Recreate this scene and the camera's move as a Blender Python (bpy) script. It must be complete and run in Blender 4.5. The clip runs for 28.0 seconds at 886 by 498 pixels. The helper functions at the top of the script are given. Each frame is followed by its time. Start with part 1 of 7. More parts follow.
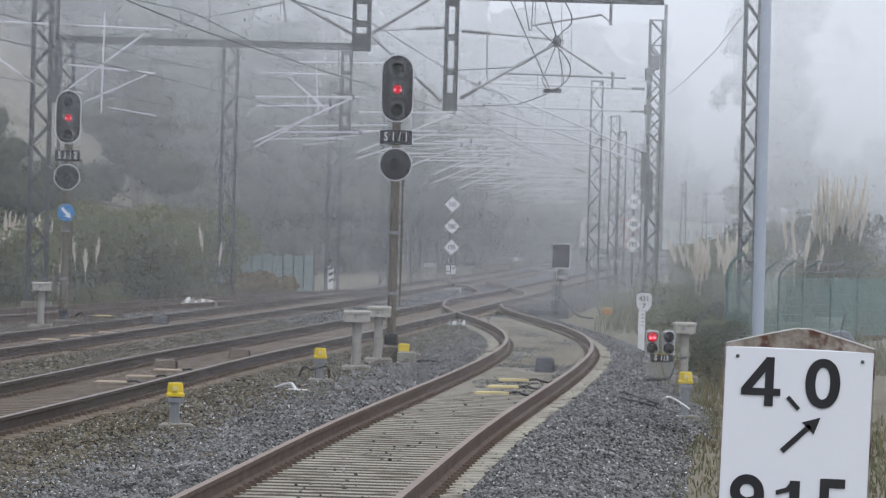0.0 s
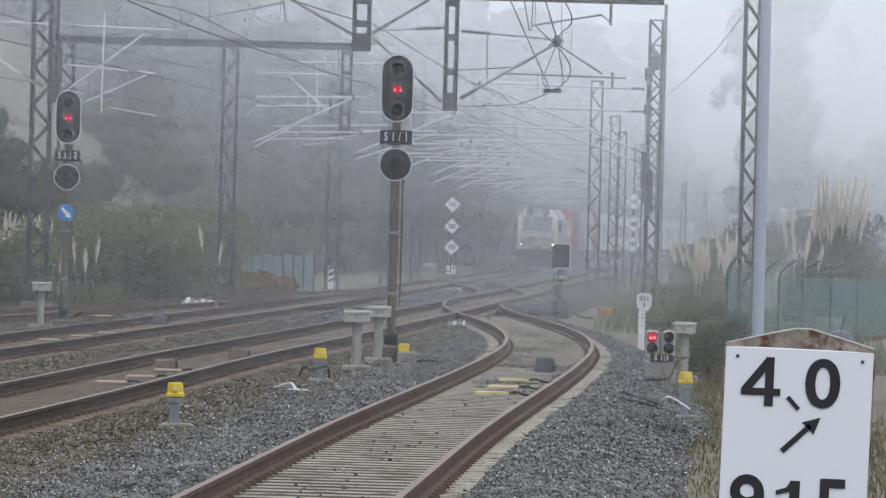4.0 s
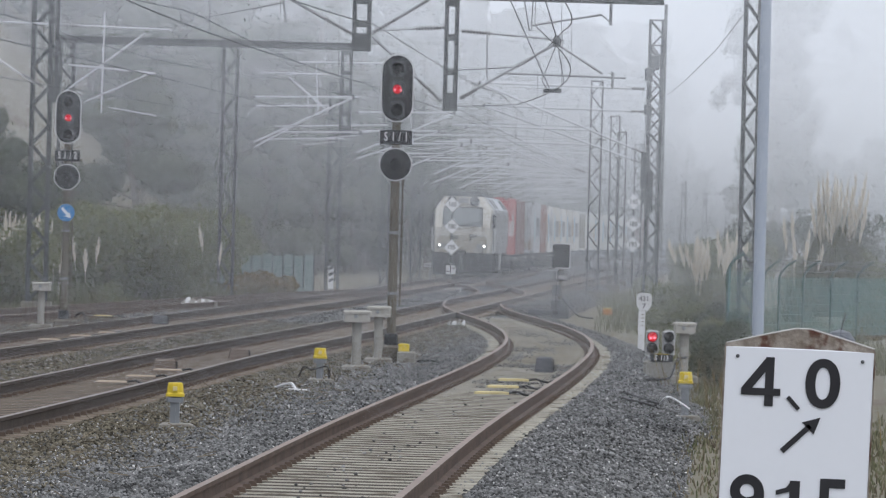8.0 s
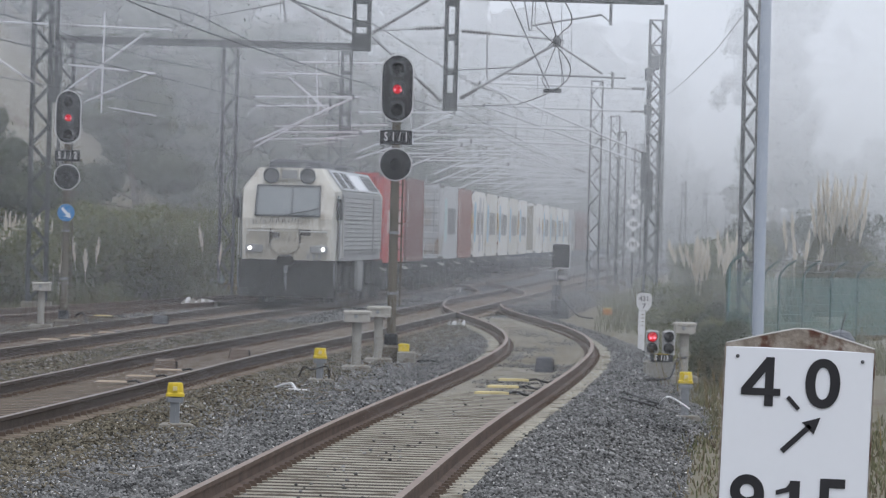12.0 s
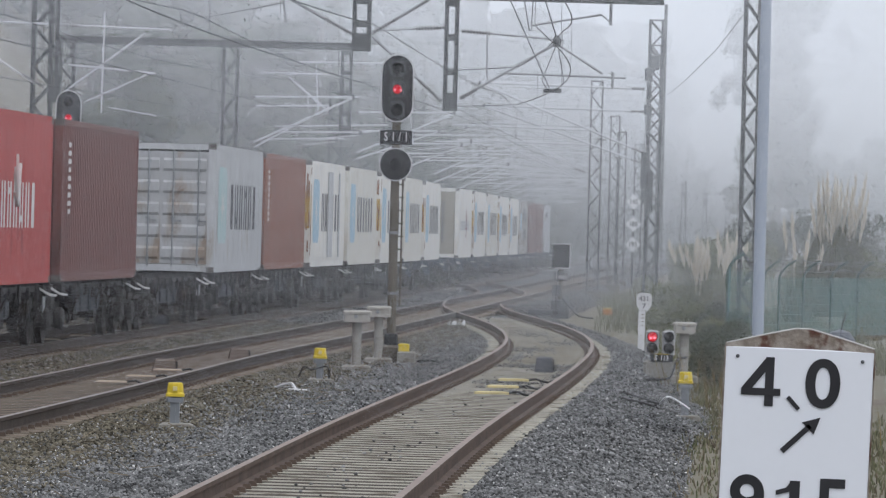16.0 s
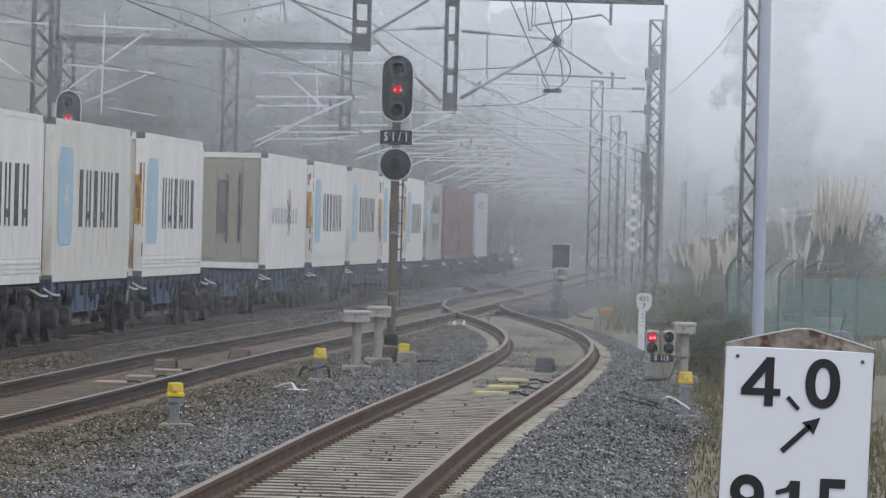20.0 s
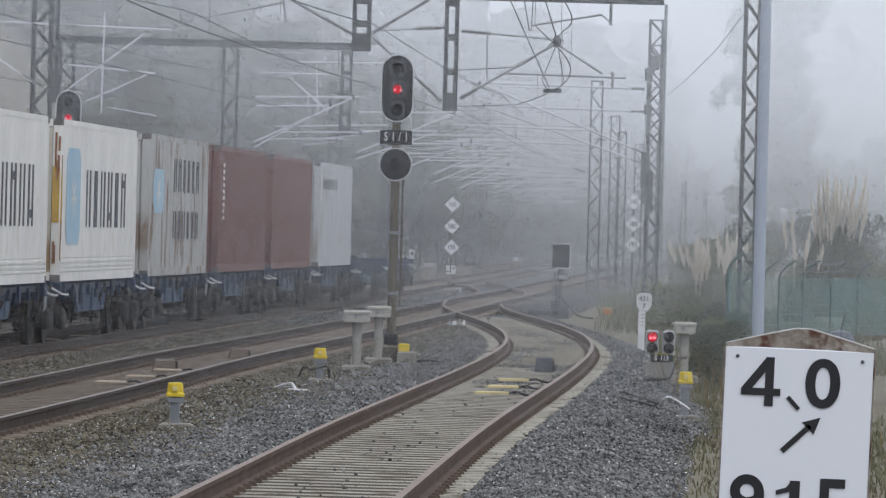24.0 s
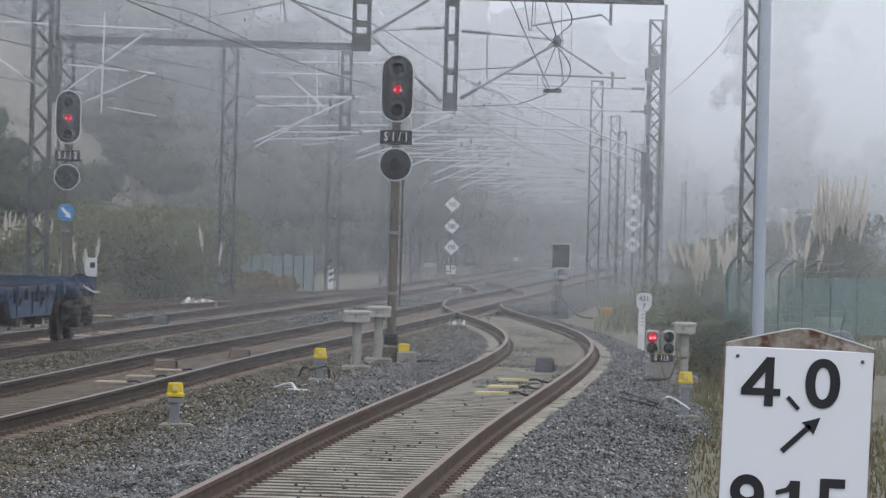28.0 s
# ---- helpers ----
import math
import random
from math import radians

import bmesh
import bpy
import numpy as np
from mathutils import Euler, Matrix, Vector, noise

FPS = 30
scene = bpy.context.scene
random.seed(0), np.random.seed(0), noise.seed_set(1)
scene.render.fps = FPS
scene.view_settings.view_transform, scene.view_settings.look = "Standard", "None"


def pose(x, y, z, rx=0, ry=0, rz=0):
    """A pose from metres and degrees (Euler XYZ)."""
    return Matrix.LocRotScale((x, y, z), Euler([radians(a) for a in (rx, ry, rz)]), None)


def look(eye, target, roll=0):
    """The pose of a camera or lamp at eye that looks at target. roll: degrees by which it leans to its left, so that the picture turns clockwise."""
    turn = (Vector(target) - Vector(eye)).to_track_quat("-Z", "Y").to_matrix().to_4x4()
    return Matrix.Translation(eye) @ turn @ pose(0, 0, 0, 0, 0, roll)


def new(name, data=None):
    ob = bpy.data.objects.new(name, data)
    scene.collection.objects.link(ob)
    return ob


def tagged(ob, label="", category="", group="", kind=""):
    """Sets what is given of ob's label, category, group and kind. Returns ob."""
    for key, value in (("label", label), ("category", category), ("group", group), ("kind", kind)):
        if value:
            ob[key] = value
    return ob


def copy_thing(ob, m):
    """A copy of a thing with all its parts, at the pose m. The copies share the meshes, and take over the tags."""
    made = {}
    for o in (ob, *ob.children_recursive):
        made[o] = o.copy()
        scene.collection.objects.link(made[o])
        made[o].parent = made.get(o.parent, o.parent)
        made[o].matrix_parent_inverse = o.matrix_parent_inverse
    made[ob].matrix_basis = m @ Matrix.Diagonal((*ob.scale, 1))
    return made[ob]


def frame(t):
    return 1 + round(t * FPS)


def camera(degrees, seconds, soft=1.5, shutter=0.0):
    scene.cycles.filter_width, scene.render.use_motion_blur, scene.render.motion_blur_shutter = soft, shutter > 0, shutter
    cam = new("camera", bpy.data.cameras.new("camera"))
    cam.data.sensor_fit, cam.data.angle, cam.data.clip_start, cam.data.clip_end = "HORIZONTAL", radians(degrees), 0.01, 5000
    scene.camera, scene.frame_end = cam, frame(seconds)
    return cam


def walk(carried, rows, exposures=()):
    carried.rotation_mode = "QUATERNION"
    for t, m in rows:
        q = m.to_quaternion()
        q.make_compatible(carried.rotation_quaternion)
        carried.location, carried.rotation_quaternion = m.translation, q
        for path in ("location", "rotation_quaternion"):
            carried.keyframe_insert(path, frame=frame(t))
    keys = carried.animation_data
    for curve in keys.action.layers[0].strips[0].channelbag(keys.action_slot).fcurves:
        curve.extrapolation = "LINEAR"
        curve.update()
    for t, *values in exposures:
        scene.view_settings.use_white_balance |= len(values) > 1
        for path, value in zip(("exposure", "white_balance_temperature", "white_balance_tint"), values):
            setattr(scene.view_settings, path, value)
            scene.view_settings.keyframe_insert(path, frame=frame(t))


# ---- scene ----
# World: z = 0 is the rail head, +Y runs down the line, the viewer stands at the origin.
FOV = 9.30
EYE_Z = 2.20
cam = camera(FOV, 28.0, soft=1.3)
VIEW = look((0, 0, EYE_Z), (0, 100, EYE_Z - 0.342), roll=1.5)
walk(cam, [(0.0, VIEW), (28.0, VIEW)], exposures=[(0.0, 0.18, 6300, 12), (8.0, 0.14, 6300, 12), (17.0, 0.10, 6300, 12), (25.0, 0.04, 6300, 12), (28.0, 0.06, 6300, 12)])

# ---- daylight: thick overcast ----
world = bpy.data.worlds.new("overcast_sky")
scene.world = world
world.use_nodes = True
wn = world.node_tree.nodes
wl = world.node_tree.links
sky = wn.new("ShaderNodeTexSky")
sky.sky_type = "NISHITA"
sky.sun_disc = False
sky.sun_elevation = radians(60)
sky.sun_rotation = radians(152)
sky.air_density, sky.dust_density, sky.ozone_density = 1.0, 6.0, 1.5
wn["Background"].inputs["Strength"].default_value = 0.12
# a white cloud deck veils most of the clear sky
deck = wn.new("ShaderNodeMix")
deck.data_type = "RGBA"
deck.inputs["Factor"].default_value = 0.82
deck.inputs["B"].default_value = (8.5, 8.9, 9.5, 1)
wl.new(sky.outputs["Color"], deck.inputs["A"])
wl.new(deck.outputs["Result"], wn["Background"].inputs["Color"])
sun = new("sun", bpy.data.lights.new("sun", "SUN"))
sun.data.energy = 0.5
sun.data.angle = radians(25)
sun.data.color = (1.0, 0.985, 0.96)
sun.matrix_world = look((16, -30, 60), (0, 0, 0))


# ---- materials ----
def mat(name, a, b=None, scale=4.0, rough=0.8, metal=0.0, bump=0.0, bump_scale=None, fine=40.0, spots=None, spot_scale=1.0, spot_at=0.58, per="", spec=0.3, glow=0.0, stretch=(1, 1, 1), vary=(0.6, 1.5), grain=0.18, leafy=0.0):
    """Two tones mixed by noise, finer grain, optional stains, and optional variation from piece to piece."""
    m = bpy.data.materials.new(name)
    m.use_nodes = True
    n, l = m.node_tree.nodes, m.node_tree.links
    p = n["Principled BSDF"]
    p.inputs["Roughness"].default_value, p.inputs["Metallic"].default_value = rough, metal
    p.inputs["Specular IOR Level"].default_value = spec
    tc, mp = n.new("ShaderNodeTexCoord"), n.new("ShaderNodeMapping")
    l.new(tc.outputs["Object"], mp.inputs["Vector"])
    mp.inputs["Scale"].default_value = stretch
    if per == "object":
        shift, far_off = n.new("ShaderNodeObjectInfo"), n.new("ShaderNodeMath")
        far_off.operation = "MULTIPLY"
        far_off.inputs[1].default_value = 61.0
        l.new(shift.outputs["Random"], far_off.inputs[0])
        l.new(far_off.outputs[0], mp.inputs["Location"])
    b = b or tuple(c * 0.75 for c in a)
    t1, t2 = n.new("ShaderNodeTexNoise"), n.new("ShaderNodeTexNoise")
    for t, s, d in ((t1, scale, 5), (t2, fine, 3)):
        t.inputs["Scale"].default_value, t.inputs["Detail"].default_value = s, d
        l.new(mp.outputs["Vector"], t.inputs["Vector"])
    mix = n.new("ShaderNodeMix")
    mix.data_type = "RGBA"
    mix.inputs["A"].default_value, mix.inputs["B"].default_value = (*a, 1), (*b, 1)
    ramp = n.new("ShaderNodeMapRange")
    ramp.inputs["From Min"].default_value, ramp.inputs["From Max"].default_value = 0.32, 0.68
    l.new(t1.outputs["Fac"], ramp.inputs["Value"])
    l.new(ramp.outputs["Result"], mix.inputs["Factor"])
    out = mix.outputs["Result"]
    if spots:
        t3, r3, m3 = n.new("ShaderNodeTexNoise"), n.new("ShaderNodeMapRange"), n.new("ShaderNodeMix")
        t3.inputs["Scale"].default_value, t3.inputs["Detail"].default_value = spot_scale, 6
        l.new(mp.outputs["Vector"], t3.inputs["Vector"])
        r3.inputs["From Min"].default_value, r3.inputs["From Max"].default_value = spot_at, spot_at + 0.1
        l.new(t3.outputs["Fac"], r3.inputs["Value"])
        m3.data_type = "RGBA"
        l.new(r3.outputs["Result"], m3.inputs["Factor"])
        l.new(out, m3.inputs["A"])
        m3.inputs["B"].default_value = (*spots, 1)
        out = m3.outputs["Result"]
    hsv, add = n.new("ShaderNodeHueSaturation"), n.new("ShaderNodeMapRange")
    add.inputs["To Min"].default_value, add.inputs["To Max"].default_value = 1 - grain, 1 + grain
    l.new(t2.outputs["Fac"], add.inputs["Value"])
    val = add.outputs["Result"]
    if per:
        src = n.new("ShaderNodeObjectInfo" if per == "object" else "ShaderNodeNewGeometry")
        v2, mul = n.new("ShaderNodeMapRange"), n.new("ShaderNodeMath")
        v2.inputs["To Min"].default_value, v2.inputs["To Max"].default_value = (0.90, 1.10) if per == "object" else vary
        l.new(src.outputs["Random" if per == "object" else "Random Per Island"], v2.inputs["Value"])
        mul.operation = "MULTIPLY"
        l.new(val, mul.inputs[0])
        l.new(v2.outputs["Result"], mul.inputs[1])
        val = mul.outputs[0]
    l.new(val, hsv.inputs["Value"])
    l.new(out, hsv.inputs["Color"])
    l.new(hsv.outputs["Color"], p.inputs["Base Color"])
    if bump:
        bp, t4 = n.new("ShaderNodeBump"), n.new("ShaderNodeTexNoise")
        t4.inputs["Scale"].default_value, t4.inputs["Detail"].default_value = bump_scale or fine, 4
        l.new(mp.outputs["Vector"], t4.inputs["Vector"])
        bp.inputs["Strength"].default_value, bp.inputs["Distance"].default_value = bump, 0.02
        l.new(t4.outputs["Fac"], bp.inputs["Height"])
        l.new(bp.outputs["Normal"], p.inputs["Normal"])
    if leafy:
        through_leaf, blend = n.new("ShaderNodeBsdfTranslucent"), n.new("ShaderNodeMixShader")
        l.new(hsv.outputs["Color"], through_leaf.inputs["Color"])
        blend.inputs["Fac"].default_value = leafy
        l.new(p.outputs["BSDF"], blend.inputs[1])
        l.new(through_leaf.outputs["BSDF"], blend.inputs[2])
        l.new(blend.outputs["Shader"], n["Material Output"].inputs["Surface"])
    if glow:
        p.inputs["Emission Color"].default_value = (*a, 1)
        p.inputs["Emission Strength"].default_value = glow
    return m


# even pale colour of the strips that imitate haze
FOG = mat("pale_haze_strip", (0.82, 0.857, 0.892), (0.80, 0.837, 0.872), 0.02, rough=1.0, spec=0.0)
BALLAST = mat("ballast_gravel", (0.06, 0.063, 0.068), (0.125, 0.127, 0.13), 11.0, bump=1.0, bump_scale=16, fine=22, spots=(0.125, 0.11, 0.095), spot_scale=0.12, spot_at=0.56, spec=0.06)
STONE = mat("ballast_stone", (0.090, 0.091, 0.090), (0.168, 0.169, 0.166), 1.5, fine=9, per="island", bump=0.4, vary=(0.3, 1.95), spec=0.06)
STONE_BROWN = mat("dusty_brown_ballast_stone", (0.082, 0.073, 0.053), (0.134, 0.120, 0.091), 1.5, fine=9, per="island", bump=0.4, vary=(0.35, 1.9), spec=0.06)
BROWN_BOX = mat("rusty_brown_housing", (0.13, 0.105, 0.085), (0.19, 0.155, 0.13), 5.0, rough=0.7, spots=(0.08, 0.06, 0.05), spot_scale=6.0)
STONE_PALE = mat("pale_ballast_stone", (0.42, 0.42, 0.41), (0.6, 0.59, 0.57), 1.5, per="island", vary=(0.6, 1.3))
SOIL = mat("sandy_trackbed", (0.140, 0.125, 0.094), (0.215, 0.195, 0.150), 2.6, fine=14, bump=0.6, bump_scale=18, spots=(0.085, 0.075, 0.062), spot_scale=3.4, spot_at=0.555, spec=0.06)
GRASS_SOIL = mat("grassy_soil", (0.145, 0.137, 0.098), (0.205, 0.186, 0.145), 0.6, fine=8, bump=1.0, bump_scale=7, spots=(0.13, 0.105, 0.08), spot_scale=0.3, spec=0.06)
RAIL_DARK = mat("grimy_running_rail", (0.048, 0.036, 0.028), (0.078, 0.058, 0.045), 3.0, rough=0.75, metal=0.2, fine=25, bump=0.3)
RAIL_RUST = mat("rusted_rail", (0.080, 0.055, 0.041), (0.128, 0.088, 0.067), 3.0, rough=0.75, metal=0.2, fine=25, bump=0.3)
RAIL_BRIGHT = mat("running_rail_top", (0.165, 0.142, 0.125), (0.215, 0.188, 0.165), 2.0, rough=0.5, metal=0.3, fine=30)
RAIL_TOP = mat("worn_rail_top", (0.19, 0.140, 0.112), (0.25, 0.19, 0.155), 2.0, rough=0.55, metal=0.15, fine=30)
# brown bed, coloured dark for the shade between the sleepers
GAP_SHADE_SOIL = mat("gap_shade_trackbed", (0.050, 0.041, 0.032), (0.080, 0.066, 0.052), 1.3, fine=14, bump=0.6, bump_scale=18, spots=(0.06, 0.05, 0.042), spot_scale=2.2, spot_at=0.6, spec=0.06)
SLEEPER_OLD = mat("grimy_sleeper", (0.215, 0.178, 0.142), (0.155, 0.128, 0.10), 2.0, fine=16, bump=0.4, per="object", spots=(0.08, 0.065, 0.053), spot_scale=1.6, spec=0.06)
SLEEPER = mat("concrete_sleeper", (0.40, 0.38, 0.32), (0.30, 0.285, 0.235), 2.6, fine=16, bump=0.4, per="object", spots=(0.12, 0.10, 0.075), spot_scale=2.4, spot_at=0.55, stretch=(1, 2, 1), spec=0.06)
CLIP = mat("rail_clip_steel", (0.075, 0.056, 0.044), (0.115, 0.085, 0.065), 8.0, rough=0.7, metal=0.4)
CONCRETE = mat("weathered_concrete", (0.33, 0.32, 0.29), (0.22, 0.21, 0.185), 2.5, fine=18, bump=0.4, spots=(0.12, 0.10, 0.075), spot_scale=2.0)
GRIMY_CONCRETE = mat("grimy_concrete", (0.17, 0.155, 0.13), (0.12, 0.108, 0.09), 2.5, fine=18, bump=0.4, spots=(0.075, 0.06, 0.045), spot_scale=2.0)
STRUT = mat("pale_bracket_tube", (0.36, 0.375, 0.39), (0.28, 0.29, 0.305), 2.0, rough=0.5, fine=14)
GALV = mat("galvanised_steel", (0.30, 0.315, 0.33), (0.22, 0.235, 0.25), 2.0, rough=0.55, metal=0.5, fine=12, stretch=(1, 1, 0.3))
MAST = mat("weathered_mast_steel", (0.085, 0.092, 0.094), (0.055, 0.06, 0.064), 1.2, rough=0.7, metal=0.3, fine=9)
TUBE = mat("bright_tube_steel", (0.66, 0.68, 0.70), (0.54, 0.56, 0.58), 1.5, rough=0.4)
WIRE = mat("overhead_wire", (0.09, 0.10, 0.105), (0.06, 0.065, 0.07), 2.0, rough=0.6, metal=0.4)
INSUL = mat("grey_insulator", (0.15, 0.15, 0.155), (0.22, 0.22, 0.225), 4.0, rough=0.35)
BLACK = mat("signal_black_enamel", (0.022, 0.023, 0.026), (0.035, 0.036, 0.04), 3.0, rough=0.5)
RIM = mat("white_enamel", (0.74, 0.75, 0.76), (0.62, 0.62, 0.62), 3.0, rough=0.5)
DULL_RIM = mat("weathered_white_enamel", (0.66, 0.67, 0.68), (0.55, 0.56, 0.56), 3.0, rough=0.5)
BOARD_WHITE = mat("reflective_white_board", (0.93, 0.94, 0.95), (0.88, 0.89, 0.90), 3.0, rough=0.4, grain=0.04)
WHITE = mat("white_sign_paint", (0.75, 0.78, 0.83), (0.74, 0.77, 0.82), 1.5, rough=0.4, fine=30, grain=0.015)
INK = mat("black_sign_ink", (0.018, 0.018, 0.022), (0.03, 0.03, 0.034), 6.0, rough=0.5)
LENS_DARK = mat("unlit_lens", (0.012, 0.012, 0.014), (0.02, 0.02, 0.022), 3.0, rough=0.15, spec=0.6)
LENS_RED = mat("lit_red_lens", (0.9, 0.03, 0.05), (0.9, 0.02, 0.04), 3.0, rough=0.2, glow=0.25)
LENS_LIT = mat("lit_red_dots", (1.0, 0.20, 0.26), (1.0, 0.16, 0.22), 3.0, rough=0.2, glow=1.5)
POLE = mat("signal_pole_paint", (0.115, 0.105, 0.085), (0.17, 0.15, 0.12), 2.0, rough=0.7, fine=16, stretch=(1, 1, 0.3))
YELLOW = mat("yellow_plastic", (0.68, 0.52, 0.045), (0.58, 0.43, 0.04), 6.0, rough=0.5, fine=30)
PALE_YELLOW = mat("faded_yellow_duct", (0.70, 0.60, 0.30), (0.60, 0.51, 0.27), 5.0, rough=0.6)
ORANGE = mat("orange_plastic", (0.48, 0.22, 0.05), (0.38, 0.18, 0.05), 5.0, rough=0.6)
BOXGREY = mat("beige_grey_box_paint", (0.45, 0.435, 0.395), (0.37, 0.355, 0.32), 4.0, rough=0.55, spots=(0.25, 0.22, 0.18), spot_scale=5.0, spot_at=0.62)
DARKBOX = mat("dark_grey_box", (0.11, 0.115, 0.125), (0.08, 0.083, 0.09), 4.0, rough=0.6)
BLUE = mat("blue_sign_paint", (0.06, 0.25, 0.55), (0.05, 0.21, 0.48), 4.0, rough=0.4)
FENCE_GREEN = mat("green_fence_coating", (0.04, 0.10, 0.09), (0.05, 0.12, 0.105), 3.0, rough=0.55)
TAN = mat("pale_tan_duct", (0.55, 0.46, 0.36), (0.45, 0.37, 0.29), 5.0, rough=0.7)
FENCE_MESH = mat("pale_green_wire_mesh", (0.13, 0.27, 0.26), (0.18, 0.32, 0.31), 3.0, rough=0.55)
PALE_STEEL = mat("pale_galvanised_pole", (0.38, 0.435, 0.53), (0.33, 0.385, 0.475), 0.8, rough=0.5, stretch=(1, 1, 0.2), grain=0.06)
CASE_GREY = mat("pale_grey_lamp_case", (0.46, 0.46, 0.46), (0.36, 0.36, 0.36), 5.0, rough=0.5)
FENCE_PALE = mat("pale_green_fence_panel", (0.25, 0.32, 0.31), (0.18, 0.25, 0.245), 3.0, rough=0.6)
RUBBER = mat("black_cable", (0.02, 0.02, 0.022), (0.03, 0.03, 0.03), 5.0, rough=0.6)
RUSTY_POST = mat("rust_stained_post", (0.34, 0.31, 0.27), (0.15, 0.115, 0.09), 16.0, bump=0.5, spots=(0.10, 0.048, 0.034), spot_scale=13.0, spot_at=0.52)
LEAF_MID = mat("leaf_mid_green", (0.070, 0.084, 0.045), (0.098, 0.108, 0.062), 0.5, rough=0.7, per="island", spec=0.1, vary=(0.8, 1.2), leafy=0.45)
LEAF = mat("leaf_green", (0.155, 0.170, 0.088), (0.20, 0.205, 0.115), 0.9, rough=0.7, per="island", spec=0.1, vary=(0.75, 1.3), leafy=0.45)
LEAF_DARK = mat("leaf_dark_green", (0.052, 0.066, 0.038), (0.075, 0.088, 0.052), 0.9, rough=0.7, per="island", spec=0.1, vary=(0.9, 1.12), leafy=0.45)
LEAF_RUST = mat("leaf_ochre", (0.24, 0.165, 0.06), (0.15, 0.125, 0.055), 1.5, rough=0.8, per="island", spec=0.2, leafy=0.45)
GRASS = mat("grass_blade", (0.128, 0.142, 0.078), (0.185, 0.172, 0.115), 1.5, rough=0.75, per="island", spec=0.2, leafy=0.45)
PLUME = mat("pampas_plume", (0.80, 0.76, 0.68), (0.68, 0.635, 0.55), 2.0, rough=0.9, per="island", spec=0.1, vary=(0.85, 1.15), leafy=0.45)
TWIG = mat("dry_twig", (0.20, 0.165, 0.115), (0.11, 0.09, 0.06), 2.0, per="island", vary=(0.5, 1.5))
BARK = mat("bark", (0.10, 0.08, 0.065), (0.15, 0.125, 0.10), 2.0, bump=0.6, stretch=(1, 1, 0.3))


# ---- mesh helpers ----
class Shape:
    """Collects faces of one mesh."""

    def __init__(self):
        self.v, self.f = [], []

    def box(self, c, s, m=None):
        o = len(self.v)
        for dz in (-0.5, 0.5):
            for dx, dy in ((-0.5, -0.5), (0.5, -0.5), (0.5, 0.5), (-0.5, 0.5)):
                q = Vector((dx * s[0], dy * s[1], dz * s[2]))
                q = (m @ q) if m else q
                self.v.append((q[0] + c[0], q[1] + c[1], q[2] + c[2]))
        self.f += [tuple(o + i for i in q) for q in ((3, 2, 1, 0), (4, 5, 6, 7), (0, 1, 5, 4), (1, 2, 6, 5), (2, 3, 7, 6), (3, 0, 4, 7))]
        return self

    def cbox(self, c, s, b=0.02):
        """A box with chamfered vertical edges and a chamfered top rim."""
        hx, hy, z0, z1 = s[0] / 2, s[1] / 2, c[2] - s[2] / 2, c[2] + s[2] / 2
        ring = [(-hx + b, -hy), (hx - b, -hy), (hx, -hy + b), (hx, hy - b), (hx - b, hy), (-hx + b, hy), (-hx, hy - b), (-hx, -hy + b)]
        k = 1 - b / max(min(hx, hy), b)
        return self.stack([[(c[0] + x * q, c[1] + y * q, z) for x, y in ring] for z, q in ((z0, 1), (z1 - b, 1), (z1, k))])

    def stack(self, rings, caps=True):
        """Skins a list of rings with equal counts."""
        o, n = len(self.v), len(rings[0])
        for r in rings:
            self.v += [tuple(p) for p in r]
        for i in range(len(rings) - 1):
            for j in range(n):
                k = (j + 1) % n
                self.f.append((o + i * n + j, o + i * n + k, o + (i + 1) * n + k, o + (i + 1) * n + j))
        if caps:
            self.f.append(tuple(o + j for j in reversed(range(n))))
            self.f.append(tuple(o + (len(rings) - 1) * n + j for j in range(n)))
        return self

    def tube(self, p, q, r, r2=None, n=8):
        p, q = Vector(p), Vector(q)
        d = (q - p).normalized()
        u = d.orthogonal().normalized()
        w = d.cross(u)
        ring = lambda c, rad: [c + (u * math.cos(a) + w * math.sin(a)) * rad for a in (2 * math.pi * i / n for i in range(n))]
        return self.stack([ring(p, r), ring(q, r if r2 is None else r2)])

    def bar(self, p, q, w, h=None):
        """A square bar from p to q."""
        p, q = Vector(p), Vector(q)
        d = (q - p).normalized()
        u = d.cross(Vector((0, 0, 1)))
        u = u.normalized() if u.length > 1e-4 else Vector((1, 0, 0))
        t = u.cross(d)
        h = h or w
        ring = lambda c: [c + u * a * w / 2 + t * b * h / 2 for a, b in ((-1, -1), (1, -1), (1, 1), (-1, 1))]
        return self.stack([ring(p), ring(q)])

    def chain(self, pts, r, n=6):
        pts = [Vector(p) for p in pts]
        rings = []
        for i, p in enumerate(pts):
            d = (pts[min(i + 1, len(pts) - 1)] - pts[max(i - 1, 0)]).normalized()
            u = d.cross(Vector((0, 0, 1)))
            u = u.normalized() if u.length > 1e-3 else Vector((1, 0, 0))
            w = u.cross(d)
            rings.append([p + (u * math.cos(a) + w * math.sin(a)) * r for a in (2 * math.pi * k / n for k in range(n))])
        return self.stack(rings)

    def lathe(self, c, axis, prof, n=20):
        """prof: pairs of (along the axis, radius)."""
        c, d = Vector(c), Vector(axis).normalized()
        u = d.orthogonal().normalized()
        w = d.cross(u)
        return self.stack([[c + d * a + (u * math.cos(t) + w * math.sin(t)) * max(r, 1e-4) for t in (2 * math.pi * i / n for i in range(n))] for a, r in prof])

    def quad(self, a, b, c, d):
        o = len(self.v)
        self.v += [tuple(a), tuple(b), tuple(c), tuple(d)]
        self.f.append((o, o + 1, o + 2, o + 3))
        return self

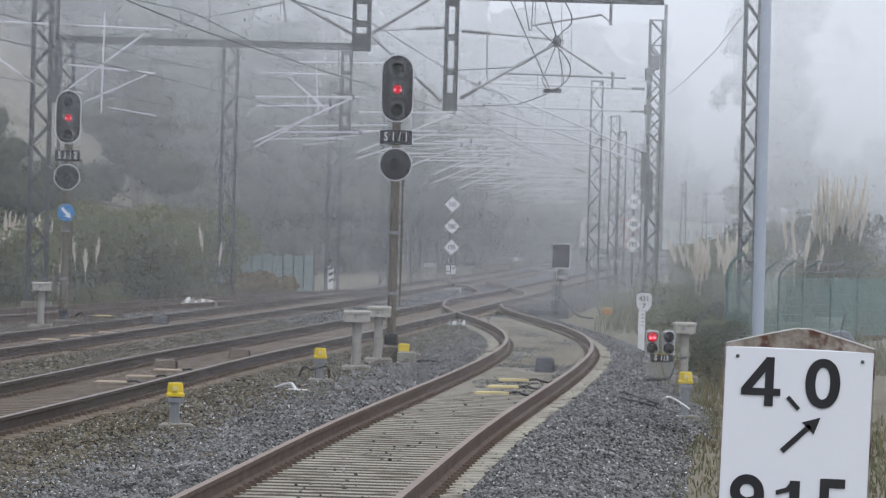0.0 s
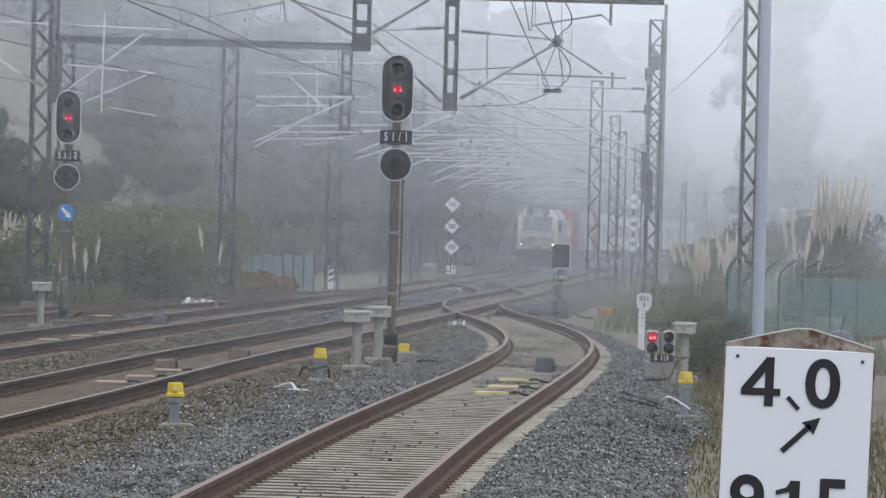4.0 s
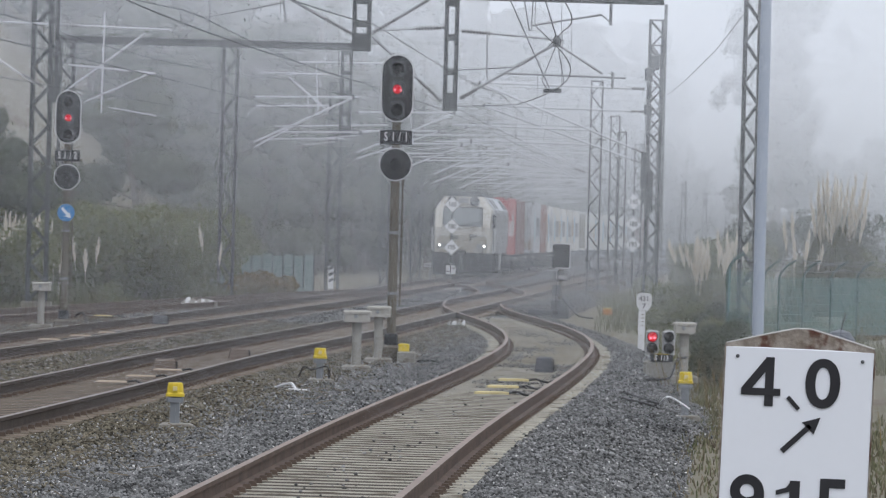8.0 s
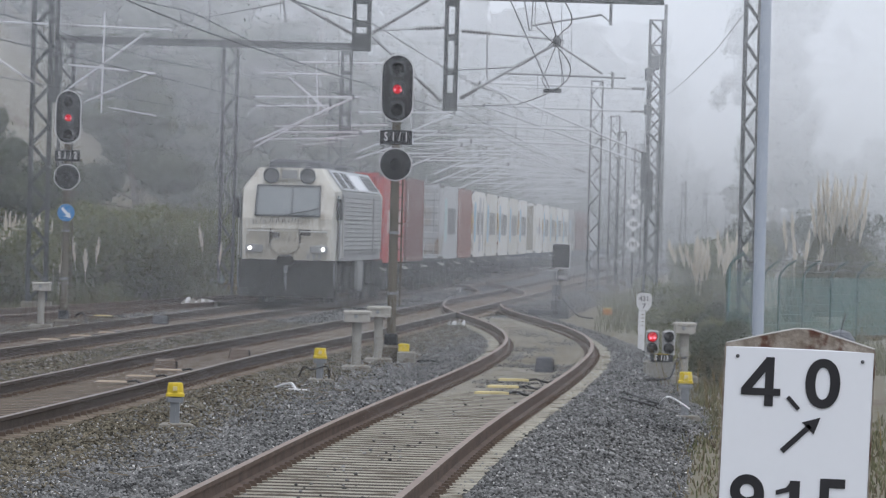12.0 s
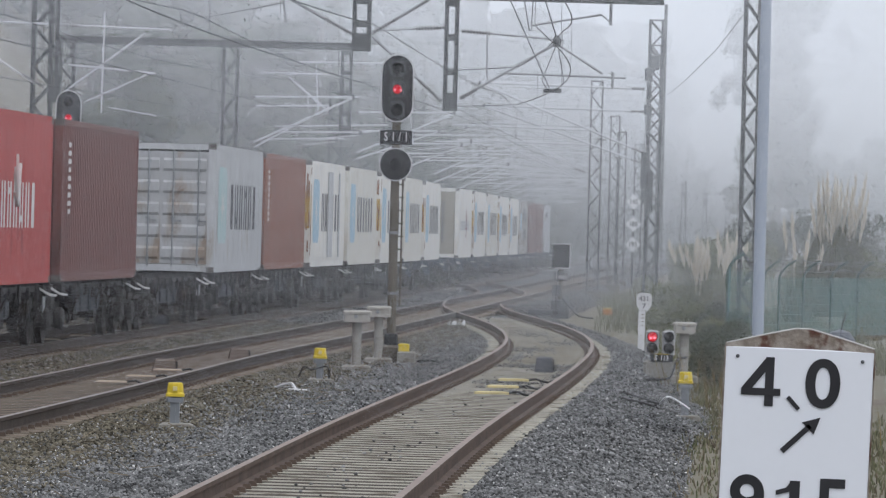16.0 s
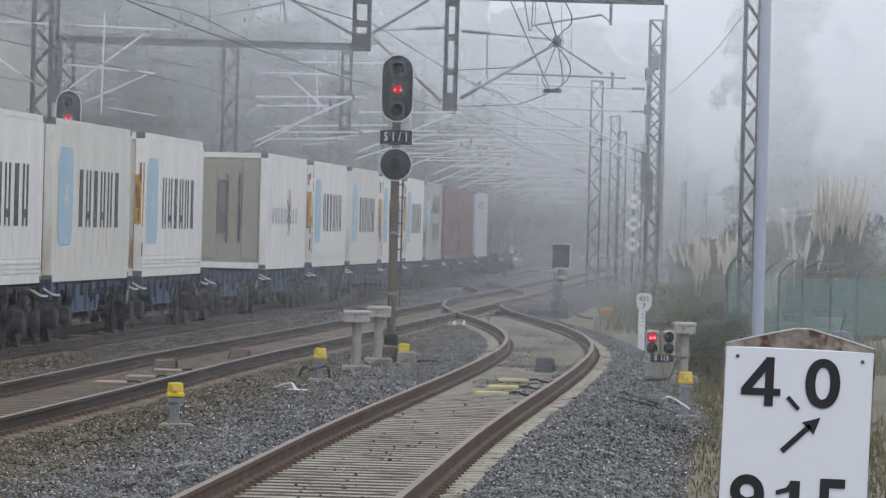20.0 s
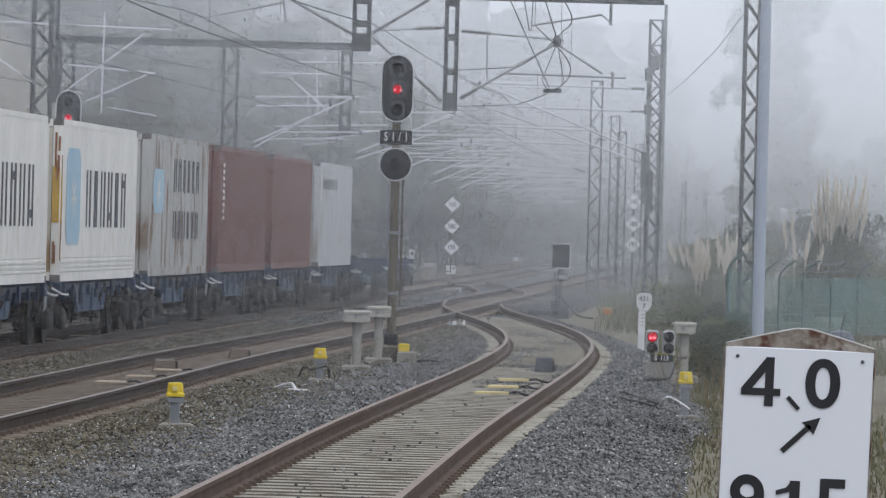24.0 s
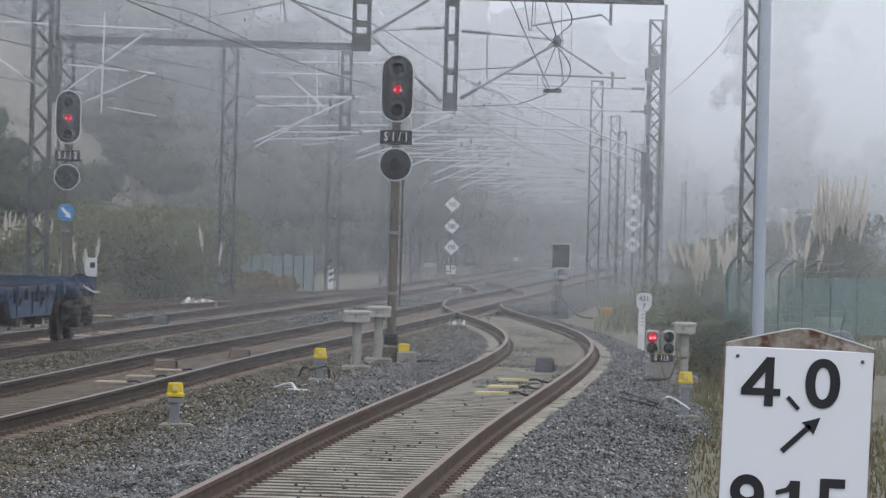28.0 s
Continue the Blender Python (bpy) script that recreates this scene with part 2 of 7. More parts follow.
    def mesh(self, name, material, smooth=False):
        me = bpy.data.meshes.new(name)
        me.from_pydata([tuple(p) for p in self.v], [], self.f)
        me.materials.append(material)
        if smooth:
            me.polygons.foreach_set("use_smooth", [True] * len(me.polygons))
            me.set_sharp_from_angle(angle=radians(35))
        me.update()
        return me


def part(name, shape, material, parent, label="", smooth=False):
    ob = new(name, shape.mesh(name, material, smooth))
    ob.parent = parent
    if label:
        tagged(ob, label)
    return ob


def thing(name, label, category, m=None, group="", kind=""):
    ob = tagged(new(name), label, category, group, kind)
    if m:
        ob.matrix_basis = m
    return ob


def solid(name, shape, material, label, category, m=None, group="", kind="", smooth=False):
    """A thing of one mesh."""
    ob = tagged(new(name, shape.mesh(name, material, smooth)), label, category, group, kind)
    if m:
        ob.matrix_basis = m
    return ob


def writing(name, text, size, material, parent, m, depth=0.002, label="", wide=1.0, bold=0.0, space=1.0):
    """Raised characters, upright in the thing's xz plane, read from -y."""
    cu = bpy.data.curves.new(name, "FONT")
    cu.space_character = space
    cu.body, cu.size, cu.extrude, cu.align_x, cu.align_y, cu.offset = text, size, depth, "CENTER", "CENTER", bold
    tmp = bpy.data.objects.new(name, cu)
    scene.collection.objects.link(tmp)
    bpy.context.view_layer.update()
    me = bpy.data.meshes.new_from_object(tmp.evaluated_get(bpy.context.evaluated_depsgraph_get()))
    bpy.data.objects.remove(tmp)
    me.materials.clear()
    me.materials.append(material)
    me.transform(m @ pose(0, 0, 0, 90) @ Matrix.Diagonal((wide, 1, 1, 1)))
    ob = new(name, me)
    ob.parent = parent
    if label:
        tagged(ob, label)
    return ob


def spline(points):
    """A smooth x(y) through a few points (natural cubic)."""
    ys, xs = np.array([p[0] for p in points], float), np.array([p[1] for p in points], float)
    n = len(ys)
    h = np.diff(ys)
    a, r = np.zeros((n, n)), np.zeros(n)
    a[0, 0] = a[-1, -1] = 1
    for i in range(1, n - 1):
        a[i, i - 1:i + 2] = h[i - 1], 2 * (h[i - 1] + h[i]), h[i]
        r[i] = 6 * ((xs[i + 1] - xs[i]) / h[i] - (xs[i] - xs[i - 1]) / h[i - 1])
    c = np.linalg.solve(a, r)

    def at(y):
        y = np.asarray(y, float)
        i = np.clip(np.searchsorted(ys, y) - 1, 0, n - 2)
        d0, d1 = y - ys[i], ys[i + 1] - y
        out = (c[i] * d1**3 + c[i + 1] * d0**3) / (6 * h[i]) + (xs[i] / h[i] - c[i] * h[i] / 6) * d1 + (xs[i + 1] / h[i] - c[i + 1] * h[i] / 6) * d0
        lo = xs[0] + (y - ys[0]) * ((xs[1] - xs[0]) / h[0] - h[0] * c[1] / 6)
        hi = xs[-1] + (y - ys[-1]) * ((xs[-1] - xs[-2]) / h[-1] + h[-1] * c[-2] / 6)
        return np.where(y < ys[0], lo, np.where(y > ys[-1], hi, out))
    return at


# ---- the four tracks, as x over y ----
MAIN = spline([(60, -10.32), (90, -8.45), (120, -6.58), (150, -4.71), (175, -3.17), (203.5, -1.73), (253.8, 0.88), (317.8, 4.21), (380, 7.48), (457, 12.8), (560, 22.8), (720, 46)])
SECOND = spline([(40, -6.9), (60, -5.75), (76, -4.85), (92, -4.0), (108, -2.95), (125, -1.85), (147, -0.5), (170, 0.85), (201, 2.7), (241, 4.9), (290, 7.9), (362, 11.9), (430, 17.5), (530, 28.5), (690, 52)])
SIDING = spline([(15, -2.55), (30, -1.93), (44, -1.22), (60, -0.42), (76, 0.53), (96, 1.67), (108, 2.14), (118, 2.26), (130, 2.05), (143, 1.50), (153, 1.08), (164, 0.93), (174, 1.09)])
LOOP = spline([(60, -17.2), (100, -13.4), (124, -10.95), (137, -9.55), (149, -8.15), (165, -6.3), (180, -4.55), (195, -2.6), (206, -1.4)])
CROSS = spline([(181, 1.50), (192, 2.02), (203, 2.22), (219, 1.90), (231, 1.42), (244, 1.12), (258, 1.62)])
BED = -0.21


# ---- ground ----
def smooth01(v):
    v = np.clip(v, 0, 1)
    return v * v * (3 - 2 * v)


def ground_z(x, y):
    """Cess beside the ballast, a wooded bank to one side, a low rise to the other."""
    x, y = np.asarray(x, float), np.asarray(y, float)
    left = np.minimum(LOOP(np.minimum(y, 190)) - 3.0, MAIN(y) - 4.2)
    right = np.maximum(SECOND(y), SIDING(np.minimum(y, 150))) + 2.4
    up_l = smooth01((left - 5 - x) / 14) * 2.2 + np.clip(left - 16 - x, 0, 70) * 0.42 + np.clip(left - 7 - x, 0, 45) * 0.75 * smooth01((y - 212) / 70)
    up_r = smooth01((x - right - 1.0) / 8) * 0.35 + np.clip(x - right - 14, 0, 60) * 0.20 * smooth01((y - 150) / 120)
    wave = 0.10 * np.sin(x * 0.31 + 1.3) * np.cos(y * 0.17) + 0.05 * np.sin(x * 0.9 + y * 0.43)
    away = smooth01((np.maximum(left - x, x - right) - 1) / 5)
    return -0.52 + up_l + up_r + wave * away


def grid(name, xs, ys, zfun, material):
    gx, gy = np.meshgrid(xs, ys)
    gz = zfun(gx, gy)
    v = np.stack([gx, gy, gz], -1).reshape(-1, 3)
    n, m = len(xs), len(ys)
    idx = np.arange(n * m).reshape(m, n)
    f = np.stack([idx[:-1, :-1], idx[:-1, 1:], idx[1:, 1:], idx[1:, :-1]], -1).reshape(-1, 4)
    me = bpy.data.meshes.new(name)
    me.from_pydata(v.tolist(), [], f.tolist())
    me.materials.append(material)
    me.polygons.foreach_set("use_smooth", [True] * len(me.polygons))
    return new(name, me)


xs = np.concatenate([np.linspace(-1500, -120, 12), np.linspace(-110, -40, 15), np.linspace(-38, 38, 96), np.linspace(40, 120, 17), np.linspace(140, 1500, 12)])
ys = np.concatenate([np.linspace(-1500, -60, 10), np.linspace(-50, 40, 20), np.linspace(42, 300, 150), np.linspace(305, 700, 60), np.linspace(730, 4000, 20)])
tagged(grid("ground", xs, ys, ground_z, GRASS_SOIL), "grassy brown soil beside the railway line", "ground", kind="structure")


def bed_edges(y):
    left = np.where(y < 190, LOOP(np.minimum(y, 190)) - 2.5, MAIN(y) - 2.7)
    left = np.minimum(left, MAIN(y) - 2.7)
    right = np.maximum(np.where(y < 150, SIDING(np.minimum(y, 150)), -99), SECOND(y)) + 2.5 + 0.30 * smooth01((92 - y) / 30) + 0.35 * smooth01((y - 70) / 5) * smooth01((90 - y) / 6)
    return left, right


def sunk(x, y):
    """The bed lies lower between the sleepers."""
    d = np.min([np.abs(x - track(y)) for track in (MAIN, SECOND, SIDING, LOOP)], axis=0)
    return 0.075 * smooth01((1.42 - d) / 0.16)


def ballast_bed():
    ys = np.concatenate([np.arange(12, 160, 0.8), np.arange(160, 420, 2.5), np.arange(420, 800, 12)])
    us = np.linspace(0, 1, 90)
    l, r = bed_edges(ys)
    gx = l[:, None] + (r - l)[:, None] * us[None]
    gy = np.repeat(ys[:, None], len(us), 1)
    rng = np.random.default_rng(3)
    edge = np.minimum(gx - l[:, None], r[:, None] - gx)
    gz = BED - 0.02 - sunk(gx, gy) + rng.uniform(-0.018, 0.018, gx.shape) + 0.02 * np.sin(gx * 1.1) * np.sin(gy * 0.37) - np.clip(0.7 - edge, 0, 1) * 0.5
    for track in (MAIN, SECOND, SIDING, LOOP):
        off = np.abs(gx - track(gy))
        hump = smooth01((off - 1.0) / 0.5) * smooth01((2.3 - off) / 0.6)
        gz += 0.035 * hump * (edge > 0.6)
    n, m = len(us), len(ys)
    idx = np.arange(n * m).reshape(m, n)
    f = np.stack([idx[:-1, :-1], idx[:-1, 1:], idx[1:, 1:], idx[1:, :-1]], -1).reshape(-1, 4)
    me = bpy.data.meshes.new("ballast_bed")
    me.from_pydata(np.stack([gx, gy, gz], -1).reshape(-1, 3).tolist(), [], f.tolist())
    me.materials.append(BALLAST)
    return tagged(new("ballast_bed", me), "grey crushed stone ballast under the tracks", "ballast", kind="structure")


ballast_bed()


def strip(name, track, y0, y1, half, z, material, label, step=1.0, ragged=0.12):
    rng = np.random.default_rng(int(y0 * 7 + y1))
    ys = np.arange(y0, y1 + step, step)
    s = Shape()
    us = np.linspace(-1, 1, 7)
    for y in ys:
        h = half + rng.uniform(-ragged, ragged)
        s.v += [(float(track(y)) + u * h, y, z + rng.uniform(-0.0003, 0.0003) - 0.03 * (abs(u) == 1)) for u in us]
    for i in range(len(ys) - 1):
        for j in range(6):
            o = i * 7 + j
            s.f.append((o, o + 1, o + 8, o + 7))
    return solid(name, s, material, label, "track bed", kind="structure", smooth=True)


# nearly flush strips; their dark colour stands in for shaded sleeper gaps
strip("trackbed_siding", SIDING, 14, 97, 1.38, -0.1895, GAP_SHADE_SOIL, "brown dusty bed between the siding sleepers, darkened as shaded gaps")
strip("trackbed_siding", SIDING, 97, 150, 1.27, -0.186, SOIL, "sandy grey-brown trackbed filled level with the sleepers", ragged=0.2)
strip("trackbed_second", SECOND, 40, 215, 1.40, -0.1895, GAP_SHADE_SOIL, "brown dusty bed between the running track sleepers, darkened as shaded gaps")
strip("trackbed_main", MAIN, 70, 250, 1.40, -0.1895, GAP_SHADE_SOIL, "brown dusty bed between the main track sleepers, darkened as shaded gaps")


# ---- rails, sleepers and fastenings ----
PROFILE = [(-0.036, 0.0), (0.036, 0.0), (0.036, -0.040), (0.010, -0.055), (0.010, -0.145), (0.075, -0.160), (0.075, -0.172), (-0.075, -0.172), (-0.075, -0.160), (-0.010, -0.145), (-0.010, -0.055), (-0.036, -0.040)]


def rail(parent, track, side, y0, y1, dz=0.0, gauge=0.868):
    ys = np.concatenate([np.arange(y0, min(y1, 270), 0.9), np.arange(max(y0, 270), y1, 4.0)]) if y1 > 270 else np.arange(y0, y1, 0.9)
    xs = track(ys)
    tx = np.gradient(xs, ys)
    rings = []
    for x, y, t in zip(xs, ys, tx):
        k = 1 / math.hypot(1, t)
        rings.append([(x + (side * gauge + px) * k, y - (side * gauge + px) * t * k, pz + dz) for px, pz in PROFILE])
    s = Shape().stack(rings)
    me = s.mesh("rail", RAIL_DARK if track in (MAIN, SECOND) else RAIL_RUST)
    me.materials.append(RAIL_BRIGHT if track in (MAIN, SECOND) else RAIL_TOP)
    n = len(PROFILE)
    for i in range(len(rings) - 1):
        me.polygons[i * n].material_index = 1
    ob = new("rail", me)
    ob.parent = parent
    return ob


def sleeper_mesh(material):
    s = Shape()
    prof = [(-1.30, -0.185), (-0.62, -0.185), (-0.35, -0.187), (0.35, -0.187), (0.62, -0.185), (1.30, -0.185)]
    rings = []
    for x, z in prof:
        rings.append([(x, -0.145, z - 0.16), (x, 0.145, z - 0.16), (x, 0.125, z - 0.012), (x, 0.108, z), (x, -0.108, z), (x, -0.125, z - 0.012)])
    return s.stack(rings).mesh("sleeper", material)


SLEEPER_ME = sleeper_mesh(SLEEPER)
OLD_SLEEPER_ME = sleeper_mesh(SLEEPER_OLD)


def fasten(shape, x, y, t):
    k = 1 / math.hypot(1, t)
    for side in (-0.868, 0.868):
        for o in (-0.115, 0.115):
            cx, cy = x + (side + o) * k, y - (side + o) * t * k
            shape.stack([[(cx - 0.045, cy - 0.05, -0.186), (cx + 0.045, cy - 0.05, -0.186), (cx + 0.045, cy + 0.05, -0.186), (cx - 0.045, cy + 0.05, -0.186)],
                         [(cx - 0.03, cy - 0.03, -0.138), (cx + 0.03, cy - 0.03, -0.138), (cx + 0.03, cy + 0.03, -0.138), (cx - 0.03, cy + 0.03, -0.138)]])


def lay_track(label, track, y0, y1, s0, s1, far=None, left=None, right=None, skip=lambda y: False, dz=0.0, old=True):
    t = thing("railway_track", label, "railway track", group="railway tracks", kind="structure")
    for side, span in ((-1, left or (y0, y1)), (1, right or (y0, y1))):
        rail(t, track, side, *span, dz)
    clips, rest = Shape(), Shape()
    rng = random.Random(int(s0))
    y, count = s0, 0
    while y < (far or s1):
        x = float(track(y))
        d = (float(track(y + 0.5)) - float(track(y - 0.5)))
        if not skip(y):
            if y < s1 and count < 300:
                ob = new("sleeper", OLD_SLEEPER_ME if old else SLEEPER_ME)
                ob.parent = t
                ob.matrix_basis = pose(x + rng.uniform(-0.02, 0.02), y, rng.uniform(0.0, 0.002) + dz, 0, 0, -math.degrees(math.atan(d)) + rng.uniform(-0.5, 0.5))
                count += 1
            else:
                rest.box((x, y, -0.27), (2.6, 0.26, 0.17))
            if y < 175:
                fasten(clips, x, y, d)
        y += 0.6
    if rest.v:
        tagged(part("far_sleepers", rest, SLEEPER_OLD, t), kind="stuff")
    if clips.v:
        tagged(part("rail_clips", clips, CLIP, t, "row of dark steel rail clips"), kind="stuff")
    return t


# ---- fog: upright sheets of fine pale strips standing in for haze ----
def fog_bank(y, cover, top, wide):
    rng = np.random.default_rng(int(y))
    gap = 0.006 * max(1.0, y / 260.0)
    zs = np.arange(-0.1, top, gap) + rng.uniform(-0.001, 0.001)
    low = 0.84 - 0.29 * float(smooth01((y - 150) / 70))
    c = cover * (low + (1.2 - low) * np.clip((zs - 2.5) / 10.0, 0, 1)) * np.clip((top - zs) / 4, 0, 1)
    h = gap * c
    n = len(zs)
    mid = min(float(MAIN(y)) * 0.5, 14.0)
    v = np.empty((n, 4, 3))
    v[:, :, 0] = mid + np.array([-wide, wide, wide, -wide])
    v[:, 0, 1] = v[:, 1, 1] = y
    # strips tilt up with height, most at the right, so haze brightens there
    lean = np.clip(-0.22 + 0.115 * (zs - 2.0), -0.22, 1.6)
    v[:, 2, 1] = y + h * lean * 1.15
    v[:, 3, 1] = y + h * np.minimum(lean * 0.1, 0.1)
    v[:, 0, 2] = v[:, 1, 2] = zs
    # strip height tapers: less cover over the wooded bank, more over the open side
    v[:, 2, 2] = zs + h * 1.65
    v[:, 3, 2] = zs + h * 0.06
    me = bpy.data.meshes.new("fog_bank")
    me.from_pydata(v.reshape(-1, 3).tolist(), [], np.arange(n * 4).reshape(n, 4).tolist())
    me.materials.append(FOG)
    return tagged(new("fog_bank", me), "sheet of fine pale strips standing in for fog over the tracks", "fog", "fog banks", "stuff")


FOG_STEP = 11.0


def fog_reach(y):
    """Haze reach in metres: long on the nearer line, shorter beyond y = 340."""
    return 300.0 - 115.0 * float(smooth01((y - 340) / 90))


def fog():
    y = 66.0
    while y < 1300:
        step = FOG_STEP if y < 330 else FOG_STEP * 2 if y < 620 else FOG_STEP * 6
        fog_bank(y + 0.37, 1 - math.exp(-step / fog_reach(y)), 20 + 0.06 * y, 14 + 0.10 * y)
        y += step


fog()


# ---- the train ----
SPEED = 22.66
FAST = 25.4
LOCO_AT = 154.3   # distance of the nose at 12 s
SLOTS = [174.9, 187.6, 200.0, 213.6, 225.6, 238.6, 251.2, 264.4, 277.0, 290.4, 303.4, 316.6, 329.8, 342.7, 355.7, 368.7, 382.1, 395.9, 408.9, 422.5]
LOCO_WHITE = mat("dirty_white_loco_paint", (0.63, 0.615, 0.56), (0.50, 0.482, 0.43), 1.6, rough=0.45, fine=9, spots=(0.36, 0.335, 0.285), spot_scale=2.2, spot_at=0.57, stretch=(1, 1, 0.5))
LOCO_NOSE = mat("grimy_nose_paint", (0.46, 0.435, 0.37), (0.34, 0.32, 0.27), 2.4, rough=0.6, fine=9, spots=(0.20, 0.185, 0.16), spot_scale=2.6, spot_at=0.58)
LOCO_GREY = mat("grey_loco_paint", (0.30, 0.305, 0.31), (0.24, 0.245, 0.25), 1.4, rough=0.55, fine=10, spots=(0.42, 0.42, 0.41), spot_scale=1.0, spot_at=0.62, stretch=(1, 1, 0.4))
LOUVRE = mat("grey_louvre", (0.27, 0.272, 0.27), (0.20, 0.203, 0.20), 2.0, rough=0.5, fine=14)
UNDER = mat("grimy_underframe", (0.018, 0.017, 0.017), (0.035, 0.032, 0.03), 1.6, rough=0.8, fine=12)
# the glass is coloured light grey for the sky mirrored in it
GLASS = mat("sky_toned_windscreen", (0.19, 0.215, 0.225), (0.22, 0.245, 0.255), 1.0, rough=0.08, spec=0.8)
HEADLIGHT = mat("headlight_glow", (1.0, 0.98, 0.93), (1.0, 0.98, 0.93), 2.0, glow=9.0)
WAGON_BLACK = mat("black_wagon_frame", (0.020, 0.021, 0.024), (0.035, 0.033, 0.032), 1.5, rough=0.75, fine=10)
STREAKED_BLUE = mat("streaked_blue_panel", (0.036, 0.078, 0.150), (0.080, 0.105, 0.145), 3.5, rough=0.7, stretch=(1, 1, 0.12))
WAGON_BLUE = mat("blue_wagon_frame", (0.026, 0.052, 0.105), (0.024, 0.032, 0.050), 1.3, rough=0.65, fine=10, spots=(0.06, 0.05, 0.045), spot_scale=1.2)
AXLE = mat("dusty_axle_box", (0.042, 0.040, 0.038), (0.028, 0.027, 0.026), 2.5, rough=0.7, fine=14)
STREAKED = mat("streaked_blue_black_panel", (0.025, 0.032, 0.045), (0.055, 0.06, 0.068), 3.5, rough=0.7, stretch=(1, 1, 0.12))
WHEEL = mat("wheel_steel", (0.028, 0.023, 0.020), (0.045, 0.036, 0.030), 2.0, rough=0.6, metal=0.5)
RAILING = mat("pale_handrail", (0.62, 0.63, 0.62), (0.5, 0.5, 0.5), 3.0, rough=0.5)
CORNER = mat("corner_casting", (0.20, 0.19, 0.18), (0.13, 0.12, 0.115), 4.0, rough=0.7)


def paint(name, a, worn=None, at=0.6, per=1.1):
    return mat(name, a, tuple(c * 0.86 for c in a), per, rough=0.55, fine=10, spots=worn or tuple(c * 0.6 for c in a), spot_scale=1.5, spot_at=at, stretch=(1, 1, 0.45))


P_RED = paint("red_container_paint", (0.47, 0.065, 0.06))
P_MAROON = paint("maroon_container_paint", (0.185, 0.078, 0.068))
P_BROWN = paint("red_brown_container_paint", (0.28, 0.115, 0.08))
P_GREY = paint("light_grey_container_paint", (0.52, 0.535, 0.55), (0.38, 0.36, 0.33))
P_RUSTY = mat("rust_streaked_grey_paint", (0.47, 0.475, 0.46), (0.38, 0.375, 0.35), 1.2, rough=0.6, fine=10, spots=(0.21, 0.15, 0.105), spot_scale=1.9, spot_at=0.53, stretch=(1, 1, 0.35))
P_WHITE = paint("white_reefer_paint", (0.84, 0.83, 0.785), (0.72, 0.69, 0.62))
P_CREAM = paint("off_white_reefer_paint", (0.73, 0.715, 0.65), (0.60, 0.56, 0.48))
P_BEIGE = paint("beige_end_paint", (0.36, 0.335, 0.27), (0.26, 0.23, 0.18))
P_STAIN = paint("stained_end_paint", (0.56, 0.52, 0.44), (0.32, 0.22, 0.13), at=0.55)
P_DOORS = paint("rust_stained_door_paint", (0.44, 0.45, 0.46), (0.27, 0.215, 0.165), at=0.50)
M_BLUE = mat("pale_blue_mark", (0.33, 0.52, 0.64), (0.40, 0.57, 0.68), 2.0, rough=0.6)
M_TEAL = mat("teal_mark", (0.40, 0.57, 0.57), (0.47, 0.58, 0.59), 2.0, rough=0.6)
M_DARK = mat("dark_blue_grey_mark", (0.05, 0.055, 0.075), (0.09, 0.09, 0.10), 2.0, rough=0.6)
M_WHITE = mat("white_mark", (0.78, 0.77, 0.76), (0.66, 0.64, 0.62), 2.0, rough=0.6)
M_YELLOW = mat("yellow_warning_mark", (0.60, 0.40, 0.06), (0.42, 0.26, 0.06), 2.0, rough=0.7)
M_RUST = mat("rust_streak", (0.22, 0.10, 0.045), (0.30, 0.15, 0.07), 3.0, rough=0.9)

CL, CW, CH = 11.35, 2.438, 2.896
CACHE = {}


def shared(name, material, build, parent, m=None, label="", smooth=False):
    """A part whose mesh is made once per name and material."""
    key = (name, material.name, build)
    if key not in CACHE:
        s = Shape()
        build(s)
        CACHE[key] = s.mesh(name, material, smooth)
    ob = new(name, CACHE[key])
    ob.parent = parent
    if m:
        ob.matrix_basis = m
    if label:
        tagged(ob, label)
    return ob


def corrugated(s):
    """A side wall in the yz plane, outward +x."""
    n = 44
    pitch = (CL - 0.36) / n
    y, pts = 0.18, []
    for i in range(n):
        pts += [(0.0, y), (0.0, y + pitch * 0.32), (-0.024, y + pitch * 0.5), (-0.024, y + pitch * 0.82)]
        y += pitch
    pts.append((0.0, y))
    for (x0, y0), (x1, y1) in zip(pts, pts[1:]):
        s.quad((x0, y0, 0.16), (x1, y1, 0.16), (x1, y1, CH - 0.10), (x0, y0, CH - 0.10))


def smooth_wall(s):
    """A flat insulated side with ribbed kick strip."""
    pts = [(-0.016, 0.15)]
    for z in (0.20, 0.28, 0.36):
        pts += [(-0.016, z - 0.024), (0.013, z - 0.022), (0.013, z + 0.022), (-0.016, z + 0.024)]
    pts += [(-0.016, 0.42), (0.0, 0.424), (0.0, CH - 0.10)]
    for (x0, z0), (x1, z1) in zip(pts, pts[1:]):
        s.quad((x0, 0.15, z0), (x0, CL - 0.15, z0), (x1, CL - 0.15, z1), (x1, 0.15, z1))


def flat_wall(s):
    pts = [(0.0, 0.15)]
    for i in range(1, 10):
        y = 0.18 + i * (CL - 0.36) / 10
        pts += [(0.0, y - 0.016), (0.004, y - 0.014), (0.004, y + 0.014), (0.0, y + 0.016)]
    pts.append((0.0, CL - 0.15))
    for (x0, y0), (x1, y1) in zip(pts, pts[1:]):
        s.quad((x0, y0, 0.15), (x1, y1, 0.15), (x1, y1, CH - 0.10), (x0, y0, CH - 0.10))


